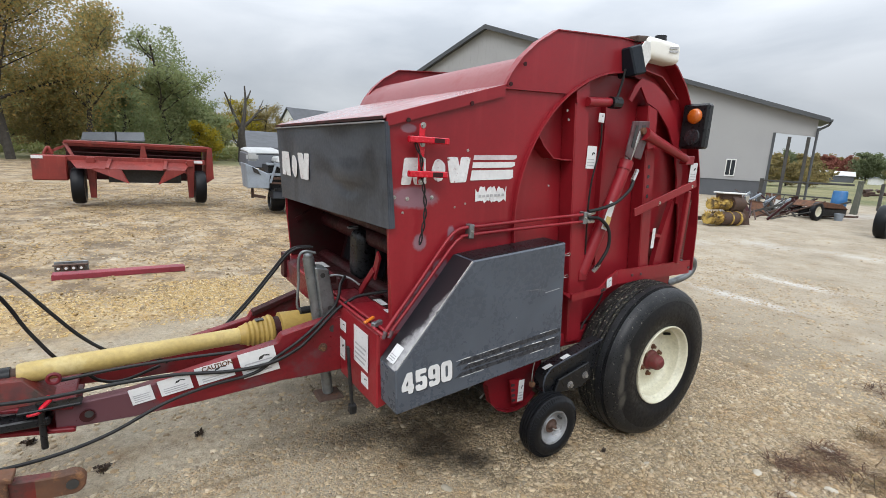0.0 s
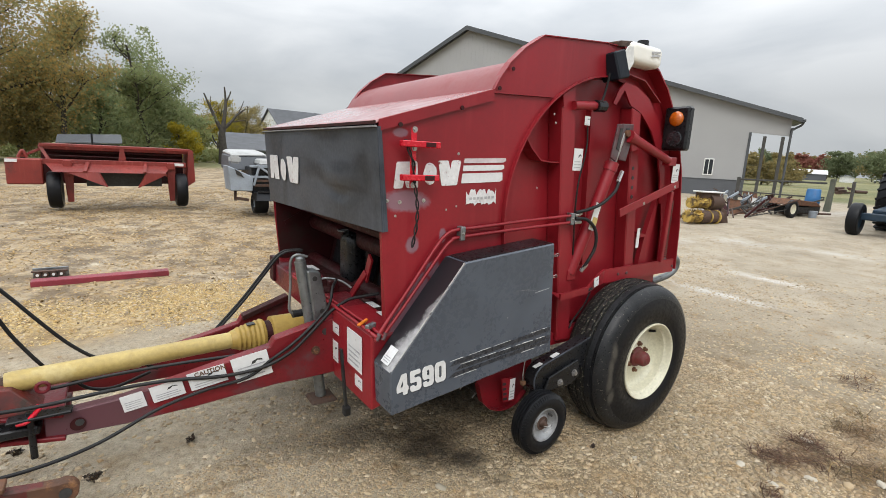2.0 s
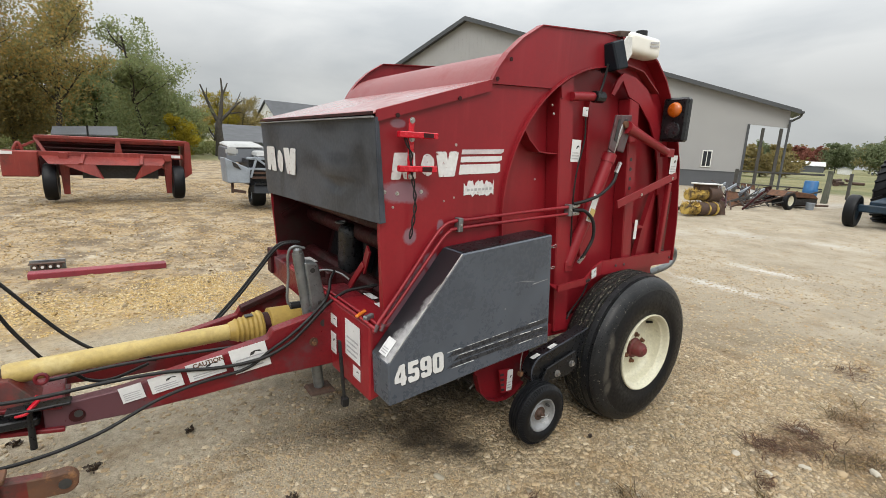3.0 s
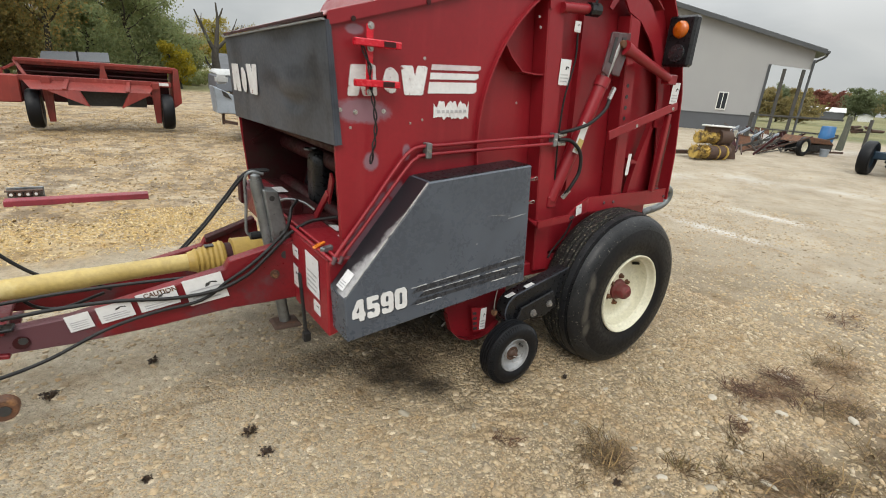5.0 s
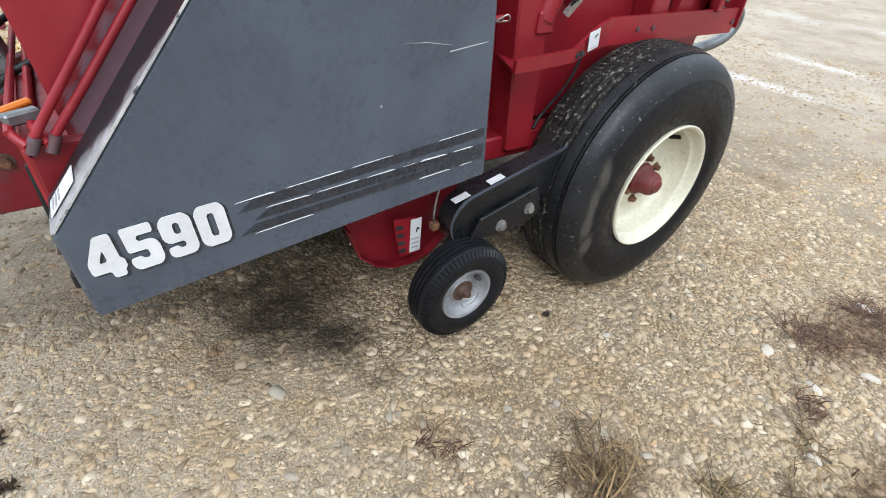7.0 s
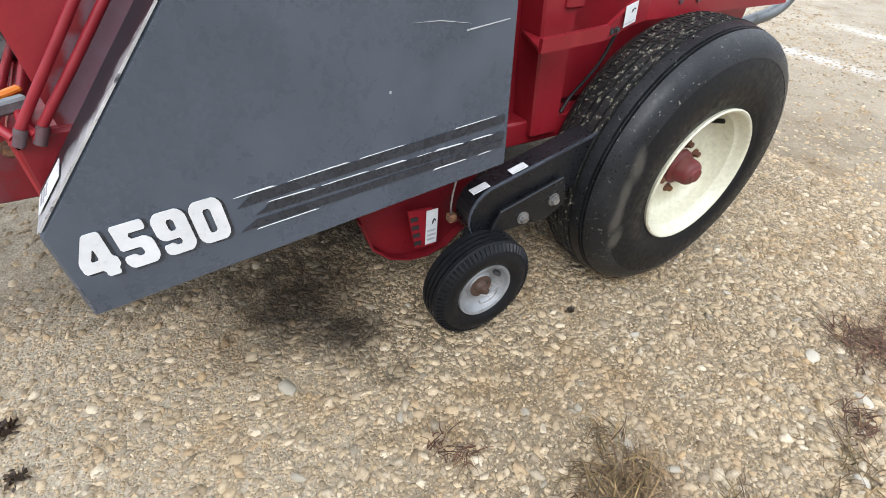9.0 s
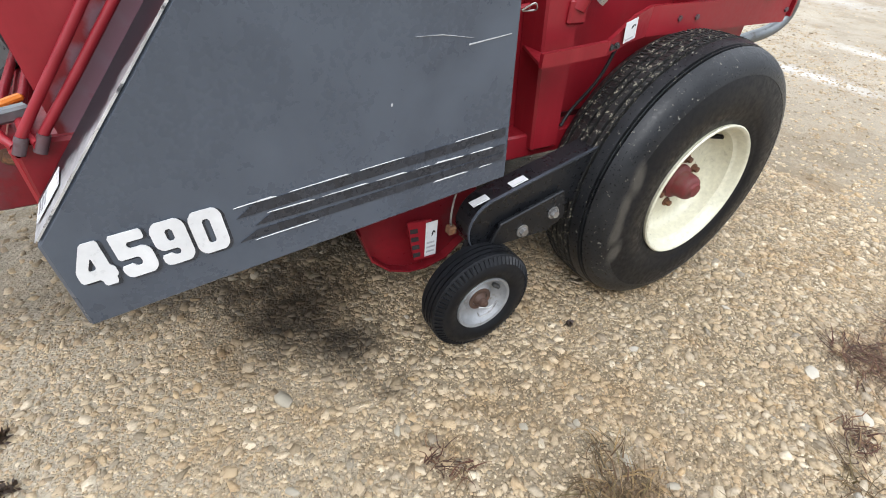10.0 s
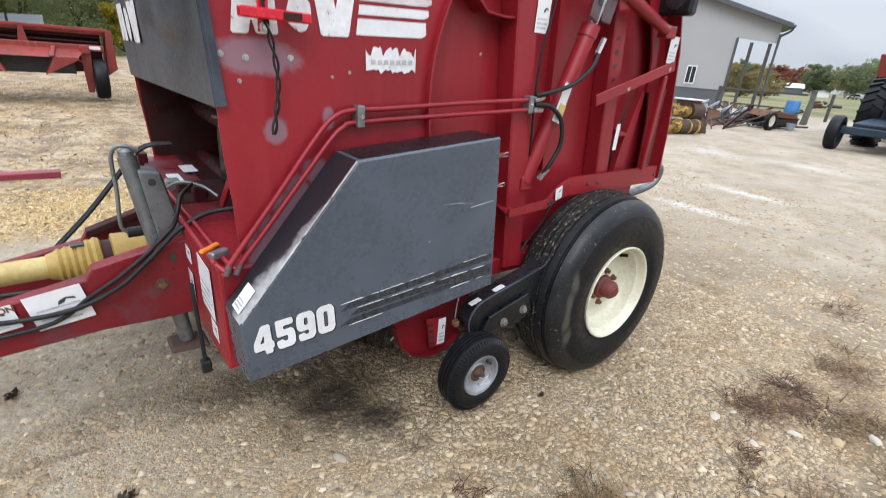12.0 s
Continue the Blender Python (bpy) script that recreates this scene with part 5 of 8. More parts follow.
DIGITS = {"4": ([(0.52, 0), (0.90, 0), (0.90, 0.17), (1, 0.17), (1, 0.40), (0.90, 0.40), (0.90, 1), (0.46, 1), (0, 0.44), (0, 0.17), (0.52, 0.17)], [(0.54, 0.40), (0.30, 0.40), (0.54, 0.70)]),
          "5": ([(0.02, 0.12), (0.14, 0), (0.84, 0), (1, 0.14), (1, 0.52), (0.84, 0.64), (0.42, 0.64), (0.42, 0.78), (0.95, 0.78), (0.95, 1), (0.05, 1), (0.05, 0.43), (0.58, 0.43), (0.62, 0.38), (0.62, 0.24), (0.42, 0.22), (0.38, 0.31), (0.02, 0.29)],),
          "9": ([(0.06, 0.06), (0.20, 0), (0.82, 0), (1, 0.14), (1, 0.86), (0.82, 1), (0.18, 1), (0, 0.86), (0, 0.48), (0.16, 0.36), (0.62, 0.36), (0.62, 0.21), (0.42, 0.20), (0.38, 0.28), (0.04, 0.26)], [(0.40, 0.54), (0.61, 0.54), (0.61, 0.81), (0.40, 0.81)]),
          "0": ([(0, 0.14), (0.17, 0), (0.83, 0), (1, 0.14), (1, 0.86), (0.83, 1), (0.17, 1), (0, 0.86)], [(0.38, 0.22), (0.61, 0.22), (0.61, 0.79), (0.38, 0.79)])}
for k, ch in enumerate("4590"):
    at = Vector((0.735 + 0.0602 * k, 2.055, 0.527 + 0.0052 * k))
    digit = part("model_digit", onto(cutout(DIGITS[ch], 0.0545, 0.091, 0.05), at, (1, 0, 0.085), (0.10, 0, 1), 0.0030), WHITE, shield, "white digit " + ch)
    part("digit_shadow", onto(cutout(DIGITS[ch], 0.0565, 0.094, 0.05, 0.0005), at + Vector((0.0035, 0, -0.0055)), (1, 0, 0.085), (0.10, 0, 1), 0.0010), STRIPE, digit, "charcoal drop edge")
for xa, za, xb, zb, lo, hi in ((0.985, 0.622, 1.585, 0.682, -0.022, -0.001), (1.015, 0.597, 1.588, 0.640, -0.020, -0.001), (0.985, 0.546, 1.59, 0.599, 0.002, 0.019)):
    part("dark_stripe", flat([(0, lo), (xb - xa, lo), (xb - xa, hi), (0.035, hi)], (xa, 2.055, za), (xb - xa, 0, zb - za), (0, 0, 1), 0.0008, 0.001), STRIPE, shield, "charcoal stripe with chipped white edge")
rg = random.Random(9)
for xa, za, xb, zb, lo in ((0.972, 0.622, 1.585, 0.682, 0.0), (1.03, 0.599, 1.565, 0.638, 0.0), (1.0, 0.545, 1.585, 0.597, 0.0)):
    t = 0.02
    while t < 0.95:
        d = rg.uniform(0.05, 0.22)
        e = min(t + d, 0.98)
        if rg.random() < 0.86:
            a = Vector((xa + (xb - xa) * t, 2.0545, za + (zb - za) * t))
            b = Vector((xa + (xb - xa) * e, 2.0545, za + (zb - za) * e))
            part("white_chip", flat([(0, 0), ((b - a).length, rg.uniform(-0.001, 0.001)), ((b - a).length - 0.01, rg.uniform(0.001, 0.003)), (0.008, rg.uniform(0.001, 0.0035))], a, b - a, (0, 0, 1), 0.0012, 0.001), WHITE, shield)
        t = e + rg.uniform(0.01, 0.06)
for pts in ([(1.34, 0.8888), (1.40, 0.888), (1.47, 0.879), (1.40, 0.8895)], [(1.46, 0.866), (1.56, 0.880), (1.56, 0.8815), (1.46, 0.8685)], [(1.296, 0.768), (1.300, 0.768), (1.300, 0.773), (1.296, 0.773)]):
    part("scratch", prism(pts, 2.0535, 2.0548), INK_GREY, shield)
part("spring", tube([(1.60 + 0.008 * math.cos(i * 1.9), 2.14 + 0.008 * math.sin(i * 1.9), 0.97 - i * 0.004) for i in range(34)], 0.0016, 5, 2), BARE, baler, "small wire spring")
for zz in (1.01, 0.90):
    part("shield_pin", tube([(1.585, 2.15, zz), (1.66, 2.13, zz + 0.012)], 0.006, 8, smooth=False), RED, baler)
    part("pin_clip", tube([(1.64, 2.13, zz + 0.004), (1.66, 2.115, zz + 0.02), (1.675, 2.125, zz + 0.005), (1.65, 2.14, zz)], 0.002, 6), BARE, baler)

# front frame and tongue
part("cross_beam", block(0.70, 0.90, 2.20, YF, 0.60, 0.735, 0.006), RED_WORN, baler, "red front cross beam")
part("end_box", hull8([(0.700, 2.205, 0.40), (0.86, 2.205, 0.44), (0.86, 2.60, 0.44), (0.690, 2.60, 0.40), (0.692, 2.205, 0.738), (0.88, 2.205, 0.738), (0.88, 2.60, 0.742), (0.682, 2.60, 0.742)], 0.006), RED, baler, "red frame end box")
part("deck", hull8([(0.86, YN + 0.01, 0.735), (1.10, YN + 0.01, 0.70), (1.10, YF - 0.01, 0.70), (0.86, YF - 0.01, 0.735), (0.86, YN + 0.01, 0.745), (1.10, YN + 0.01, 0.71), (1.10, YF - 0.01, 0.71), (0.86, YF - 0.01, 0.745)]), RED_DARK, baler, "dark red floor plate")
for line in ([(0.708, 2.188, 0.735), (0.692, 2.21, 0.750), (0.688, 2.26, 0.755), (0.684, 2.70, 0.755), (0.680, 3.25, 0.755)], [(0.738, 2.188, 0.735), (0.722, 2.22, 0.750), (0.717, 2.32, 0.755), (0.709, 2.77, 0.755), (0.700, 3.25, 0.755)]):
    part("pipe", tube(line, 0.0076, 10), RED, baler, "red painted hydraulic pipe", smooth=True)
part("orange_tag", bar((0.668, 2.280, 0.763), (0.725, 2.312, 0.771), 0.016, 0.012, 0.004), ORANGE, baler, "orange plastic tag")
part("pipe_clamp", bar((0.685, 2.235, 0.765), (0.735, 2.262, 0.765), 0.022, 0.022, 0.004), GALV, baler)
pictogram(baler, (0.85, 2.60, 0.747), (0, -1, 0), (1, 0, 0), 0.10, 0.035, 1, False)
pictogram(baler, (0.83, 2.44, 0.747), (0, -1, 0), (1, 0, 0), 0.09, 0.045, 1, False)
pictogram(baler, (0.742, 3.29, 0.747), (0, -1, 0), (1, 0, 0), 0.25, 0.05, 1, False)
pictogram(baler, (0.82, 3.45, 0.747), (0, -1, 0), (1, 0, 0), 0.14, 0.06, 1, False)
FU, FV = (0, -1, 0.0), (-0.02, 0, 1)
pictogram(baler, (0.692, 2.435, 0.535), FU, FV, 0.155, 0.17, 4, False)
pictogram(baler, (0.685, 2.595, 0.630), FU, FV, 0.075, 0.05, 1)
pictogram(baler, (0.687, 2.595, 0.490), FU, FV, 0.065, 0.10, 1)
pictogram(baler, (0.697, 2.36, 0.455), FU, FV, 0.075, 0.055, 1)
part("drop_lever", hull8([(0.660, 2.38, 0.33), (0.672, 2.38, 0.33), (0.672, 2.402, 0.33), (0.660, 2.402, 0.33), (0.655, 2.43, 0.60), (0.667, 2.43, 0.60), (0.667, 2.452, 0.60), (0.655, 2.452, 0.60)], 0.003), HOSE, baler, "black locking lever")
part("drop_lever_end", block(0.652, 0.682, 2.37, 2.405, 0.30, 0.345, 0.005), HOSE, baler)


def beam(sgn):
    """One side of the drawbar: a deep plate by the machine, tapering to the hitch."""
    def yy(x):
        return YM - sgn * (0.245 + 0.218 * (x + 0.16)) if x < 0.45 else YM - sgn * (0.378 + 0.10 * (x - 0.45))
    up_ = 0.0 if sgn > 0 else 0.11
    nose = 0.045 if sgn > 0 else 0.0
    top = [(-0.56 + nose * 3, 0.43 - nose * 0.8), (-0.42 + nose, 0.425 - nose * 0.7), (-0.16, 0.455 - nose * 0.6 - up_ * 0.5), (0.40, 0.59 - up_), (0.42, 0.625 - up_), (0.55, 0.662 - up_), (0.70, 0.695 - up_)]
    bot = [(0.72, 0.42 - up_), (0.55, 0.41 - up_), (0.42, 0.405 - up_), (0.10, 0.37 - nose * 0.5 - up_), (-0.16, 0.345 - nose * 0.75 - up_ * 0.5), (-0.42 + nose, 0.335 - nose * 0.9), (-0.56 + nose * 3, 0.335 - nose * 0.8)]
    bm = bmesh.new()
    n = len(top)
    tops = [[bm.verts.new((x, yy(x) + o * sgn, z)) for x, z in top] for o in (0.0, 0.055)]
    bots = [[bm.verts.new((x, yy(x) + o * sgn, z)) for x, z in bot[::-1]] for o in (0.0, 0.055)]
    loop = [tops[0], tops[1], bots[1], bots[0]]
    for i in range(n - 1):
        for j in range(4):
            a, b = loop[j], loop[(j + 1) % 4]
            bm.faces.new((a[i], a[i + 1], b[i + 1], b[i]))
    bm.faces.new([q[0] for q in loop])
    bm.faces.new([q[-1] for q in loop][::-1])
    bmesh.ops.recalc_face_normals(bm, faces=bm.faces)
    return bev(bm, 0.004)


near_beam = part("drawbar_beam", beam(1), RED_NOSE, baler, "worn red drawbar beam")
part("drawbar_beam", beam(-1), RED_WORN, baler, "worn red drawbar beam")
# labels along the near beam
bu, bv = Vector((0.559, -0.124, 0.135)), (0, 0, 1)
bo = Vector((-0.165, 2.7505, 0.372))
for t, w, h, b, drop in ((0.005, 0.085, 0.070, 4, 0.012), (0.115, 0.125, 0.072, 3, 0.012), (0.262, 0.15, 0.080, 2, 0.012), (0.448, 0.155, 0.118, 4, 0.045)):
    o = bo + bu.normalized() * t + Vector((0, -0.003, 0.005 - drop))
    lab = pictogram(near_beam, o, bu, bv, w, h, b, t > 0.05)
    if w == 0.15:
        tx = lettering("CAUTION", 0.028, 0.0006)
        onto(tx, o + Vector((0.014, -0.004, 0.062)), bu, bv, 0.0035)
        part("caution_word", tx, RUST, lab, "word CAUTION")
part("beam_nut", bolt((0.60, 2.603, 0.545), 0.014, -0.016), RUST, near_beam)
part("beam_hole", disc((0.648, 2.600, 0.632), 0.018, -0.003, steps=14), INK, near_beam)
part("beam_hole", disc((-0.318, 2.777, 0.345), 0.027, -0.004, steps=18), RED_DARK, near_beam)
part("hole_shade", disc((-0.312, 2.774, 0.352), 0.015, -0.003, steps=14), INK, near_beam)
for z0, z1 in ((0.385, 0.402), (0.285, 0.303)):
    part("hitch_plate", hull8([(-0.78, 2.90, z0), (-0.36, 2.772, z0), (-0.36, 3.21, z0), (-0.78, 3.06, z0), (-0.78, 2.90, z1), (-0.36, 2.772, z1), (-0.36, 3.21, z1), (-0.78, 3.06, z1)], 0.004), RED_WORN, baler, "worn red hitch plate")
part("hitch_clevis", bar((-0.53, 2.79, 0.408), (-0.33, 2.785, 0.412), 0.06, 0.012, 0.003), BLACK, baler, "black steel hitch strap")
pin = part("hitch_pin", tube([(-0.462, 2.79, 0.235), (-0.462, 2.79, 0.43)], 0.012, 12, smooth=False), BLACK, baler, "dark steel hitch pin", smooth=True)
part("pin_handle", tube([(-0.500, 2.77, 0.398), (-0.470, 2.765, 0.402), (-0.452, 2.775, 0.418), (-0.430, 2.78, 0.442), (-0.440, 2.79, 0.450)], 0.009, 8), REFLECTOR, pin, "bright red pin handle", smooth=True)
part("hitch_ring", tube([(-0.42 + 0.02 * math.cos(i), 2.84, 0.50 + 0.02 * math.sin(i)) for i in np.linspace(0, 6.28, 14)], 0.007, 8, 2), RED_WORN, baler)
part("shaft_rest", hull8([(-0.66, 2.84, 0.40), (-0.43, 2.84, 0.40), (-0.43, 2.98, 0.40), (-0.66, 2.98, 0.40), (-0.64, 2.87, 0.51), (-0.52, 2.87, 0.50), (-0.52, 2.98, 0.50), (-0.64, 2.98, 0.51)], 0.004), ORANGE_RED, baler)

# drive shaft with its yellow guards
pa, pb = Vector((-0.545, 2.945, 0.500)), Vector((0.72, 2.985, 0.528))
pd = (pb - pa).normalized()


def along_shaft(profile, a0=0.0):
    """Turned shape round the drive shaft: (along, radius) pairs, open line."""
    pts = [pa + pd * (a0 + t) for t, r in profile]
    return tube(pts, [r for t, r in profile], 28, smooth=False)


shaft = part("drive_shaft", along_shaft([(-0.35, 0.026), (1.2, 0.026)]), RUST_DARK, baler, "rusty drive shaft in yellow plastic guards", smooth=True)
part("shaft_yoke", along_shaft([(-0.30, 0.05), (-0.20, 0.055), (-0.19, 0.035), (-0.02, 0.035)]), BLACK, shaft, "black shaft yoke", smooth=True)
part("guard_tube", along_shaft([(0.0, 0.040), (0.02, 0.043), (0.45, 0.043), (0.46, 0.040), (0.87, 0.040)]), YELLOW, shaft, "long faded yellow guard tube", smooth=True)
rib = [(0.84, 0.045)]
for k in range(6):
    rib += [(0.865 + k * 0.022, 0.052 + k * 0.0045), (0.876 + k * 0.022, 0.060 + k * 0.0045)]
part("guard_bellows", along_shaft(rib + [(1.00, 0.078), (1.005, 0.070)]), YELLOW_DEEP, shaft, "ribbed yellow guard cone", smooth=False)
part("guard_gap", along_shaft([(0.985, 0.066), (1.045, 0.066)]), RED_DARK, shaft, smooth=True)
part("guard_cone", along_shaft([(1.035, 0.068), (1.04, 0.086), (1.20, 0.080), (1.27, 0.072)]), YELLOW_DEEP, shaft, "yellow gearbox cone", smooth=True)
part("guard_slot", sheet(*[pa + pd * t + Vector((0, -0.03 + dy, 0.070)) for t, dy in ((0.915, 0.0), (0.955, 0.0), (0.955, 0.035), (0.915, 0.035))], 0.004), INK, shaft)
part("gearbox", block(0.70, 0.94, 2.86, 3.12, 0.53, 0.76, 0.02), RED_DARK, baler, "dusty red gearbox")

# parking jack
jack = part("jack_tube", tube([(0.625, 2.715, 0.565), (0.565, 2.715, 0.955)], 0.027, 18, smooth=False), GALV, baler, "dull galvanised parking jack", smooth=True)
part("jack_mount", hull8([(0.630, 2.668, 0.59), (0.712, 2.668, 0.60), (0.712, 2.76, 0.60), (0.630, 2.76, 0.59), (0.585, 2.668, 0.915), (0.648, 2.668, 0.905), (0.648, 2.76, 0.905), (0.585, 2.76, 0.915)], 0.006), GALV, jack)
for zz in (0.875, 0.71):
    part("mount_hole", disc((0.62 + (0.875 - zz) * 0.22, 2.668, zz), 0.012, -0.003, steps=14), INK, jack)
part("jack_cap", lathe([(0, 0.001), (0, 0.022), (0.02, 0.022), (0.028, 0.012), (0.03, 0.001)], (0.565, 2.715, 0.95), "z", 16), GALV, jack)
part("jack_crank", tube([(0.60, 2.715, 0.975), (0.55, 2.72, 0.985), (0.525, 2.73, 0.95), (0.525, 2.735, 0.84), (0.52, 2.74, 0.72), (0.54, 2.74, 0.69)], 0.0065, 10), GALV, jack, smooth=True)
part("crank_grip", tube([(0.535, 2.74, 0.69), (0.60, 2.745, 0.69)], 0.018, 10, smooth=False), HOSE, jack)
part("jack_leg", tube([(0.665, 2.71, 0.25), (0.625, 2.715, 0.57)], 0.026, 16, smooth=False), GALV, jack, smooth=True)
part("jack_foot", hull8([(0.60, 2.65, 0.232), (0.735, 2.65, 0.228), (0.735, 2.77, 0.228), (0.60, 2.77, 0.232), (0.61, 2.66, 0.250), (0.725, 2.66, 0.246), (0.725, 2.76, 0.246), (0.61, 2.76, 0.250)], 0.004), RUST_DARK, jack, "rusty jack foot plate")

# hydraulic couplings and hoses on the frame
for k, (cx, cy) in enumerate(((0.70, 2.98), (0.73, 2.92), (0.77, 2.86))):
    part("valve_block", block(cx, cx + 0.05, cy, cy + 0.045, 0.735, 0.80, 0.006), RED_DARK if k else GALV, baler)
part("steel_pipe", tube([(0.68, 2.86, 0.80), (0.72, 2.80, 0.835), (0.78, 2.74, 0.83), (0.82, 2.70, 0.80)], 0.006, 10), GALV, baler, "bent steel pipe", smooth=True)
part("hose", tube([(0.90, 2.55, 0.80), (0.777, 2.58, 0.783), (0.725, 2.58, 0.767), (0.667, 2.58, 0.735), (0.619, 2.58, 0.691), (0.547, 2.58, 0.623), (0.473, 2.582, 0.564), (0.36, 2.605, 0.51), (0.20, 2.65, 0.485), (0.0, 2.70, 0.49), (-0.20, 2.745, 0.475), (-0.45, 2.78, 0.45), (-0.75, 2.80, 0.46)], 0.0078, 12), HOSE, baler, "black hydraulic hose along the tongue", smooth=True)
part("hose", tube([(0.74, 2.70, 0.85), (0.69, 2.62, 0.835), (0.672, 2.592, 0.795), (0.655, 2.59, 0.75), (0.622, 2.588, 0.715), (0.552, 2.588, 0.65), (0.476, 2.592, 0.592), (0.40, 2.605, 0.54), (0.30, 2.63, 0.465), (0.12, 2.66, 0.43), (-0.05, 2.66, 0.39), (-0.25, 2.64, 0.315), (-0.45, 2.62, 0.285), (-0.75, 2.6, 0.29)], 0.0072, 12), HOSE, baler, "black hydraulic hose drooping below the tongue", smooth=True)
part("hose", tube([(0.30, 2.74, 0.53), (0.05, 2.79, 0.52), (-0.20, 2.84, 0.50), (-0.40, 2.86, 0.48)], 0.007, 10), HOSE, baler, "black hose beside the beam", smooth=True)
part("hose", tube([(-0.05, 3.08, 0.38), (-0.20, 3.05, 0.350), (-0.29, 3.05, 0.370), (-0.34, 3.04, 0.425), (-0.420, 3.03, 0.495), (-0.514, 3.03, 0.651), (-0.585, 3.03, 0.801), (-0.715, 3.00, 1.001)], 0.0075, 12), HOSE, baler, "black hose rising to the tractor", smooth=True)
part("hose", tube([(-0.02, 3.06, 0.40), (-0.12, 3.04, 0.47), (-0.236, 3.03, 0.506), (-0.335, 3.03, 0.591), (-0.431, 3.03, 0.714), (-0.519, 3.03, 0.837), (-0.575, 3.03, 0.899), (-0.735, 3.00, 1.029)], 0.0075, 12), HOSE, baler, "black hose rising to the tractor", smooth=True)
for o in (0.0, 0.04):
    part("hose", tube([(0.80, 3.40 + o, 0.86), (0.68, 3.42 + o, 0.84), (0.56, 3.43 + o, 0.70), (0.44, 3.42 + o, 0.56), (0.28, 3.40 + o, 0.40)], 0.0075, 10), HOSE, baler, "black hose at the far beam", smooth=True)
part("far_fender", hull8([(0.42, 3.28, 0.50), (0.68, 3.30, 0.585), (0.68, 3.36, 0.585), (0.42, 3.34, 0.50), (0.42, 3.28, 0.53), (0.68, 3.30, 0.615), (0.68, 3.36, 0.615), (0.42, 3.34, 0.53)], 0.003), RED_DARK, baler)
part("far_bracket", block(0.68, 0.72, 3.62, 3.70, 0.62, 0.78, 0.004), RED_DARK, baler)

# running gear
AX = (2.345, 0.372)


def wheel_at(y_out, sgn, parent):
    """A ribbed implement tyre on a cream steel rim. sgn: the way inwards along y."""
    at = (AX[0], y_out, AX[1])
    w = 0.30
    side = [(0.022, 0.215), (0.010, 0.232), (0.004, 0.250), (0.003, 0.262), (0.000, 0.266), (0.0, 0.315), (0.003, 0.345), (0.009, 0.372)]
    shoulder = [(0.009, 0.372), (0.014, 0.390), (0.022, 0.405), (0.033, 0.418), (0.047, 0.428), (0.062, 0.434), (0.0635, 0.424), (0.0675, 0.424), (0.069, 0.4355), (0.0715, 0.436), (0.073, 0.426), (0.077, 0.426), (0.0785, 0.438), (0.096, 0.442), (0.109, 0.444)]
    half = [(0.109, 0.444), (0.1105, 0.433), (0.116, 0.433), (0.1175, 0.4445), (0.1305, 0.445), (0.132, 0.434), (0.138, 0.434), (0.1395, 0.4455), (0.150, 0.4455)]
    crown = half + [(w - t, r) for t, r in half[-2::-1]]
    prof = side + shoulder[1:] + crown[1:-1] + [(w - t, r) for t, r in (side + shoulder[1:])[::-1]]
    tyre_side = part("tyre", lathe([(t * sgn, r) for t, r in prof], at, "y", 112), WHEEL_RUBBER, parent, "black ribbed implement tyre", smooth=True)
    inner = [(w - t, r) for t, r in shoulder[:3:-1]]
    part("tread", lathe([(t * sgn, r + 0.0015) for t, r in crown[:-1] + inner + [(w - 0.05, 0.40), (0.11, 0.40)]], at, "y", 112), TREAD, tyre_side, "muddy ribbed tread", smooth=True)
    part("tread_shoulder", lathe([(t * sgn, r) for t, r in [(t - 0.0006, r + 0.0012) for t, r in shoulder] + [(0.109, 0.40), (0.03, 0.36)]], at, "y", 112), WHEEL_SHOULDER, tyre_side, "smooth outer tread ribs", smooth=True)
    # short cross cuts over the inner ribs, each a raised block edge
    bm = bmesh.new()
    rg = random.Random(41)
    for k in range(150):
        for t0, t1 in ((0.1185, 0.1295), (0.1405, 0.1595), (0.1705, 0.1815), (0.1935, 0.2195)):
            a = 2 * math.pi * (k + rg.uniform(-0.2, 0.2)) / 150
            da, r0, r1 = 0.011, 0.440, 0.4485 if t0 < 0.19 else 0.4455
            q = []
            for rr in (r0, r1):
                for tt, aa in ((t0, a), (t1, a + 0.006), (t1, a + 0.006 + da), (t0, a + da)):
                    q.append(bm.verts.new((at[0] + rr * math.cos(aa), at[1] + tt * sgn, at[2] + rr * math.sin(aa))))
            for f in ((4, 5, 6, 7), (0, 1, 5, 4), (1, 2, 6, 5), (2, 3, 7, 6), (3, 0, 4, 7)):
                bm.faces.new([q[i] for i in f])
    part("tread_pattern", bm, TREAD, tyre_side, kind="stuff")
    rim = part("rim", lathe([(t * sgn, r) for t, r in ((0.012, 0.227), (0.004, 0.229), (0.000, 0.225), (0.001, 0.220), (0.008, 0.214), (0.030, 0.211), (0.036, 0.206), (0.040, 0.197), (0.074, 0.193), (0.096, 0.186), (0.108, 0.168), (0.110, 0.140), (0.100, 0.112), (0.092, 0.100), (0.092, 0.002), (0.105, 0.002), (0.112, 0.11), (0.125, 0.17), (0.12, 0.205), (0.05, 0.226))], at, "y", 72), CREAM, parent, "cream painted steel rim", smooth=True)
    part("hub", lathe([(t * sgn, r) for t, r in ((0.092, 0.001), (0.092, 0.060), (0.080, 0.058), (0.072, 0.046), (0.036, 0.042), (0.026, 0.036), (0.022, 0.026), (0.014, 0.022), (0.012, 0.001))], at, "y", 32), RED_HUB, parent, "dusty red hub with a dust cap", smooth=True)
    for k in range(6):
        a = 2 * math.pi * k / 6 + 0.4
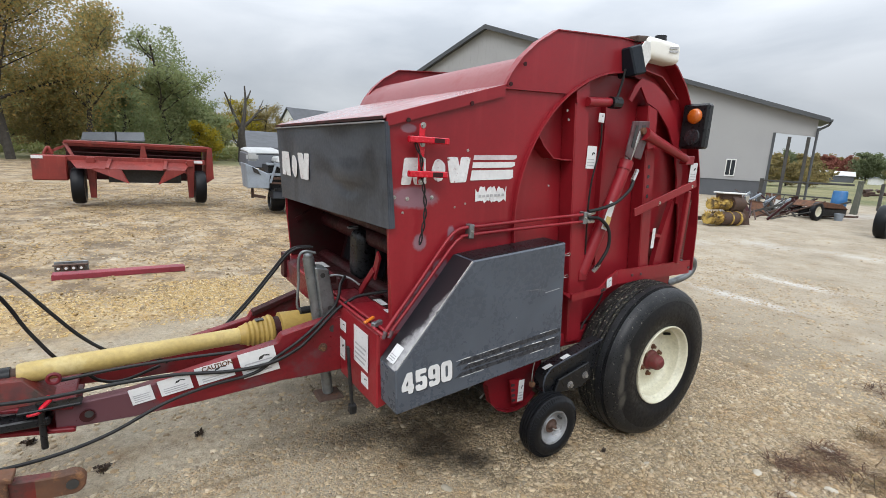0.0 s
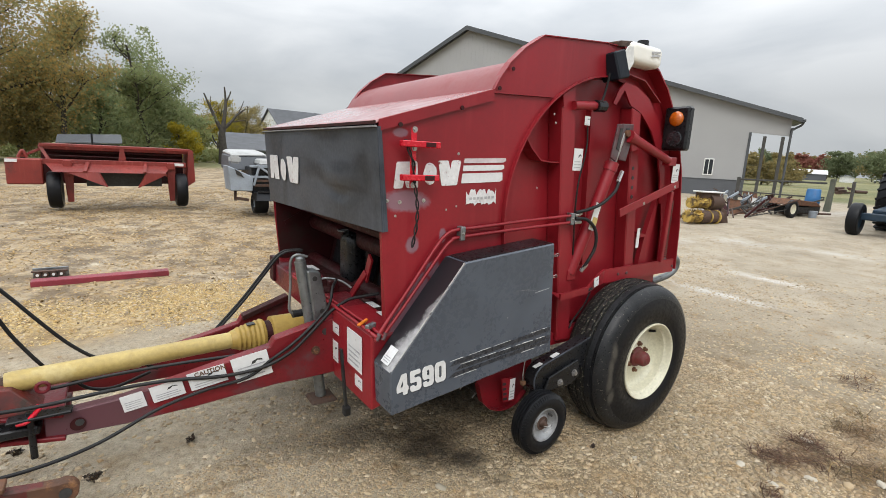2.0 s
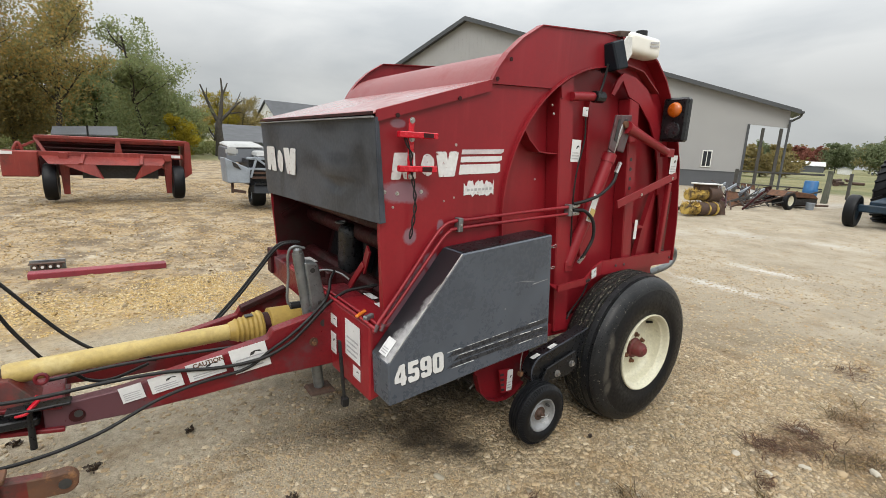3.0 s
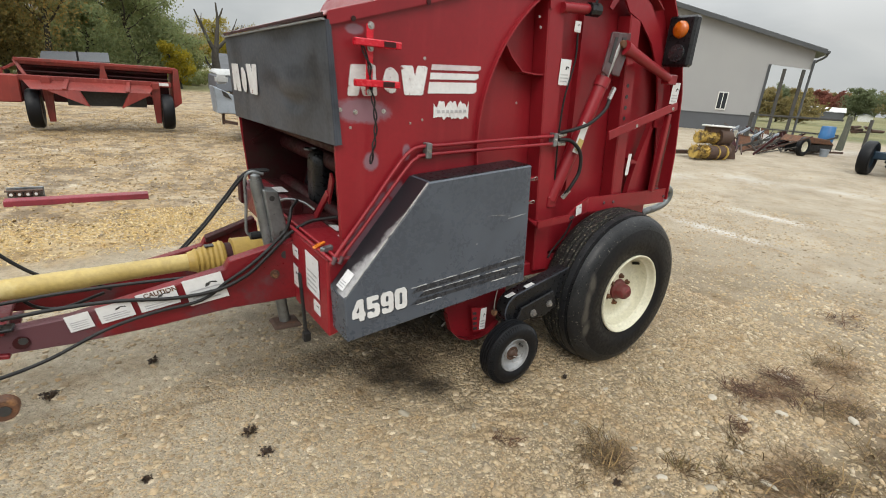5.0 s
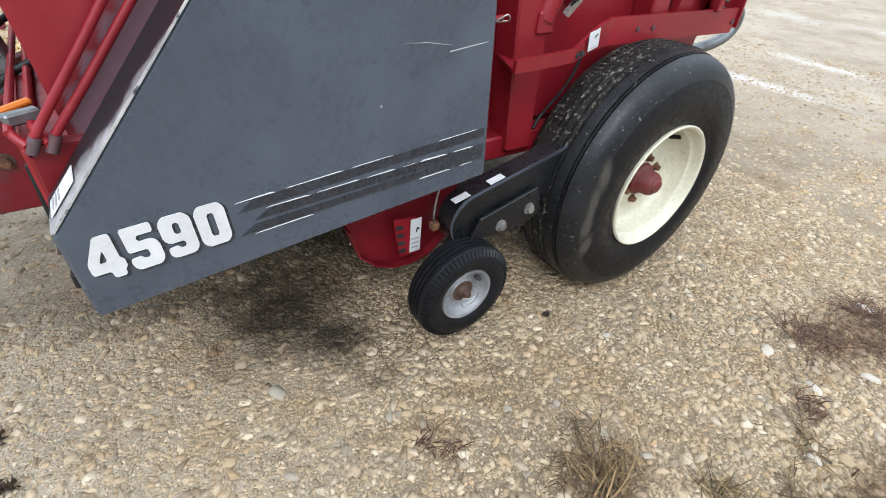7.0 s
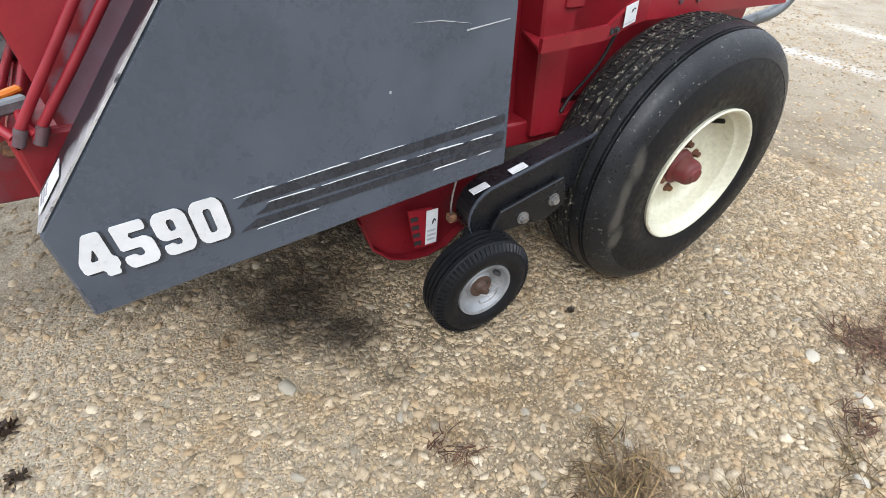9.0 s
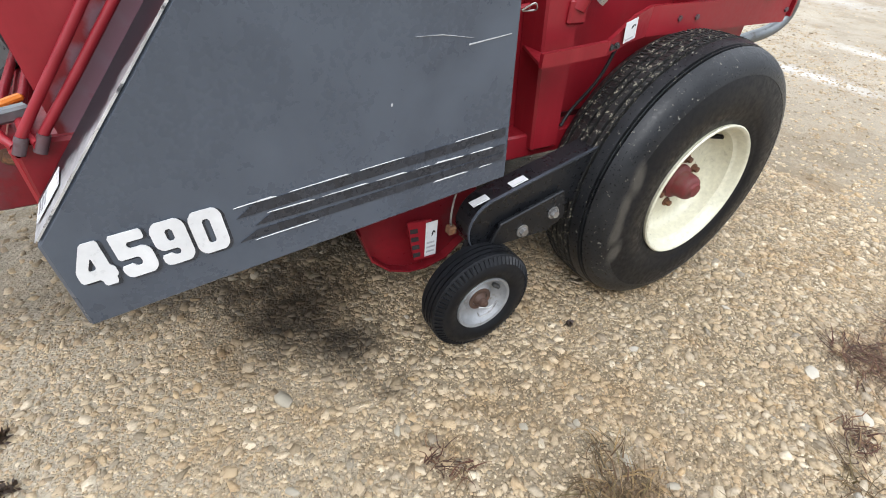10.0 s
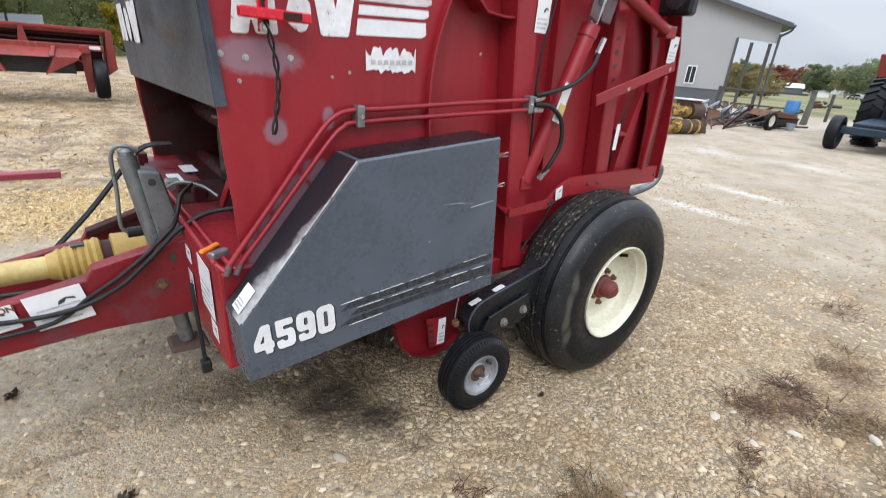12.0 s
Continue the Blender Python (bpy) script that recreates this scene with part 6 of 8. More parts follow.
        part("wheel_bolt", bolt((at[0] + 0.080 * math.cos(a), y_out + 0.094 * sgn, at[2] + 0.080 * math.sin(a)), 0.0105, -0.022 * sgn), RUST, rim)
    part("valve", tube([(at[0] + 0.115, y_out + 0.10 * sgn, at[2] + 0.135), (at[0] + 0.122, y_out + 0.065 * sgn, at[2] + 0.146)], 0.008, 10, smooth=False), HOSE, rim, "black rubber valve")


for nm, yo, sg in (("near", 1.955, 1), ("far", 2 * YM - 1.955, -1)):
    w_ob = new("wheel")
    w_ob.parent = baler
    OFFSET[w_ob] = OFFSET[baler]
    wheel_at(yo, sg, w_ob)
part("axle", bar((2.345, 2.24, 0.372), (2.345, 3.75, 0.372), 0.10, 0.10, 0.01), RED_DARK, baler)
both_sides("axle_mount", lambda: prism([(2.20, 0.30), (2.50, 0.30), (2.60, 0.56), (2.0, 0.56)], 2.30, 2.34), RED_DARK)
both_sides("sill_beam", lambda: block(1.40, 2.80, 2.235, 2.31, 0.47, 0.545, 0.006), RED)
part("brake_hose", tube([(2.06, 2.19, 0.82), (2.02, 2.20, 0.70), (1.97, 2.23, 0.60), (1.93, 2.22, 0.56)], 0.005, 10), HOSE, baler, "black hose behind the tyre", smooth=True)
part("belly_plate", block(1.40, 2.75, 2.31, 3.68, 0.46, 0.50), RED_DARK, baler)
part("kicker_bar", tube([(2.86, 2.27, 0.86), (2.99, 2.28, 0.872), (3.065, 2.285, 0.845), (3.07, 2.29, 0.785), (3.01, 2.30, 0.74), (2.87, 2.33, 0.70)], 0.023, 14), GALV, baler, "grey bent kicker bar", smooth=True)
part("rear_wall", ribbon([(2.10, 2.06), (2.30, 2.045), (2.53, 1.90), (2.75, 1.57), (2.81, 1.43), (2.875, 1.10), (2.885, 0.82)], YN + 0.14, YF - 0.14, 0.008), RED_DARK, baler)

# pickup with its gauge wheel
guard = [(1.27, 0.50), (1.28, 0.38), (1.31, 0.285), (1.36, 0.235), (1.42, 0.21), (1.48, 0.205), (1.54, 0.22), (1.60, 0.27), (1.64, 0.36), (1.66, 0.52)]
# near plate in the darker worn red, for the shade it sits in
part("pickup_guard", prism(guard, 2.215, 2.228, 0.003), RED_WORN, baler, "curved red pickup end plate")
part("pickup_guard_lip", ribbon(guard[1:8], 2.19, 2.228, -0.005), RED_WORN, baler)
part("pickup_guard", mirror(prism(guard, 2.215, 2.228, 0.003)), RED, baler, "curved red pickup end plate")
part("pickup_drum", tube([(1.45, 2.23, 0.36), (1.45, 3.76, 0.36)], 0.135, 24, smooth=False), BLACK, baler, "dark pickup drum", smooth=True)
for k in range(14):
    yk = 2.30 + k * 0.106
    for a in (40, 130, 220, 310):
        ca, sa = math.cos(radians(a)), math.sin(radians(a))
        if sa < 0:
            part("tine", tube([(1.45 + 0.12 * ca, yk, 0.36 + 0.12 * sa), (1.45 + 0.165 * ca, yk, 0.36 + 0.165 * sa)], 0.004, 6, smooth=False), BARE, baler)
holder = part("notched_bracket", prism([(1.40, 0.395), (1.475, 0.385), (1.49, 0.255), (1.425, 0.262)], 2.17, 2.178), RED, baler, "red notched bracket")
for k in range(4):
    part("notch", prism([(1.408 + k * 0.004, 0.372 - k * 0.028), (1.43 + k * 0.004, 0.370 - k * 0.028), (1.431 + k * 0.004, 0.357 - k * 0.028), (1.409 + k * 0.004, 0.359 - k * 0.028)], 2.167, 2.1705), INK, holder)
pictogram(holder, (1.455, 2.169, 0.268), (1, 0, 0), (-0.14, 0, 1), 0.036, 0.115, 3)
slot = arc(1.62, 0.385, 0.085, 110, 290, 12) + [(1.93, 0.405), (1.97, 0.56)]
arm = part("gauge_arm", prism(slot, 2.075, 2.15, 0.004), BLACK, baler, "black gauge wheel arm")
part("arm_edge", ribbon(arc(1.62, 0.385, 0.087, 290, 110, 12) + [(1.97, 0.563)], 2.072, 2.080, 0.002), GREY_HOOD, arm)
part("arm_plate", prism([(1.59, 0.33), (1.62, 0.40), (1.83, 0.455), (1.86, 0.36), (1.80, 0.325)], 2.055, 2.068, 0.003), BLACK, arm)
for bx, bz in ((1.70, 0.357), (1.805, 0.388)):
    part("arm_bolt", bolt((bx, 2.056, bz), 0.013, -0.016), BARE, arm)
for k in range(5):
    part("arm_hole", disc((1.815 + 0.016 * math.cos(k * 1.26), 2.0545, 0.425 + 0.016 * math.sin(k * 1.26)), 0.004, -0.002, steps=8), INK, arm)
for o in ((1.545, 2.085, 0.4545), (1.665, 2.085, 0.4845)):
    pictogram(arm, o, (1, 0, 0.25), (0, 1, 0), 0.052, 0.024, 1, False)
part("spring_wire", tube([(1.52, 2.14, 0.36), (1.515, 2.14, 0.40), (1.53, 2.15, 0.46), (1.56, 2.16, 0.52)], 0.003, 6), BARE, baler)
part("wire_knot", block(1.505, 1.53, 2.125, 2.15, 0.35, 0.375, 0.004), RUST, baler)
GX, GZ, GY = 1.556, 0.188, 1.985
gauge = new("gauge_wheel")
gauge.parent = baler
OFFSET[gauge] = OFFSET[baler]
gprof = [(0.016, 0.092), (0.006, 0.105), (0.002, 0.130), (0.008, 0.152), (0.020, 0.166)]
for k in range(4):
    gprof += [(0.024 + k * 0.0155, 0.173), (0.035 + k * 0.0155, 0.173), (0.036 + k * 0.0155, 0.167), (0.0388 + k * 0.0155, 0.167)]
gprof += [(0.094, 0.166), (0.104, 0.150), (0.108, 0.125), (0.096, 0.092)]
gprof = [(t, r * 0.925) for t, r in gprof]
gt = part("tyre", lathe(gprof, (GX, GY, GZ), "y", 64), RUBBER, gauge, "small black gauge wheel tyre", smooth=True)
for k in range(64):
    a = 2 * math.pi * k / 64
    ca, sa = math.cos(a), math.sin(a)
    part("tread_lug", bar((GX + 0.137 * ca, GY + 0.0075, GZ + 0.137 * sa), (GX + 0.155 * ca, GY + 0.020, GZ + 0.155 * sa), 0.008, 0.005), RUBBER, gt)
grim = part("rim", lathe([(0.016, 0.088), (0.009, 0.085), (0.012, 0.078), (0.030, 0.072), (0.040, 0.060), (0.042, 0.045), (0.034, 0.036), (0.034, 0.002), (0.06, 0.002), (0.06, 0.09)], (GX, GY, GZ), "y", 40), RIM_SILVER, gauge, "dull silver rim", smooth=True)
part("axle_nut", lathe([(0.034, 0.001), (0.034, 0.022), (0.028, 0.020), (0.022, 0.013), (0.006, 0.011), (0.003, 0.001)], (GX, GY, GZ), "y", 20), RUST_DARK, gauge, "rusty axle end", smooth=True)
part("hub_ring", lathe([(0.040, 0.022), (0.0315, 0.023), (0.0315, 0.035), (0.040, 0.037)], (GX, GY, GZ), "y", 28), RUST_DARK, gauge, "dark ring round the hub", smooth=True)
part("cotter_pin", tube([(GX - 0.03, GY - 0.004, GZ + 0.012), (GX, GY - 0.010, GZ + 0.004), (GX + 0.03, GY - 0.006, GZ + 0.014), (GX + 0.01, GY - 0.010, GZ - 0.012), (GX - 0.02, GY - 0.006, GZ - 0.026), (GX - 0.032, GY - 0.004, GZ - 0.008)], 0.0018, 6), BARE, gauge, smooth=True)
part("rim_slot", bar((GX + 0.035, GY + 0.028, GZ + 0.045), (GX + 0.055, GY + 0.024, GZ + 0.030), 0.016, 0.012, 0.003), INK, grim)
part("axle_stub", tube([(GX, GY + 0.05, GZ), (GX, 2.14, GZ)], 0.018, 12, smooth=False), RUST, gauge)
part("wheel_fork", hull8([(1.50, 2.10, 0.16), (1.60, 2.10, 0.16), (1.60, 2.125, 0.16), (1.50, 2.125, 0.16), (1.58, 2.10, 0.40), (1.68, 2.10, 0.40), (1.68, 2.125, 0.40), (1.58, 2.125, 0.40)], 0.004), BLACK, gauge)


# ---- tractor linkage in front of the baler ----
link = thing("lift_arm", (-0.6, 2.48, 0), "orange-red tractor lift arm with a worn eye", "tractor arm")
OFFSET[link] = Vector((-0.6, 2.48, 0))
part("arm", hull8([(-1.10, 2.46, 0.30), (-0.40, 2.47, 0.213), (-0.40, 2.51, 0.213), (-1.10, 2.51, 0.30), (-1.10, 2.46, 0.40), (-0.40, 2.47, 0.293), (-0.40, 2.51, 0.293), (-1.10, 2.51, 0.40)], 0.006), ORANGE_RED, link)
part("eye", prism(arc(-0.350, 0.250, 0.042, -110, 110, 14) + [(-0.45, 0.297), (-0.45, 0.216)], 2.468, 2.512, 0.004), RUST, link, "worn brown eye end")
part("eye_hole", disc((-0.347, 2.467, 0.250), 0.019, -0.003, steps=16), INK, link)
part("arm_band", block(-0.55, -0.515, 2.455, 2.52, 0.222, 0.325, 0.004), RUST, link)
part("top_plate", bar((-1.0, 2.49, 0.395), (-0.50, 2.49, 0.322), 0.07, 0.02, 0.004), RUST, link)
part("shackle", tube([(-0.60, 2.49, 0.35), (-0.585, 2.475, 0.40), (-0.57, 2.49, 0.35)], 0.008, 8), GALV, link, smooth=True)
tow = thing("tractor_drawbar", (-0.9, 2.80, 0), "dark steel tractor drawbar under the hitch", "drawbar")
OFFSET[tow] = Vector((-0.9, 2.80, 0))
part("bar", bar((-2.2, 2.90, 0.350), (-0.435, 2.82, 0.350), 0.08, 0.036, 0.006), BLACK, tow)
part("coupler", tube([(-0.64, 2.90, 0.60), (-0.63, 2.91, 0.74)], 0.03, 12, smooth=False), BLACK, tow)
part("coupler_stand", bar((-0.66, 2.92, 0.38), (-0.66, 2.92, 1.05), 0.05, 0.05, 0.006, up=(1, 0, 0)), ORANGE_RED, tow)
part("coupler", tube([(-0.62, 2.90, 0.86), (-0.60, 2.91, 1.06)], 0.035, 12, smooth=False), BLACK, tow)


# ---- mower-conditioner ----
def small_tyre(name, at, r, w, parent, rim_mat, axis="y", label="black rubber tyre"):
    o = w / 2
    t = part(name, lathe([(-o * 0.7, r * 0.55), (-o, r * 0.72), (-o * 0.92, r * 0.92), (-o * 0.6, r), (o * 0.6, r), (o * 0.92, r * 0.92), (o, r * 0.72), (o * 0.7, r * 0.55)], at, axis, 40), RUBBER, parent, label, smooth=True)
    part("rim", lathe([(-o * 0.75, r * 0.58), (-o * 0.4, r * 0.45), (-o * 0.2, 0.02), (o * 0.2, 0.02), (o * 0.4, r * 0.45), (o * 0.75, r * 0.58)], at, axis, 28), rim_mat, t, smooth=True)
    return t


mower = thing("mower_conditioner", (-0.3, 13.5, 0.06), "weathered orange-red mower-conditioner parked on the yard", "hay mower")
MB = RED_DARK
part("roof", prism([(-1.0, 1.16), (-1.0, 1.28), (1.62, 1.28), (1.62, 1.16)], -0.35, 0.45, 0.01), MOWER_RED, mower)
part("front_bar", bar((-1.02, -0.42, 1.25), (1.66, -0.42, 1.25), 0.05, 0.06, 0.008), MOWER_RED, mower)
part("inner_back", block(-1.05, 1.55, 0.1, 0.16, 0.45, 1.25), MB, mower, "dark inside of the mower")
for zz in (1.14, 1.04):
    part("reel_bar", tube([(-1.0, -0.30, zz), (1.5, -0.30, zz - 0.02)], 0.02, 8, smooth=False), MB, mower)
part("centre_post", hull8([(0.27, -0.45, 0.92), (0.43, -0.45, 0.92), (0.43, -0.40, 0.92), (0.27, -0.40, 0.92), (0.32, -0.45, 1.25), (0.38, -0.45, 1.25), (0.38, -0.40, 1.25), (0.32, -0.40, 1.25)]), MOWER_RED, mower)
part("main_beam", bar((-1.5, -0.5, 0.92), (1.55, -0.5, 0.92), 0.10, 0.11, 0.01), MOWER_RED, mower)
part("sloping_shield", hull8([(-0.80, -0.95, 0.74), (1.10, -0.95, 0.74), (1.10, -0.93, 0.74), (-0.80, -0.93, 0.74), (-0.95, -0.52, 0.90), (1.25, -0.52, 0.90), (1.25, -0.50, 0.90), (-0.95, -0.50, 0.90)]), MOWER_RED, mower, "pale worn red rear shield")
for sx, a in ((-0.30, 0), (0.72, 0)):
    part("shield_strap", bar((sx, -0.99, 0.76), (sx + 0.05, -0.53, 0.93), 0.07, 0.03, 0.004), MOWER_RED, mower)
part("swath_wing", hull8([(-0.55, -0.95, 0.72), (0.05, -1.05, 0.46), (0.07, -1.0, 0.46), (-0.53, -0.90, 0.72), (-0.55, -0.95, 0.75), (-0.08, -0.98, 0.75), (-0.06, -0.94, 0.75), (-0.53, -0.90, 0.75)]), MOWER_RED, mower)
part("swath_wing", hull8([(0.60, -1.0, 0.44), (1.12, -0.95, 0.72), (1.10, -0.90, 0.72), (0.58, -0.95, 0.44), (0.75, -0.98, 0.75), (1.12, -0.95, 0.75), (1.10, -0.90, 0.75), (0.74, -0.93, 0.75)]), MOWER_RED, mower)
part("dark_mouth", block(-0.30, 1.05, -0.55, -0.50, 0.44, 0.74), INK, mower)
part("end_box", block(-1.54, -0.98, -0.62, -0.35, 0.47, 0.97, 0.02), MOWER_RED, mower, "red end drive box")
part("end_plate", prism([(1.56, 0.42), (1.62, 1.28), (1.72, 1.25), (1.74, 0.55)], -0.45, 0.45, 0.006), MOWER_RED, mower)
part("end_frame", bar((-1.02, -0.35, 1.24), (-0.88, -0.45, 0.95), 0.06, 0.06, 0.006, up=(0, 1, 0)), MOWER_RED, mower)
for px in (-0.58, 1.24):
    s = -1 if px < 0 else 1
    part("wheel_leg", hull8([(px - 0.05, -0.62, 0.12), (px + 0.05, -0.62, 0.12), (px + 0.05, -0.54, 0.12), (px - 0.05, -0.54, 0.12), (px - 0.09, -0.62, 0.92), (px + 0.09, -0.62, 0.92), (px + 0.09, -0.52, 0.92), (px - 0.09, -0.52, 0.92)], 0.008), MOWER_RED, mower)
    part("leg_brace", bar((px, -0.60, 0.62), (px - s * 0.3, -0.60, 0.82), 0.04, 0.05, 0.004, up=(0, 1, 0)), MOWER_RED, mower)
    part("leg_head", block(px - 0.07, px + 0.07, -0.68, -0.60, 0.82, 0.96, 0.008), MOWER_RED, mower)
    small_tyre("tyre", (px + s * 0.19 - (0.05 if s < 0 else 0), -0.50, 0.36), 0.37, 0.24, mower, MOWER_RED, "x")
for px in (-1.44, 1.40):
    part("reflector", block(px - 0.09, px + 0.09, -0.635, -0.622, 0.90, 0.96), WHITE, mower, "white reflector")
part("hose_loop", tube([(-1.36, -0.4, 0.98), (-1.28, -0.4, 1.12), (-1.22, -0.4, 0.98)], 0.03, 8), MOWER_RED, mower, smooth=True)
part("linkage", bar((-1.32, -0.3, 1.0), (-0.98, -0.3, 1.18), 0.04, 0.05, 0.004), MOWER_RED, mower)

# ---- pale grey farm machine behind the baler ----
gm = thing("windrower", (2.48, 11.6, 0.05), "pale grey farm machine with a white roof panel", "farm machine")
part("side_tank", hull8([(-0.62, -0.35, 0.50), (-0.20, -0.45, 0.50), (-0.20, 0.2, 0.50), (-0.62, 0.2, 0.50), (-0.66, -0.35, 1.02), (-0.18, -0.45, 0.80), (-0.18, 0.2, 0.80), (-0.66, 0.2, 1.02)], 0.015), PALE, gm)
part("cab_panel", hull8([(-0.52, 0.2, 0.9), (1.2, 0.2, 0.9), (1.2, 1.2, 0.9), (-0.52, 1.2, 0.9), (-0.50, 0.3, 1.21), (1.2, 0.3, 1.22), (1.2, 1.2, 1.26), (-0.50, 1.2, 1.24)], 0.02), BARN_BASE, gm, "dark grey cab base")
part("roof_panel", hull8([(-0.50, 0.25, 1.20), (0.30, 0.25, 1.22), (0.30, 1.3, 1.28), (-0.50, 1.3, 1.26), (-0.44, 0.35, 1.30), (0.26, 0.35, 1.30), (0.26, 1.2, 1.36), (-0.44, 1.2, 1.34)], 0.04), MACHINE_WHITE, gm, "white roof panel")
part("engine_cover", hull8([(0.0, -0.25, 1.04), (1.2, -0.25, 1.06), (1.2, 0.3, 1.06), (0.0, 0.3, 1.04), (0.03, -0.18, 1.17), (1.2, -0.18, 1.19), (1.2, 0.3, 1.19), (0.03, 0.3, 1.17)], 0.03), MACHINE_WHITE, gm, "pale rounded cover")
part("work_lamp", bev(block(-0.60, -0.36, -0.22, -0.08, 1.06, 1.23), 0.04, 2), MACHINE_WHITE, gm, "white rounded work light")
part("frame_rail", bar((-0.25, -0.42, 1.02), (1.0, -0.42, 1.02), 0.05, 0.05, 0.006), PALE, gm)
part("frame_rail", bar((-0.22, -0.42, 0.80), (1.0, -0.42, 0.80), 0.05, 0.05, 0.006), PALE, gm)
part("diagonal", bar((-0.10, -0.45, 1.05), (0.28, -0.45, 0.78), 0.04, 0.06, 0.004, up=(0, 1, 0)), PALE, gm)
part("diagonal", bar((-0.05, -0.45, 1.05), (-0.18, -0.45, 0.62), 0.04, 0.05, 0.004, up=(0, 1, 0)), PALE, gm)
part("dark_core", block(-0.2, 1.1, -0.36, 0.6, 0.45, 1.0), BLACK, gm, "dark machinery inside the frame")
for zz in (0.72, 0.62):
    part("slat", bar((-0.16, -0.44, zz), (1.0, -0.44, zz), 0.03, 0.05, 0.004), RUST_DARK, gm)
part("step_plate", hull8([(-0.22, -0.85, 0.33), (1.0, -0.85, 0.30), (1.0, -0.4, 0.30), (-0.22, -0.4, 0.33), (-0.16, -0.62, 0.48), (1.0, -0.62, 0.48), (1.0, -0.4, 0.48), (-0.16, -0.4, 0.48)], 0.01), RUBBER, gm, "black front plate")
part("step_edge", bar((-0.14, -0.64, 0.50), (1.0, -0.64, 0.50), 0.03, 0.04), BLACK, gm)
small_tyre("tyre", (0.02, -0.1, 0.22), 0.24, 0.30, gm, PALE, "x")
part("hitch", bar((-0.50, -0.25, 0.34), (-0.25, -0.3, 0.30), 0.06, 0.06), RUST_DARK, gm)
part("stand_leg", bar((-0.50, -0.2, 0.28), (-0.50, -0.2, 0.52), 0.05, 0.05, 0.004, up=(1, 0, 0)), RUST_DARK, gm)
part("tank_slot", hull8([(-0.50, -0.40, 0.84), (-0.36, -0.43, 0.78), (-0.36, -0.40, 0.78), (-0.50, -0.37, 0.84), (-0.53, -0.40, 0.95), (-0.44, -0.43, 0.90), (-0.44, -0.40, 0.90), (-0.53, -0.37, 0.95)]), INK, gm)

# ---- beam on the ground ----
beam_ob = thing("steel_beam", (-0.30, 6.55, 0.0), "faded red steel channel lying on the chips", "beam")
part("channel", join(bar((-0.58, -0.02, 0.030), (0.61, 0.02, 0.026), 0.010, 0.055, 0.002), bar((-0.58, 0.05, 0.056), (0.61, 0.08, 0.050), 0.13, 0.010, 0.002), bar((-0.58, 0.11, 0.030), (0.61, 0.14, 0.026), 0.010, 0.055, 0.002)), PINK_RED, beam_ob)
chain = thing("roller_pile", (-0.80, 6.85, 0.0), "small dark row of rollers behind the beam", "rollers")
for k in range(4):
    part("roller", tube([(-0.05 + k * 0.065, -0.05, 0.062), (-0.05 + k * 0.065, 0.08, 0.062)], 0.028, 12, smooth=False), RUST_DARK, chain, smooth=True)
    part("roller_end", disc((-0.05 + k * 0.065, -0.051, 0.062), 0.014, -0.006, steps=12), ROOF_WHITE, chain)
part("plate", block(-0.10, 0.20, 0.08, 0.10, 0.0, 0.11, 0.004), GALV, chain)
part("side_bar", bar((-0.10, -0.02, 0.094), (0.20, -0.02, 0.094), 0.05, 0.012, 0.002), RUST_DARK, chain)

# ---- barn ----
BR, BU = Vector((30.9, 12.0, 0)), Vector((-0.488, 0.872, 0))
BN = Vector((0.872, 0.488, 0))
barn = thing("barn", (30.9, 12.0, 0), "large grey steel pole barn with an open bay", "barn", turn=math.degrees(math.atan2(BU.y, BU.x)))
# local x runs along the gable wall, local y towards the yard (negative: into the barn)
DEEP = -26.0
wall = part("gable_wall", prism([(2.03, 0.95), (2.03, 3.68), (0.15, 3.50), (0.15, 4.44), (19.87, 10.25), (31.0, 4.2), (31.0, 0.95)], -0.12, 0.0), BARN_WALL, barn, "light grey ribbed steel wall")
for k in range(100):
    sx = 2.2 + k * 0.29
    if sx > 30.8:
        break
    zt = 4.44 + (sx - 0.15) * 0.2946 if sx < 19.87 else 10.25 - (sx - 19.87) * 0.5436
    z0 = 2.18 if 3.58 < sx < 4.28 else 1.0
    part("rib", block(sx - 0.02, sx + 0.02, 0.0, 0.008, z0, zt - 0.05), BARN_WALL, wall)
part("wainscot", block(2.03, 31.0, -0.12, 0.012, -0.05, 0.945), BARN_BASE, barn, "dark grey wainscot")
part("wainscot_trim", block(2.03, 31.0, 0.012, 0.035, 0.93, 0.97), BARN_ROOF, barn)
part("side_wall", block(1.98, 2.06, DEEP, -0.12, 0.0, 4.93), BARN_WALL, barn)
part("far_wall", prism([(2.03, 4.95), (19.87, 10.25), (31.0, 4.2), (31.0, 0.0), (2.03, 0.0)], DEEP, DEEP + 0.1), BARN_WALL, barn)
part("roof", prism([(2.0, 4.947), (2.0, 5.102), (19.87, 10.44), (31.6, 4.1), (31.6, 3.9), (19.87, 10.24)], DEEP - 0.4, 0.42), BARN_ROOF, barn, "charcoal steel roof")
part("bay_roof", prism([(-0.25, 4.28), (-0.25, 4.43), (1.998, 5.10), (1.998, 4.946)], -2.6, 0.42), BARN_ROOF, barn, "charcoal roof over the open bay")
part("rake_trim", prism([(-0.25, 4.23), (-0.25, 4.45), (19.87, 10.47), (19.87, 10.18)], 0.42, 0.47), BARN_ROOF, barn)
part("rake_trim", prism([(31.6, 3.85), (31.6, 4.14), (19.87, 10.47), (19.87, 10.18)], 0.42, 0.47), BARN_ROOF, barn)
part("gutter", block(-0.40, -0.25, -2.6, 0.42, 4.25, 4.39, 0.02), BARN_ROOF, barn)
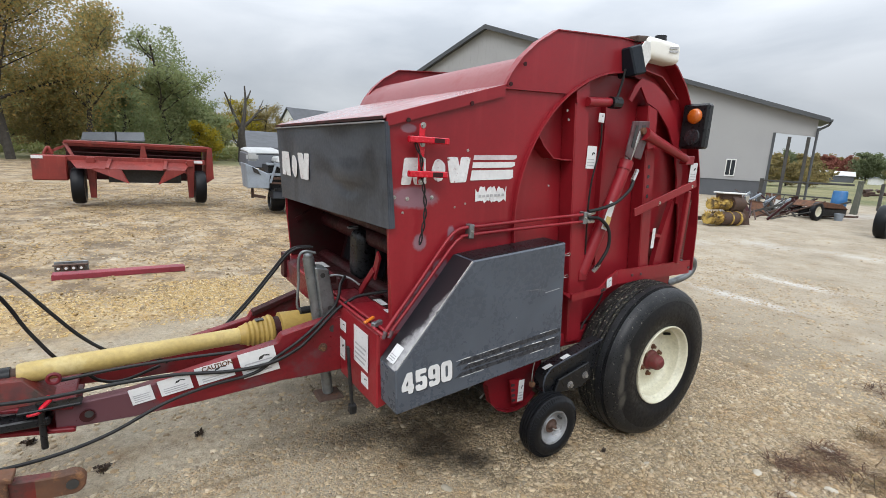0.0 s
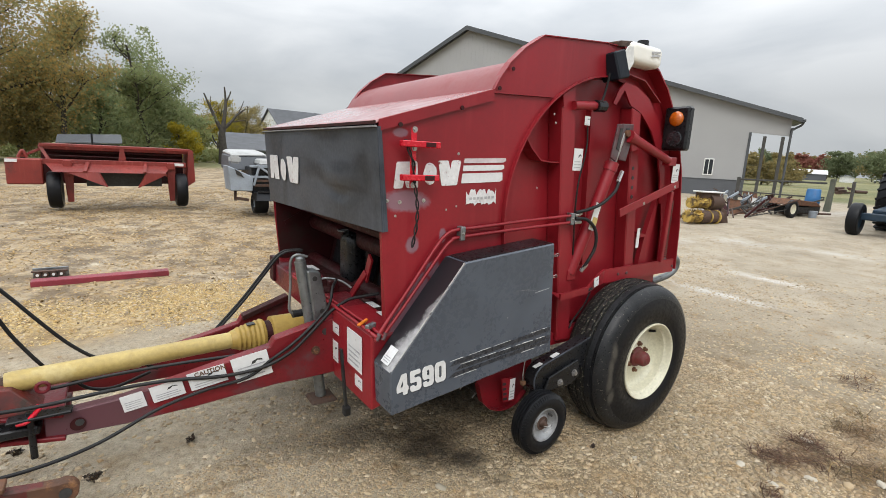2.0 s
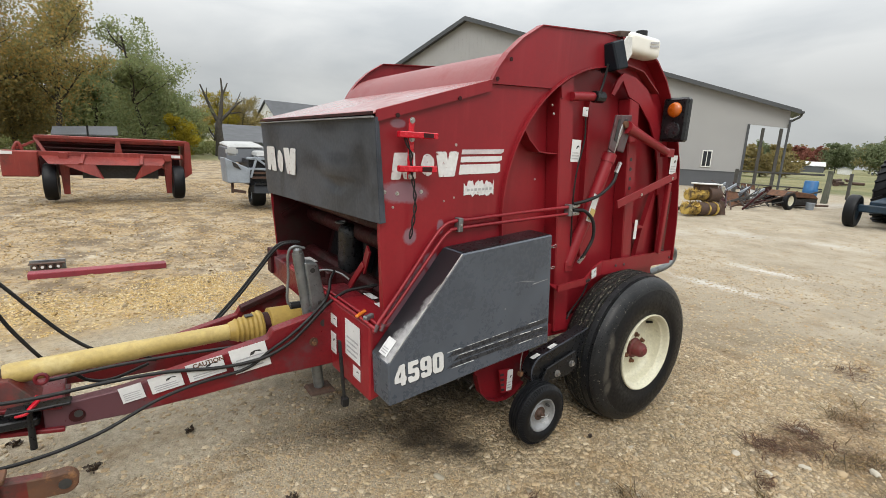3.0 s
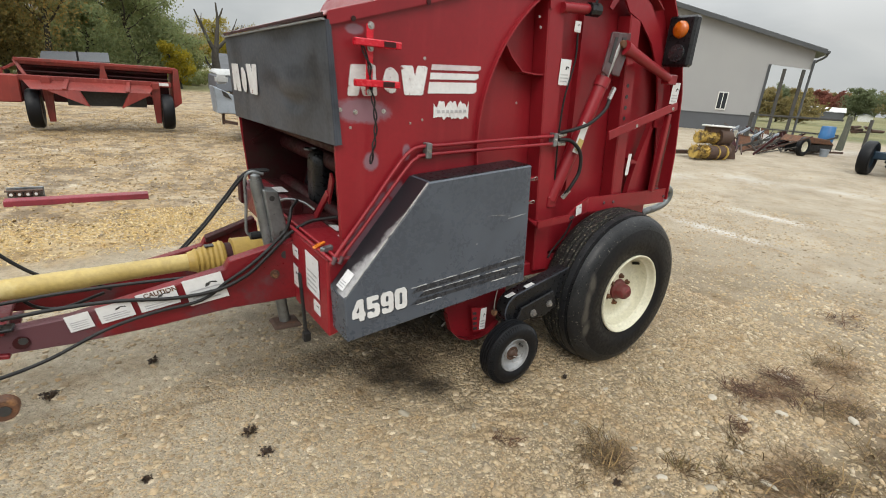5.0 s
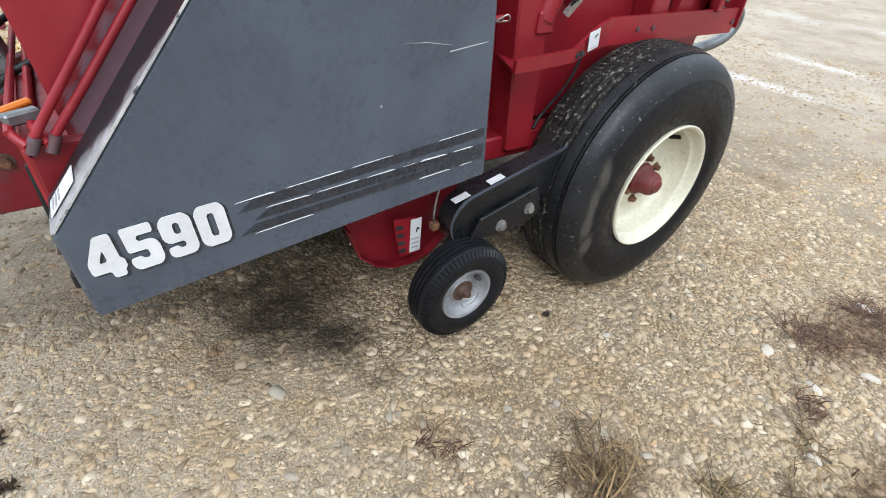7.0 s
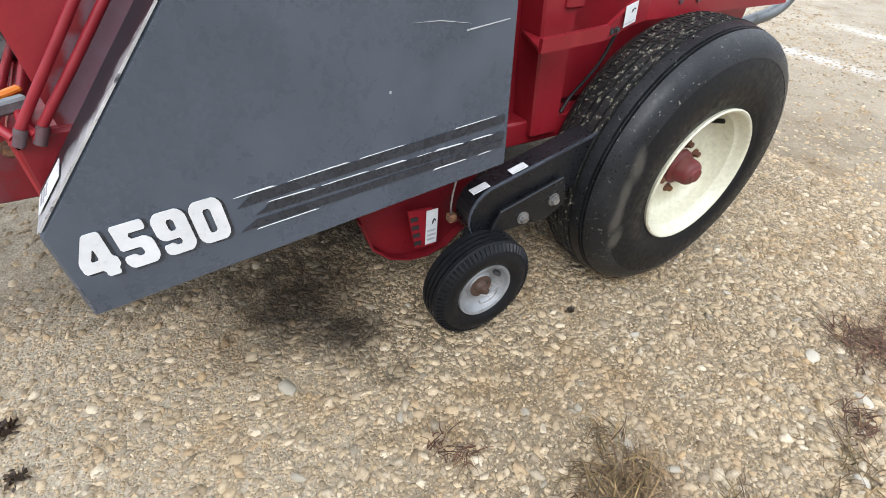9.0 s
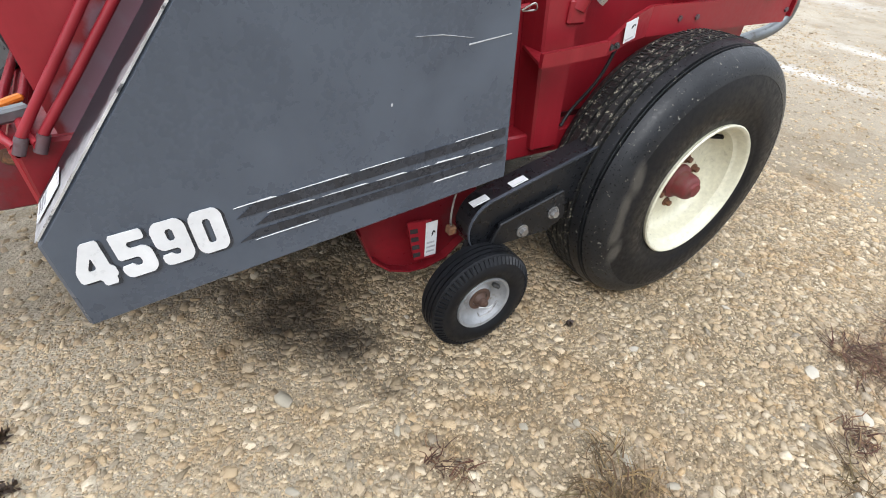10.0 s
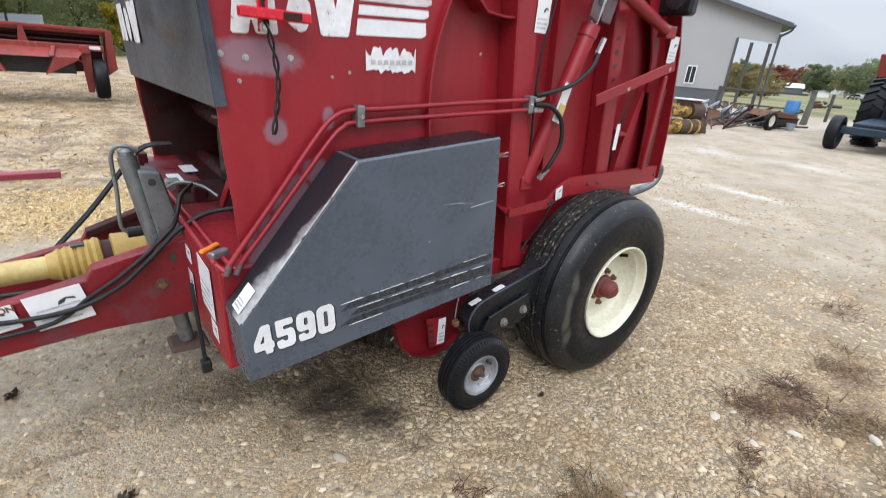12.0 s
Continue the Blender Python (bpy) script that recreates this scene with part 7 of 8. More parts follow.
part("downspout", tube([(-0.32, 0.3, 4.25), (-0.25, 0.2, 4.08), (0.05, 0.12, 3.86), (0.12, 0.1, 3.6), (0.12, 0.1, 0.1)], 0.06, 8), BARN_ROOF, barn, smooth=True)
for sx in (1.28, 0.42):
    for sy in (-0.10,):
        part("post", block(sx - 0.075, sx + 0.075, sy - 0.10, sy + 0.05, 0.0, 3.48), TIMBER, barn, "dark timber post")
part("corner_trim", block(1.95, 2.08, 0.0, 0.03, 0.0, 3.68), BARN_ROOF, barn)
win = part("window", block(3.60, 4.12, -0.02, 0.05, 1.16, 2.14, 0.01), ROOF_WHITE, barn, "white two-pane window")
part("pane", block(3.65, 3.84, 0.045, 0.056, 1.23, 2.08), GLASS, win)
part("pane", block(3.88, 4.07, 0.045, 0.056, 1.23, 2.08), GLASS, win)

# ---- scrap in front of the barn ----
roll = thing("rotary_brush", (13.6, 7.8, 0.0), "yellow and rusty rotary brush attachment", "brush attachment", turn=-14)


def bristles(x0, x1, y, z, r, seed):
    """A ragged roll of stiff bristles, as many thin spikes round a core."""
    rb = random.Random(seed)
    bm = tube([(x0, y, z), (x1, y, z)], r * 0.72, 14, smooth=False)
    for _ in range(420):
        a, x = rb.uniform(0, 2 * math.pi), rb.uniform(x0, x1)
        c, s_ = math.cos(a), math.sin(a)
        t, w = r * rb.uniform(0.85, 1.12), rb.uniform(0.008, 0.02)
        p = [bm.verts.new((x - w, y + r * 0.6 * c, z + r * 0.6 * s_)), bm.verts.new((x + w, y + r * 0.6 * c - w * s_, z + r * 0.6 * s_ + w * c)), bm.verts.new((x + rb.uniform(-0.05, 0.05), y + t * c, z + t * s_))]
        bm.faces.new(p)
    return bm


part("brush", bristles(-0.62, 0.02, -0.45, 0.56, 0.20, 3), YELLOW_OLD, roll, "dirty yellow bristles")
part("brush", bristles(-0.85, -0.40, -0.62, 0.20, 0.22, 4), YELLOW_OLD, roll, "dirty yellow bristles")
part("drum", tube([(0.02, -0.45, 0.58), (0.50, -0.42, 0.58)], [0.22, 0.19], 20, smooth=False), RUST_DARK, roll, "rusty brown drum", smooth=True)
part("drum", tube([(-0.42, -0.60, 0.19), (0.40, -0.55, 0.19)], 0.185, 20, smooth=False), RUST_DARK, roll, "rusty brown drum", smooth=True)
for bx in (-0.10, 0.20):
    part("drum_band", tube([(bx, -0.585, 0.19), (bx + 0.05, -0.58, 0.19)], 0.20, 20, smooth=False), YELLOW_OLD, roll, smooth=True)
part("top_board", bar((-0.45, -0.5, 0.88), (0.52, -0.4, 0.86), 0.30, 0.04, 0.01), ROOF_WHITE, roll)
part("board_rest", block(-0.3, 0.4, -0.52, -0.3, 0.70, 0.86, 0.01), RUST_DARK, roll)
part("drum_end", lathe([(0, 0.01), (0, 0.17), (0.05, 0.15), (0.05, 0.01)], (0.50, -0.42, 0.58), "x", 20), CREAM, roll)
part("end_plate", hull8([(0.50, -0.5, 0.0), (0.95, -0.45, 0.0), (0.95, -0.38, 0.0), (0.50, -0.42, 0.0), (0.55, -0.5, 0.46), (0.82, -0.45, 0.36), (0.82, -0.38, 0.36), (0.55, -0.42, 0.46)], 0.01), RUST_DARK, roll)
part("frame", bar((-0.8, 0.0, 0.12), (0.9, 0.0, 0.14), 0.14, 0.10), RUST_DARK, roll)
rg = random.Random(31)
scrap_mats = (RUST_DARK, TIMBER, RED_DARK, TIMBER, BLACK, RUST_DARK)
for k in range(52):
    a = Vector((16.0 + rg.uniform(0, 5.8), 8.1 + rg.uniform(-0.5, 0.9), rg.uniform(0.05, 0.5)))
    ang = rg.uniform(-1.5, 1.5)
    ln = rg.uniform(0.5, 1.7)
    b = a + Vector((math.cos(ang) * ln, math.sin(ang) * ln, rg.uniform(0.0, 0.35)))
    a.z = 0.03
    st = thing("scrap_bar", (a.x, a.y, 0), "rusty scrap bar leaning in the heap", "scrap metal", "scrap heap by the barn")
    OFFSET[st] = Vector((a.x, a.y, 0))
    part("bar", bar(a, b, rg.uniform(0.02, 0.06), rg.uniform(0.02, 0.07), 0.003), scrap_mats[k % 6], st)
for k, (sx, sy, sz) in enumerate(((18.3, 8.9, 0.75), (19.2, 8.8, 0.65), (19.7, 8.5, 0.6), (17.5, 8.9, 0.8))):
    st = thing("sawhorse", (sx, sy, 0), "white and grey metal sawhorse in the scrap heap", "sawhorse", "scrap heap by the barn")
    part("leg", bar((-0.25, 0, 0), (-0.15, 0.05, sz), 0.04, 0.04, up=(0, 1, 0)), BARN_BASE, st)
    part("leg", bar((0.25, 0, 0), (0.15, 0.05, sz), 0.04, 0.04, up=(0, 1, 0)), BARN_BASE, st)
    part("cross", bar((-0.35, 0, sz * 0.65), (0.4, 0.0, sz * 0.95), 0.05, 0.09, 0.01), PALE, st)
for k in range(16):
    sx, sy = 16.6 + rg.uniform(0, 5.2), 8.7 + rg.uniform(-0.3, 0.7)
    w, h = rg.uniform(0.25, 0.7), rg.uniform(0.25, 0.75)
    nm, mat = (("white", ROOF_WHITE), ("dark red", RED_DARK), ("black", BLACK), ("rusty", RUST), ("white", ROOF_WHITE))[k % 5]
    st = thing("sheet_metal_scrap", (sx, sy, 0), nm + " bent sheet metal leaning in the scrap heap", "scrap metal", "scrap heap by the barn", turn=rg.uniform(-60, 60))
    lean = rg.uniform(0.1, 0.4)
    part("sheet", join(hull8([(-w / 2, 0, 0), (w / 2, 0, 0), (w / 2, 0.012, 0), (-w / 2, 0.012, 0), (-w / 2, lean, h), (w / 2 * 0.8, lean, h * 0.9), (w / 2 * 0.8, lean + 0.012, h * 0.9), (-w / 2, lean + 0.012, h)]), bar((-w / 2, lean, h), (w / 2 * 0.8, lean, h * 0.9), 0.03, 0.03)), mat, st)
cart = thing("old_cart", (19.5, 7.55, 0.0), "rusty flat cart with a white-rimmed wheel", "cart", turn=-8)
part("bed", hull8([(-0.35, -0.3, 0.42), (1.6, -0.3, 0.34), (1.6, 0.5, 0.34), (-0.35, 0.5, 0.42), (-0.1, -0.3, 0.62), (1.2, -0.3, 0.52), (1.2, 0.5, 0.52), (-0.1, 0.5, 0.62)], 0.02), RUST, cart)
small_tyre("tyre", (-0.55, -0.42, 0.30), 0.31, 0.16, cart, CREAM)
part("skirt", block(0.0, 1.6, -0.25, 0.45, 0.12, 0.36, 0.02), BLACK, cart)
part("bucket", lathe([(0, 0.01), (0, 0.11), (0.24, 0.14), (0.24, 0.01)], (0.55, -0.55, 0.0), "z", 18), PALE, cart)
drum = thing("plastic_drum", (24.3, 8.42, 0.0), "blue plastic drum behind the fence", "drum")
part("body", lathe([(0, 0.01), (0, 0.23), (0.03, 0.26), (0.30, 0.26), (0.32, 0.27), (0.56, 0.27), (0.58, 0.26), (0.86, 0.25), (0.90, 0.22), (0.90, 0.01)], (0, 0, 0), "z", 28), BLUE_DRUM, drum, smooth=True)
fence = thing("yard_fence", (24.8, 8.0, 0.0), "dark pipe fence with mossy timber posts", "fence")
OFFSET[fence] = Vector((24.8, 8.0, 0))
part("rail", bar((24.2, 11.4, 1.12), (24.75, 8.15, 1.16), 0.07, 0.08, 0.01), TIMBER, fence)
part("rail", bar((24.2, 11.4, 0.55), (24.75, 8.15, 0.55), 0.05, 0.06, 0.01), TIMBER, fence)
part("post", block(24.68, 24.85, 7.88, 8.05, 0, 1.35, 0.02), FENCE_GREEN, fence)
part("post", hull8([(24.3, 7.8, 0), (24.5, 7.8, 0), (24.5, 8.0, 0), (24.3, 8.0, 0), (24.6, 7.9, 1.2), (24.75, 7.9, 1.2), (24.75, 8.0, 1.2), (24.6, 8.0, 1.2)], 0.01), FENCE_GREEN, fence)
part("post", block(24.14, 24.26, 11.34, 11.48, 0, 1.22, 0.02), TIMBER, fence)
for k in range(5):
    fp = thing("fence_post", (29 + k * 6.5, 8.4 - k * 0.9, 0), "thin pasture fence post", "fence post", "pasture fence")
    part("post", block(-0.06, 0.06, -0.06, 0.06, 0, 1.25, 0.01), TIMBER, fp)
log = thing("log_pile", (49.5, 14.5, 0.0), "low heap of dark weathered logs", "logs")
rl = random.Random(17)
for k in range(9):
    a = Vector((rl.uniform(0.0, 1.2), rl.uniform(-0.6, 0.7), 0.12 + 0.18 * (k % 3)))
    w = rl.uniform(-0.5, 0.5)
    ln = rl.uniform(0.8, 1.7)
    rr = rl.uniform(0.09, 0.16)
    part("log", tube([a, a + Vector((math.cos(w) * ln, math.sin(w) * ln, rl.uniform(-0.05, 0.08)))], [rr, rr * 0.85], 10, smooth=False), RUST_DARK, log, smooth=True)

# ---- blue tractor ----
tr = thing("farm_tractor", (15.8, 4.68, 0.0), "dusty blue farm tractor parked on the drive", "tractor", turn=2)
tr.scale = (1.17, 1.17, 1.17)
def lug_tyre(at, r, w, parent):
    o = w / 2
    t = part("tyre", lathe([(-o * 0.7, r * 0.55), (-o, r * 0.75), (-o * 0.95, r * 0.90), (-o * 0.8, r * 0.95), (o * 0.8, r * 0.95), (o * 0.95, r * 0.90), (o, r * 0.75), (o * 0.7, r * 0.55)], at, "y", 48), RUBBER, parent, "black lugged rear tyre", smooth=True)
    for k in range(22):
        for s in (-1, 1):
            a = 2 * math.pi * (k + (0.5 if s > 0 else 0)) / 22
            b = a + 0.16
            part("lug", bar((at[0] + r * 0.975 * math.cos(a), at[1], at[2] + r * 0.975 * math.sin(a)), (at[0] + r * 0.965 * math.cos(b), at[1] + s * o * 0.95, at[2] + r * 0.965 * math.sin(b)), 0.05, 0.06, up=(math.cos(a), 0, math.sin(a))), RUBBER, t)
    part("rim", lathe([(-o * 0.7, r * 0.57), (-o * 0.3, r * 0.5), (-o * 0.1, 0.03), (o * 0.1, 0.03), (o * 0.3, r * 0.5), (o * 0.7, r * 0.57)], at, "y", 32), BLUE, t, smooth=True)
small_tyre("tyre", (0.0, -0.02, 0.35), 0.36, 0.22, tr, BLUE, "y", "narrow black front tyre")
small_tyre("tyre", (0.05, -2.3, 0.35), 0.36, 0.22, tr, BLUE, "y", "narrow black front tyre")
lug_tyre((2.1, -0.22, 0.78), 0.78, 0.46, tr)
lug_tyre((2.1, -2.2, 0.78), 0.78, 0.46, tr)
part("front_axle", bar((0.03, -0.1, 0.42), (0.06, -2.2, 0.42), 0.14, 0.16, 0.02), BLUE, tr)
part("chassis", block(0.1, 2.4, -1.43, -0.93, 0.45, 0.95, 0.03), BLUE, tr)
part("bonnet", hull8([(-0.45, -1.50, 0.78), (1.5, -1.50, 0.85), (1.5, -0.88, 0.85), (-0.45, -0.88, 0.78), (-0.40, -1.44, 1.34), (1.5, -1.44, 1.48), (1.5, -0.94, 1.48), (-0.40, -0.94, 1.34)], 0.05), BLUE, tr, "blue bonnet")
part("grille", block(-0.49, -0.44, -1.43, -0.95, 0.82, 1.26, 0.02), BLACK, tr)
part("side_rail", bar((0.1, -0.55, 0.50), (1.5, -0.6, 0.60), 0.60, 0.16, 0.02), BLUE, tr, "blue loader side rail")
part("fender", prism(arc(2.1, 0.78, 0.92, 20, 150, 10) + arc(2.1, 0.78, 0.86, 150, 20, 10), -0.95, -0.40), BLUE, tr)
part("seat", block(1.75, 2.15, -1.4, -1.0, 1.2, 1.55, 0.06), BLACK, tr)
part("steering_column", bar((1.45, -1.2, 1.3), (1.6, -1.2, 1.75), 0.06, 0.06), BLACK, tr)
wagon = thing("farm_wagon", (20.3, 5.55, 0.0), "bright red farm wagon behind the tractor", "wagon", turn=2)
wagon.scale = (1.2, 1.2, 1.2)
part("box", hull8([(0, -2.0, 1.25), (3.0, -2.0, 1.25), (3.0, -0.3, 1.25), (0, -0.3, 1.25), (-0.15, -2.15, 2.1), (3.1, -2.15, 2.1), (3.1, -0.2, 2.1), (-0.15, -0.2, 2.1)], 0.02), MOWER_RED, wagon)
part("chassis", block(0, 3.0, -1.5, -0.9, 0.6, 1.25), RUST, wagon)
for wx in (0.4, 2.4):
    for wy in (-2.0, -0.35):
        small_tyre("tyre", (wx, wy, 0.42), 0.42, 0.22, wagon, PALE)

# ---- distant houses ----
def far_place(bearing, dist):
    return dist * math.cos(radians(bearing)), 0.5 + dist * math.sin(radians(bearing)), 0


def house(name, base, w, d, h, roof_h, turn, wall_mat, roof_mat, label, cat="house"):
    e = thing(name, base, label, cat, turn=turn)
    part("wall", block(-w / 2, w / 2, -d / 2, d / 2, 0, h), wall_mat, e)
    part("roof", prism([(-w / 2 - 0.3, h - 0.1), (0, h + roof_h), (w / 2 + 0.3, h - 0.1), (0, h + roof_h - 0.15)], -d / 2 - 0.3, d / 2 + 0.3), roof_mat, e)
    part("gable", prism([(-w / 2, h), (0, h + roof_h - 0.15), (w / 2, h)], -d / 2, d / 2), wall_mat, e)
    for k in (-0.25, 0.25):
        wn_ = part("window", block(k * w - 0.5, k * w + 0.5, -d / 2 - 0.06, -d / 2, h * 0.35, h * 0.8), ROOF_WHITE, e)
        part("pane", block(k * w - 0.42, k * w + 0.42, -d / 2 - 0.09, -d / 2 - 0.06, h * 0.38, h * 0.77), GLASS, wn_)
    return e
shed_a = thing("low_shed", (-1.0, 31.0, 0.0), "low shed with a grey metal roof behind the mower", "shed")
part("wall", block(-1.25, 1.25, 0.05, 1.1, 0, 1.22), TIMBER, shed_a)
part("roof", hull8([(-1.36, -0.1, 1.18), (1.36, -0.1, 1.28), (1.36, 1.3, 1.72), (-1.36, 1.3, 1.56), (-1.36, -0.1, 1.23), (1.36, -0.1, 1.33), (1.36, 1.3, 1.77), (-1.36, 1.3, 1.61)]), BARN_BASE, shed_a, "grey metal roof")
part("chimney_pipe", tube([(0.1, -0.2, 0.9), (0.1, -0.2, 1.72)], 0.045, 8, smooth=False), BLACK, shed_a)
shed_b = thing("low_shed", (11.6, 46.5, 0.0), "low shed with a dark grey shingle roof", "shed")
part("wall", block(-3.0, 6.0, 0.0, 5.0, 0, 1.3), PALE, shed_b)
part("roof", hull8([(-4.0, -0.6, 1.1), (6.4, -0.6, 1.1), (6.4, 5.0, 2.6), (-3.2, 5.0, 2.6), (-4.0, -0.6, 1.2), (6.4, -0.6, 1.2), (6.4, 5.0, 2.75), (-3.2, 5.0, 2.75)]), SHINGLE, shed_b, "grey shingle roof")
house("farm_house", (25.5, 82.0, 0.0), 8.0, 9.0, 4.6, 3.0, -82, ROOF_WHITE, SHINGLE, "white house with a dark shingle roof")
house("far_house", far_place(15.7, 165), 3.0, 3.4, 1.3, 0.7, 105, ROOF_WHITE, PALE, "small white house beyond the pasture")
house("far_shed", far_place(19.0, 182), 8.0, 11.0, 1.9, 1.2, 20, BARN_BASE, ROOF_WHITE, "long white shed beyond the pasture", "shed")
far_car = thing("parked_car", (184.0, 44.0, 0.0), "small white car far across the pasture", "car", turn=60)
part("body", block(-2.0, 2.0, -0.85, 0.85, 0.35, 0.95, 0.15), ROOF_WHITE, far_car)
part("cabin", hull8([(-1.2, -0.8, 0.95), (1.3, -0.8, 0.95), (1.3, 0.8, 0.95), (-1.2, 0.8, 0.95), (-0.7, -0.65, 1.45), (0.9, -0.65, 1.45), (0.9, 0.65, 1.45), (-0.7, 0.65, 1.45)], 0.05), GLASS, far_car)
for wx in (-1.3, 1.3):
    for wy in (-0.8, 0.8):
        small_tyre("wheel", (wx, wy, 0.32), 0.32, 0.2, far_car, PALE)


# ---- trees ----
def leaf_stuff(name, centres, size, material, parent, seed, label=""):
    """Many small bent leaves round the given points, in one mesh."""
    rng = np.random.default_rng(seed)
    k = len(centres)
    a = rng.normal(0, 1, (k, 3))
    a /= np.linalg.norm(a, axis=1)[:, None]
    b = np.cross(a, rng.normal(0, 1, (k, 3)))
    b /= np.linalg.norm(b, axis=1)[:, None]
    s = (size * rng.uniform(0.55, 1.3, k))[:, None]
    v = np.stack([centres - a * s, centres + b * s * 0.55, centres + a * s, centres - b * s * 0.55], 1)
    f = np.arange(k * 4, dtype=np.int32)
    me = bpy.data.meshes.new(name)
    me.vertices.add(k * 4)
    me.vertices.foreach_set("co", v.reshape(-1))
    me.loops.add(k * 4)
    me.loops.foreach_set("vertex_index", f)
    me.polygons.add(k)
    me.polygons.foreach_set("loop_start", np.arange(0, k * 4, 4, dtype=np.int32))
    me.update(calc_edges=True)
    me.materials.append(material)
    ob = new(name, me)
    ob.parent = parent
    return tagged(ob, label)


def tree(base, height, spread_r, n_leaf, leaf, material, seed, label, trunk_r=0.2, low=0.15, levels=3, bare=0.0, name="tree", lean=0.0, full=0.0, cone=0.0):
    e = thing(name, base, label, "tree")
    rg = random.Random(seed)
    limbs, tips = [], []

    def grow(p, d, ln, r, lev):
        steps = 4
        pts = [p.copy()]
        for _ in range(steps):
            d = (d + Vector((rg.uniform(-0.22, 0.22), rg.uniform(-0.22, 0.22), rg.uniform(-0.05, 0.16)))).normalized()
            p = p + d * (ln / steps)
            pts.append(p.copy())
        limbs.append((pts, r, r * 0.45))
        if lev >= 2:
            tips.extend(pts[1:])
        if lev < levels:
            k = rg.randint(4, 6) if lev else 9
            for j in range(k):
                t = rg.uniform(low if lev == 0 else 0.25, 1.0)
                i = min(int(t * steps), steps - 1)
                q = pts[i].lerp(pts[i + 1], t * steps - i)
                az = rg.uniform(0, 2 * math.pi)
                out = Vector((math.cos(az), math.sin(az), rg.uniform(0.05, 0.75)))
                taper = (1.15 - 0.75 * t) if lev == 0 else 0.6
                grow(q, (out + d * 0.3).normalized(), (spread_r * taper if lev == 0 else ln * rg.uniform(0.45, 0.7)), r * 0.42, lev + 1)

    grow(Vector((0, 0, 0)), Vector((lean, 0, 1)), height * 0.86, trunk_r, 0)
    bm = join(*[tube(pts, [a, b], 7 if a > 0.05 else 4, smooth=False) for pts, a, b in limbs])
    part("trunk", bm, BARK, e, "dark bare trunk and limbs", smooth=True)
    if n_leaf:
        rng = np.random.default_rng(seed)
        tp = np.array([tuple(t) for t in tips])
        c = tp[rng.integers(0, len(tp), n_leaf)] + rng.normal(0, 1, (n_leaf, 3)) * np.array([0.055, 0.055, 0.04]) * height * 0.55
        if full:
            k2 = int(n_leaf * full)
            q = rng.normal(0, 1, (k2, 3))
            q /= np.linalg.norm(q, axis=1)[:, None]
            q *= (rng.uniform(0.25, 1.0, k2) ** 0.5)[:, None]
            lump = np.array([0.72 + 0.5 * noise.noise((a * 2.1 + seed, b * 2.1, g * 2.1)) for a, b, g in q])[:, None]
            q = q * lump * np.array([spread_r * 1.05, spread_r * 1.05, height * 0.5]) + np.array([0, 0, height * 0.50])
            if cone:
                up = rng.random(k2) ** 1.25
                tier = 0.75 + 0.25 * np.sin(up * 40.0 + 3.0 * np.sin(np.arctan2(q[:, 1], q[:, 0]) * 2.0))
                out = spread_r * cone * (1.06 - up) ** 0.8 * tier * np.sqrt(rng.uniform(0.15, 1.0, k2)) * (0.8 + 0.45 * lump[:, 0])
                way = rng.uniform(0, 2 * np.pi, k2)
                q = np.stack([out * np.cos(way), out * np.sin(way), height * (0.08 + 0.92 * up)], 1)
            c = np.concatenate([c, q])
        c = c[(c[:, 2] > height * low * 0.55)]
        if bare:
            keep = rng.random(len(c)) > bare * np.clip((c[:, 2] / height - 0.45) * 2.2, 0, 1)
            c = c[keep]
        leaf_stuff("crown", c, leaf, material, e, seed, "crown of many small leaves")
    return e


L_BROWN = by_island("brown_orange_leaves", ((0.36, 0.31, 0.135), (0.52, 0.36, 0.12), (0.29, 0.30, 0.135), (0.56, 0.36, 0.12), (0.36, 0.35, 0.16), (0.25, 0.27, 0.125), (0.44, 0.32, 0.12)), 0.8, bump=0, trans=0.6)
L_GREEN = by_island("soft_green_leaves", ((0.24, 0.305, 0.150), (0.32, 0.375, 0.185), (0.27, 0.30, 0.140), (0.38, 0.40, 0.20)), 0.8, bump=0, trans=0.6)
L_DARK = by_island("dark_green_leaves", ((0.25, 0.285, 0.115), (0.32, 0.35, 0.145), (0.36, 0.33, 0.145)), 0.8, bump=0, trans=0.6)
L_YELLOW = by_island("yellow_leaves", ((0.345, 0.276, 0.023), (0.437, 0.345, 0.034), (0.230, 0.218, 0.023)), 0.8, bump=0, trans=0.55)
# distance haze is mixed into the next three leaf colours, paler and greyer
L_RED = by_island("hazy_autumn_red_leaves", ((0.30, 0.115, 0.085), (0.36, 0.145, 0.11), (0.25, 0.11, 0.08)), 0.8, bump=0, trans=0.55)
L_FAR = by_island("hazy_green_leaves", ((0.17, 0.21, 0.11), (0.22, 0.26, 0.135), (0.20, 0.22, 0.125)), 0.8, bump=0, trans=0.5)
L_FADE = by_island("faded_hazy_leaves", ((0.300, 0.247, 0.120), (0.390, 0.300, 0.127), (0.226, 0.217, 0.113), (0.450, 0.346, 0.120)), 0.8, bump=0, trans=0.55)
tree((-5.6, 34.0, 0), 14.5, 4.8, 30000, 0.08, L_BROWN, 1, "tall brown and orange autumn tree", 0.22, 0.03, bare=0.35, full=0.22)
tree((-2.7, 36.0, 0), 9.6, 3.4, 17000, 0.08, L_BROWN, 2, "brown and orange autumn tree", 0.16, 0.03, bare=0.4, full=0.3)
tree((-10.5, 36.0, 0), 12.0, 4.6, 15000, 0.11, L_BROWN, 3, "tall brown autumn tree", 0.25, 0.05, bare=0.5, full=0.15)
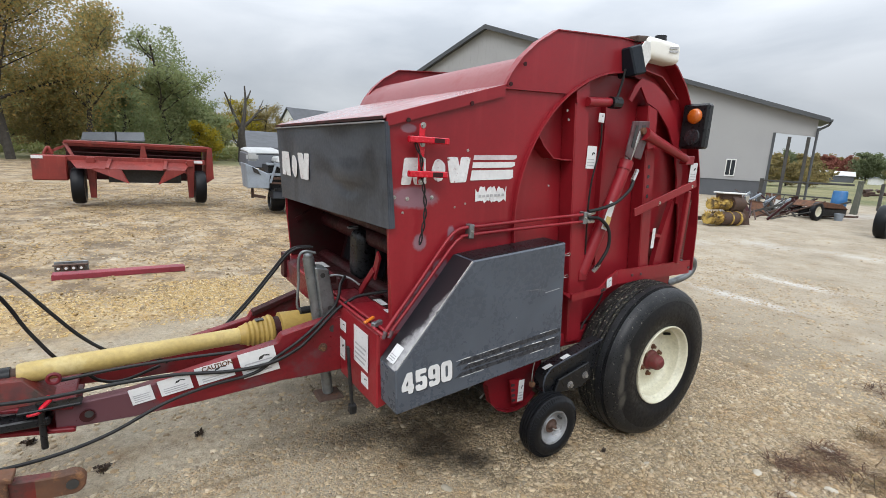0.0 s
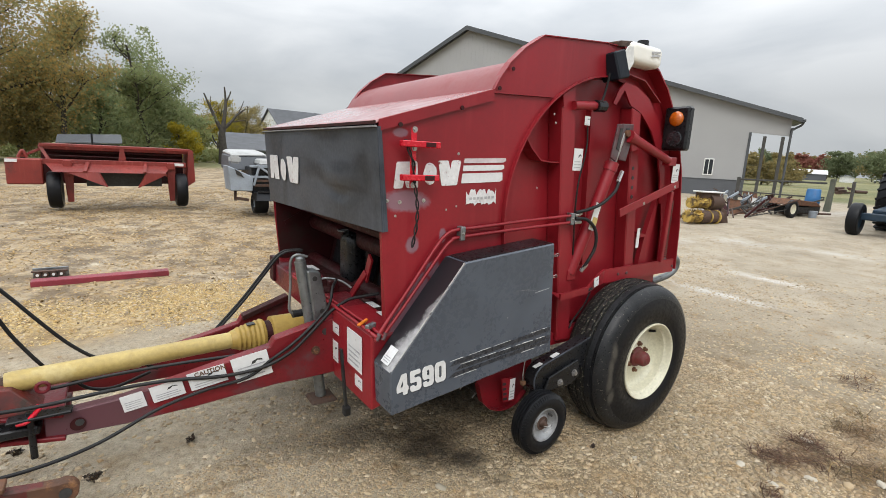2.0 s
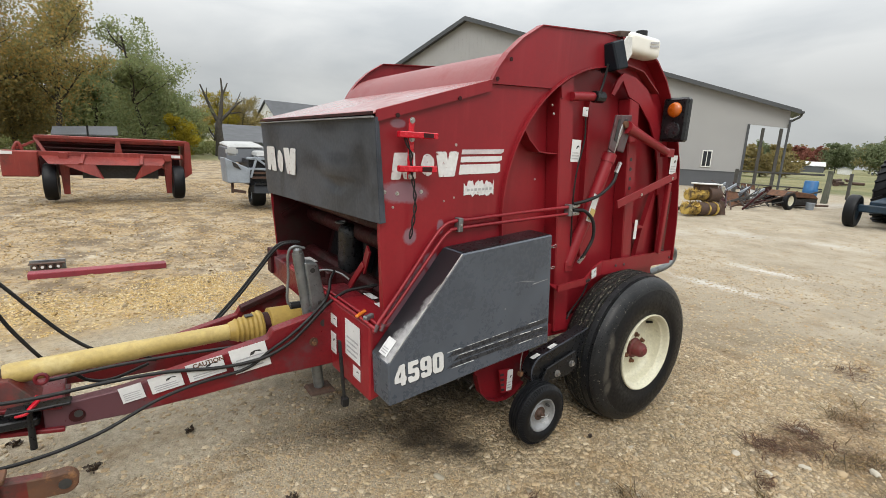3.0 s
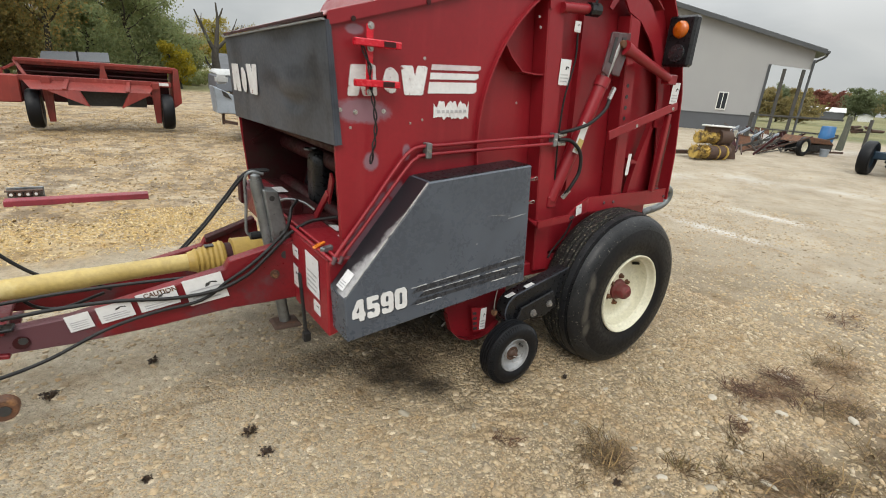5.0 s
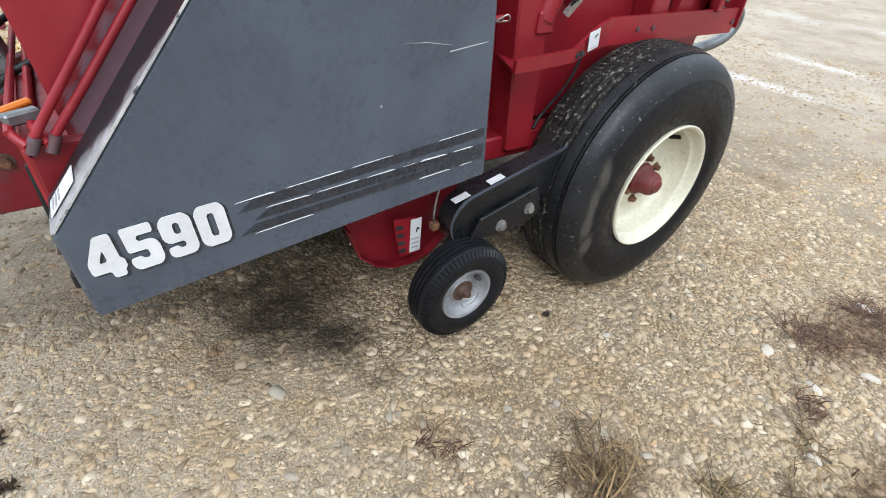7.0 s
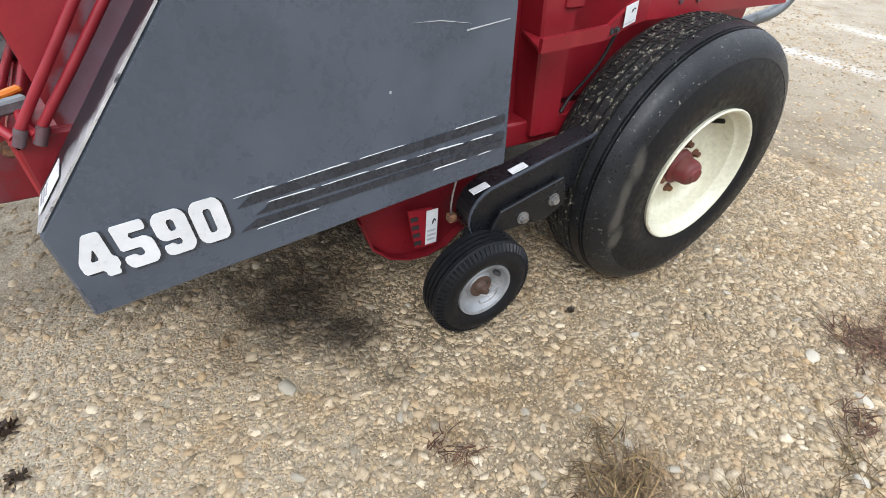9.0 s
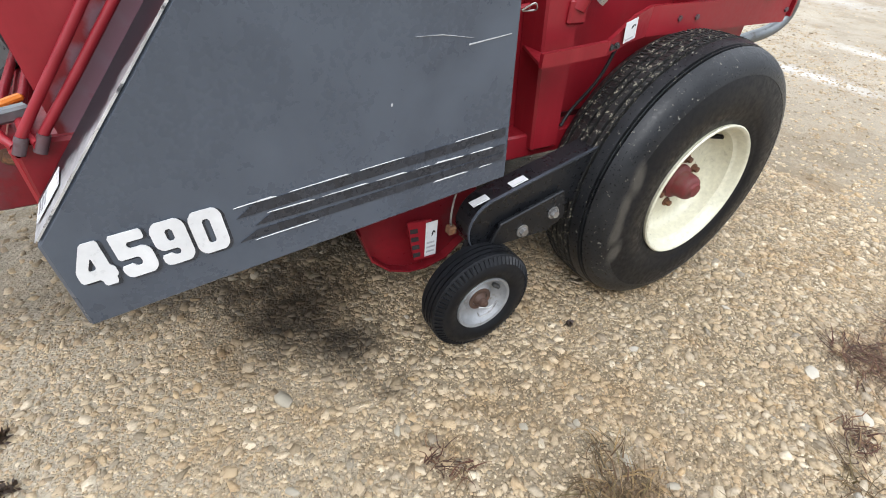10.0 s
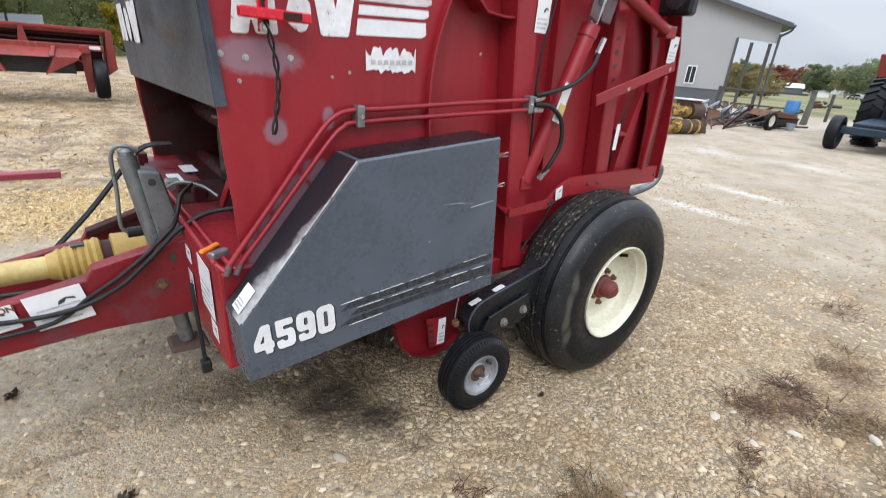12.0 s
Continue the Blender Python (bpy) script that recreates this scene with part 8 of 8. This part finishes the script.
tree((-4.6, 39.5, 0), 4.6, 3.2, 14000, 0.09, L_FADE, 14, "faded brown tree under taller ones", 0.14, 0.02, full=0.8)
tree((2.1, 38.8, 0), 8.7, 2.8, 16000, 0.085, L_GREEN, 4, "soft green tree with an airy crown", 0.13, 0.05, bare=0.85, full=0.9, cone=1.15)
tree((3.3, 41.0, 0), 5.4, 2.3, 9000, 0.09, L_GREEN, 6, "soft green tree in the yard", 0.13, 0.03, bare=0.6, full=0.6, cone=1.1)
tree((-0.9, 42.0, 0), 5.6, 2.6, 12000, 0.10, L_GREEN, 5, "soft green tree in the yard", 0.14, 0.02, bare=0.4, full=0.2)
tree((4.1, 37.0, 0), 2.9, 1.0, 7000, 0.065, L_YELLOW, 7, "small yellow autumn tree", 0.07, 0.02, full=0.4)
tree((5.4, 47.0, 0), 3.4, 2.2, 8000, 0.10, L_DARK, 8, "dark green tree behind the sheds", 0.12, 0.01, full=0.6)
for k in range(12):
    x = 8.5 + k * 3.9
    if 19.5 < x < 29.0:
        continue
    tree((x, 74.0 - k * 1.2 + (k % 3) * 2.5, 0), 7.2 + (k * 37 % 5) * 0.35, 3.4, 9000, 0.11, (L_FADE, L_YELLOW, L_FADE, L_DARK)[k % 4], 40 + k, "faded autumn tree in the far row", 0.16, 0.02, 3, bare=0.7, full=0.5)
for k in range(5):
    tree((20.0 + k * 2.3, 92.0 + k, 0), 7.2 + (k % 3) * 0.4, 3.2, 1500, 0.14, L_FADE, 61 + k, "thin faded tree behind the house", 0.16, 0.05, 3, bare=0.9)
for k in range(14):
    tree((-36.0 + k * 3.1, 50.0 + (k % 3) * 3, 0), 4.6 + (k * 29 % 5) * 0.4, 3.0, 5200, 0.16, (L_DARK, L_BROWN, L_DARK)[k % 3], 70 + k, "tree in the wood behind the yard", 0.16, 0.01, 2, full=0.9)
hedge_xy = np.random.default_rng(77)
hx = hedge_xy.uniform(-40, 9.5, 26000)
hedge_c = np.stack([hx, 44.5 + hedge_xy.uniform(-1.2, 1.2, 26000), (0.9 + 0.7 * np.sin(hx * 1.7) * np.sin(hx * 0.53)) * hedge_xy.random(26000) ** 0.7], 1)
hedge = thing("undergrowth", (0, 0, 0), "tangled brown and green undergrowth along the wood", "undergrowth")
tagged(leaf_stuff("brush", hedge_c, 0.11, L_DARK, hedge, 78), kind="stuff")
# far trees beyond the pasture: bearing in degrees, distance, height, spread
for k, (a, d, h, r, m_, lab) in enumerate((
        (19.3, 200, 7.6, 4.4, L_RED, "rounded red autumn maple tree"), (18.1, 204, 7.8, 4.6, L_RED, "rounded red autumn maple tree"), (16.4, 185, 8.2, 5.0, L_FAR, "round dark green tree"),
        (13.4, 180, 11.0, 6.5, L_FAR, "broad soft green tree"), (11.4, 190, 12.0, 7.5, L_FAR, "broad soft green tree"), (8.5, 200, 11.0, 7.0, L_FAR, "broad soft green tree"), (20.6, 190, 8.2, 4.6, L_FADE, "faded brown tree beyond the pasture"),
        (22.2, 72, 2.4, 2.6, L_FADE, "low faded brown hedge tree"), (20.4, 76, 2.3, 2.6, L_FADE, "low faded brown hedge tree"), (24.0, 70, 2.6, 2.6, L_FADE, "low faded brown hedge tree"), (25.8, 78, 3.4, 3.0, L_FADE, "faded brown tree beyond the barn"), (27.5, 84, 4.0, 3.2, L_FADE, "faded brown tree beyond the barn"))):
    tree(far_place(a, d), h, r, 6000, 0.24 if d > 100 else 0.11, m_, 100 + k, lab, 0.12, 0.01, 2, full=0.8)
for k in range(15):
    tree(far_place(6.0 + k * 1.6, 250 + (k * 7 % 5) * 6), 8.6 + (k * 3 % 4) * 0.7, 7.0, 3600, 0.32, (L_FADE, L_FADE, L_FAR, L_FADE)[k % 4], 140 + k, "far tree on the skyline", 0.2, 0.01, 2, full=0.9)
# the dead tree
snag = thing("dead_tree", (7.1, 42.0, 0.0), "bare dead tree with broken limbs", "tree")
limbs = [([(0, 0, 0), (0.05, 0, 1.2), (0.0, 0, 2.2), (0.1, 0, 2.9)], [0.34, 0.22]), ([(0.05, 0, 2.5), (-0.4, 0, 3.4), (-0.75, 0.1, 4.3), (-1.15, 0.1, 5.3)], [0.17, 0.05]),
         ([(0.1, 0, 2.8), (0.25, 0, 3.8), (0.35, 0, 4.8), (0.30, 0, 5.9)], [0.18, 0.05]), ([(0.3, 0, 4.6), (0.6, 0, 5.2), (0.75, 0, 5.6)], [0.08, 0.04]),
         ([(0.1, 0, 2.7), (0.7, 0, 3.3), (1.2, 0, 3.9), (1.8, 0, 4.4)], [0.15, 0.04]), ([(0.7, 0, 3.3), (1.2, 0.2, 3.4), (1.75, 0.2, 3.5)], [0.08, 0.03]),
         ([(1.2, 0, 3.9), (1.5, 0, 4.5), (1.7, 0, 5.0)], [0.05, 0.02]), ([(-0.6, 0, 3.9), (-0.75, 0, 4.6), (-0.7, 0, 5.1)], [0.05, 0.02]), ([(0.0, 0, 1.2), (-0.5, 0, 1.7), (-0.7, 0, 2.2)], [0.08, 0.04])]
for pts, rr in limbs:
    part("limb" if rr[0] < 0.3 else "trunk", tube(pts, rr, 9, 4), BARK, snag, smooth=True)


# ---- weeds, leaves and marks on the yard ----
WEED = by_island("dry_brown_grass", ((0.075, 0.045, 0.025), (0.13, 0.080, 0.038), (0.06, 0.045, 0.026), (0.30, 0.20, 0.09), (0.085, 0.045, 0.028), (0.15, 0.12, 0.045)), 0.85, bump=0)
WEED_RED = by_island("dry_reddish_stalks", ((0.065, 0.030, 0.020), (0.11, 0.050, 0.030), (0.05, 0.030, 0.02), (0.19, 0.105, 0.055)), 0.85, bump=0)


def tuft(x, y, r, h, k, seed, material=None, label="dry brown grass tuft in the gravel"):
    """Dry stalks lying this way and that, a few bent up, round two or three crowns."""
    rg = random.Random(seed)
    bm = bmesh.new()
    crowns = [(rg.gauss(0, r * 0.35), rg.gauss(0, r * 0.35), rg.uniform(0, 6.28)) for _ in range(4)]
    for _ in range(k):
        cx, cy, lean = rg.choice(crowns)
        px, py = cx + rg.gauss(0, r * 0.22), cy + rg.gauss(0, r * 0.22)
        b = lean + rg.gauss(0, 1.1)
        ln, hh = r * rg.uniform(0.25, 0.95), h * rg.random() ** 2.2
        w, bend = rg.uniform(0.0008, 0.0026), rg.uniform(-0.9, 0.9)
        pts = []
        for t in (0.0, 0.35, 0.7, 1.0):
            bb = b + bend * t
            c = Vector((px + ln * t * math.cos(bb), py + ln * t * math.sin(bb), hh * math.sin(t * 2.4) + 0.004 + 0.006 * rg.random()))
            s = Vector((-math.sin(bb), math.cos(bb), 0)) * w * (1.15 - t)
            pts.append((bm.verts.new(c - s), bm.verts.new(c + s)))
        for p, q in zip(pts, pts[1:]):
            bm.faces.new((p[0], p[1], q[1], q[0]))
    ob = part("grass_tuft", bm, material or WEED)
    ob.location = (x, y, rise(x, y))
    return tagged(ob, label, "grass", "weeds in the gravel")


for k, (x, y, r, h, n_, m_) in enumerate(((1.60, 1.42, 0.13, 0.09, 130, 0), (1.66, 1.46, 0.10, 0.10, 90, 0), (1.30, 1.70, 0.07, 0.05, 40, 1), (2.77, 1.32, 0.20, 0.05, 120, 1), (2.62, 1.38, 0.14, 0.05, 90, 1), (2.95, 1.25, 0.15, 0.05, 70, 1),
        (3.45, 1.24, 0.22, 0.08, 110, 0), (1.84, 1.24, 0.10, 0.08, 70, 0), (2.08, 1.02, 0.20, 0.11, 150, 0), (2.25, 0.96, 0.18, 0.10, 120, 0), (2.32, 1.24, 0.10, 0.05, 50, 1), (2.94, 1.06, 0.20, 0.08, 110, 0), (1.39, 1.42, 0.05, 0.05, 24, 0), (1.95, 1.12, 0.12, 0.09, 70, 0),
        (2.6, 0.8, 0.22, 0.10, 120, 0), (3.4, 0.75, 0.25, 0.10, 120, 0), (4.2, 1.4, 0.2, 0.07, 80, 1))):
    tuft(x, y, r, h * 0.6, int(n_ * 1.15), 300 + k, WEED_RED if m_ else WEED, "flattened reddish dry weeds on the gravel" if m_ else "dry brown grass tuft in the gravel")


def clump(x, y, r, n_, seed):
    rng_ = np.random.default_rng(seed)
    c = np.stack([rng_.normal(0, r * 0.32, n_), rng_.normal(0, r * 0.32, n_), rng_.uniform(0.004, 0.02, n_)], 1)
    e = thing("leaf_clump", (x, y, rise(x, y)), "small clump of wet dark leaves on gravel", "leaves", "wet leaf clumps")
    leaf_stuff("leaves", c, 0.010, WET_LEAF, e, seed)


WET_LEAF = by_island("wet_dark_leaves", ((0.025, 0.017, 0.011), (0.055, 0.033, 0.02), (0.04, 0.028, 0.02)), 0.5, bump=0)
for k, (x, y, r) in enumerate(((0.39, 2.28, 0.055), (0.42, 2.135, 0.045), (-0.29, 2.91, 0.07), (1.51, 1.33, 0.03), (-0.6, 3.3, 0.06), (0.1, 3.0, 0.04), (0.02, 2.2, 0.03), (1.9, 1.95, 0.02))):
    clump(x, y, r * 0.75, int(45 * r / 0.05) + 8, 500 + k)

PLAIN_STONE = surf("pale_limestone", (0.48, 0.435, 0.355), (0.38, 0.335, 0.26), 0.75, 0, 14.0, 0.4, 0.004, (0.34, 0.27, 0.17), (0.58, 0.75), 30.0)
GREY_STONE = surf("grey_limestone", (0.35, 0.31, 0.235), (0.27, 0.235, 0.175), 0.75, 0, 14.0, 0.4, 0.004)
OCHRE_STONE = surf("ochre_stone", (0.41, 0.305, 0.18), (0.33, 0.245, 0.145), 0.8, 0, 14.0, 0.4, 0.004)


def stone(x, y, r, seed, material, label):
    rg_ = random.Random(seed)
    bm = bmesh.new()
    bmesh.ops.create_icosphere(bm, subdivisions=2, radius=1.0)
    sx, sy, sz = r * rg_.uniform(0.9, 1.2), r * rg_.uniform(0.6, 0.8), r * rg_.uniform(0.28, 0.42)
    for v in bm.verts:
        k = 1 + 0.35 * noise.noise(v.co * 1.3 + Vector((seed, 0, 0)))
        v.co = Vector((v.co.x * sx * k, v.co.y * sy * k, max(v.co.z, -0.4) * sz * k))
    ob = part("stone", bm, material, smooth=True)
    ob.matrix_basis = pose(x, y, rise(x, y) + sz * 0.25, 0, 0, rg_.uniform(0, 360))
    return tagged(ob, label, "stone", "loose stones on the yard")


for k, (x, y, r, m_) in enumerate(((1.43, 2.215, 0.014, 0), (2.41, 1.44, 0.034, 0), (2.01, 1.77, 0.022, 0), (2.46, 1.75, 0.020, 0), (1.0, 2.09, 0.034, 1), (1.74, 1.42, 0.022, 1), (2.38, 1.28, 0.03, 0), (1.52, 1.72, 0.02, 1), (1.65, 1.66, 0.016, 1), (1.225, 1.865, 0.018, 1), (1.27, 1.85, 0.02, 2), (1.69, 1.52, 0.022, 1),
        (1.69, 1.26, 0.028, 0), (1.81, 1.13, 0.034, 1), (2.04, 1.02, 0.036, 0), (2.85, 0.99, 0.04, 0), (2.2, 1.12, 0.03, 2), (2.12, 1.17, 0.028, 0), (1.26, 1.78, 0.024, 2), (0.84, 1.95, 0.022, 2), (0.95, 1.84, 0.02, 1), (2.6, 1.2, 0.036, 0), (2.7, 1.08, 0.04, 2), (3.0, 1.35, 0.04, 0), (1.9, 1.5, 0.018, 2), (2.2, 1.5, 0.018, 2))):
    stone(x, y, r * 0.82, 700 + k, (PLAIN_STONE, GREY_STONE, OCHRE_STONE)[m_], ("pale limestone lump loose on the gravel", "flat grey stone set in the gravel", "ochre stone loose on the gravel")[m_])



# ---- loose stones, chips and weeds, last because they are many ----
rng = np.random.default_rng(11)
near_a = scatter(74000, -0.5, 3.7, 1.0, 2.75, 21, 2.2, 2.2)
size_a = np.clip(0.0098 / (rng.random(len(near_a)) + 0.015) ** 0.42, 0.009, 0.050) * np.interp(near_a[:, 0], (0.2, 1.3), (0.80, 1.0))
slabs("gravel", near_a, size_a, (0.14, 0.32), STONE_GREY, "small crushed gravel stones, grey, tan and ochre", 1, np.interp(near_a[:, 0], (0.0, 1.2), (0.58, 0.60)) * np.interp(size_a, (0.01, 0.03), (1.0, 0.7)), tilt=0.14, sides=5)
small = scatter(45000, 0.3, 3.4, 1.05, 2.6, 31, 1.6, 3.0)
slabs("gravel", small, rng.uniform(0.0045, 0.009, len(small)), (0.3, 0.6), STONE_GREY, "fine crushed stone chips between the gravel", 12, 0.8, tilt=0.3, sides=4)
near_b = scatter(30000, -3.0, 8.0, -1.0, 6.0, 22, 0.6, 1.2)
near_b = near_b[(rng.random(len(near_b)) < 0.08) | (near_b[:, 0] < -0.5) | (near_b[:, 0] > 3.7) | (near_b[:, 1] < 1.0) | (near_b[:, 1] > 2.75)]
pebbles("gravel", near_b, rng.uniform(0.008, 0.022, len(near_b)) + 0.022 * rng.random(len(near_b)) ** 6, (0.18, 0.4), STONE_GREY, "mid-sized gravel stones over the yard, grey and tan", 2, 0.0)
coarse = scatter(9000, 1.7, 4.6, 0.3, 2.0, 23, 0.7, 1.6)
coarse = coarse[coarse[:, 1] - 0.3 * (coarse[:, 0] - 1.7) < 1.50 + 0.25 * rng.random(len(coarse))]
slabs("gravel", coarse, np.clip(0.010 / (rng.random(len(coarse)) + 0.03) ** 0.45, 0.008, 0.052), (0.2, 0.42), STONE_PALE, "coarse pale stones beside the weeds", 3, 0.6, tilt=0.16)
right = scatter(9000, 3.6, 20.0, 0.5, 12.0, 24, 0.8, 0.5)
slabs("gravel", right, rng.uniform(0.008, 0.026, len(right)), (0.10, 0.22), STONE_PALE, "scattered pale gravel on the drive", 4, 0.5, sides=5)
chips = scatter(46000, -9.0, 5.0, 5.0, 19.0, 25, 0.8, 0.8)
chips = chips[chips[:, 1] - 0.75 * chips[:, 0] > 4.8]
slabs("wood_chips", chips, rng.uniform(0.02, 0.085, len(chips)), (0.04, 0.12), CHIPS, "straw-coloured wood chips over the yard", 5, 0.9, slim=(0.16, 0.5), tilt=0.35, sides=4)
band = scatter(20000, -2.8, 1.1, 4.8, 6.1, 26, 0.4, 1.1)
slabs("wood_chips", band, rng.uniform(0.014, 0.050, len(band)), (0.05, 0.14), CHIPS_FRESH, "yellowish chips in a band behind the baler", 6, 0.9, slim=(0.18, 0.55), tilt=0.35, sides=4)
dead = scatter(5200, -9.0, 4.0, 6.5, 20.0, 27, 1.0, 0.5)
slabs("fallen_leaves", dead, rng.uniform(0.02, 0.05, len(dead)), (0.02, 0.08), LEAVES_DEAD, "fallen brown leaves in drifts over the yard", 7, 1.0, "leaves", (0.3, 0.7), 0.4, 4)
flats = scatter(1500, -0.6, 4.0, 0.8, 3.2, 28, 0.8, 1.5)
slabs("gravel", flats, rng.uniform(0.014, 0.044, len(flats)), (0.12, 0.25), STONE_PALE, "flat pale stones trodden into the yard", 8, 0.45, tilt=0.08, sides=7)
wide = scatter(9000, -8.0, 14.0, -9.0, 9.0, 29, 0.8, 0.7)
pebbles("gravel", wide, rng.uniform(0.016, 0.04, len(wide)), (0.15, 0.35), STONE_GREY, "thinly scattered gravel over the wider yard", 9, 0.0)
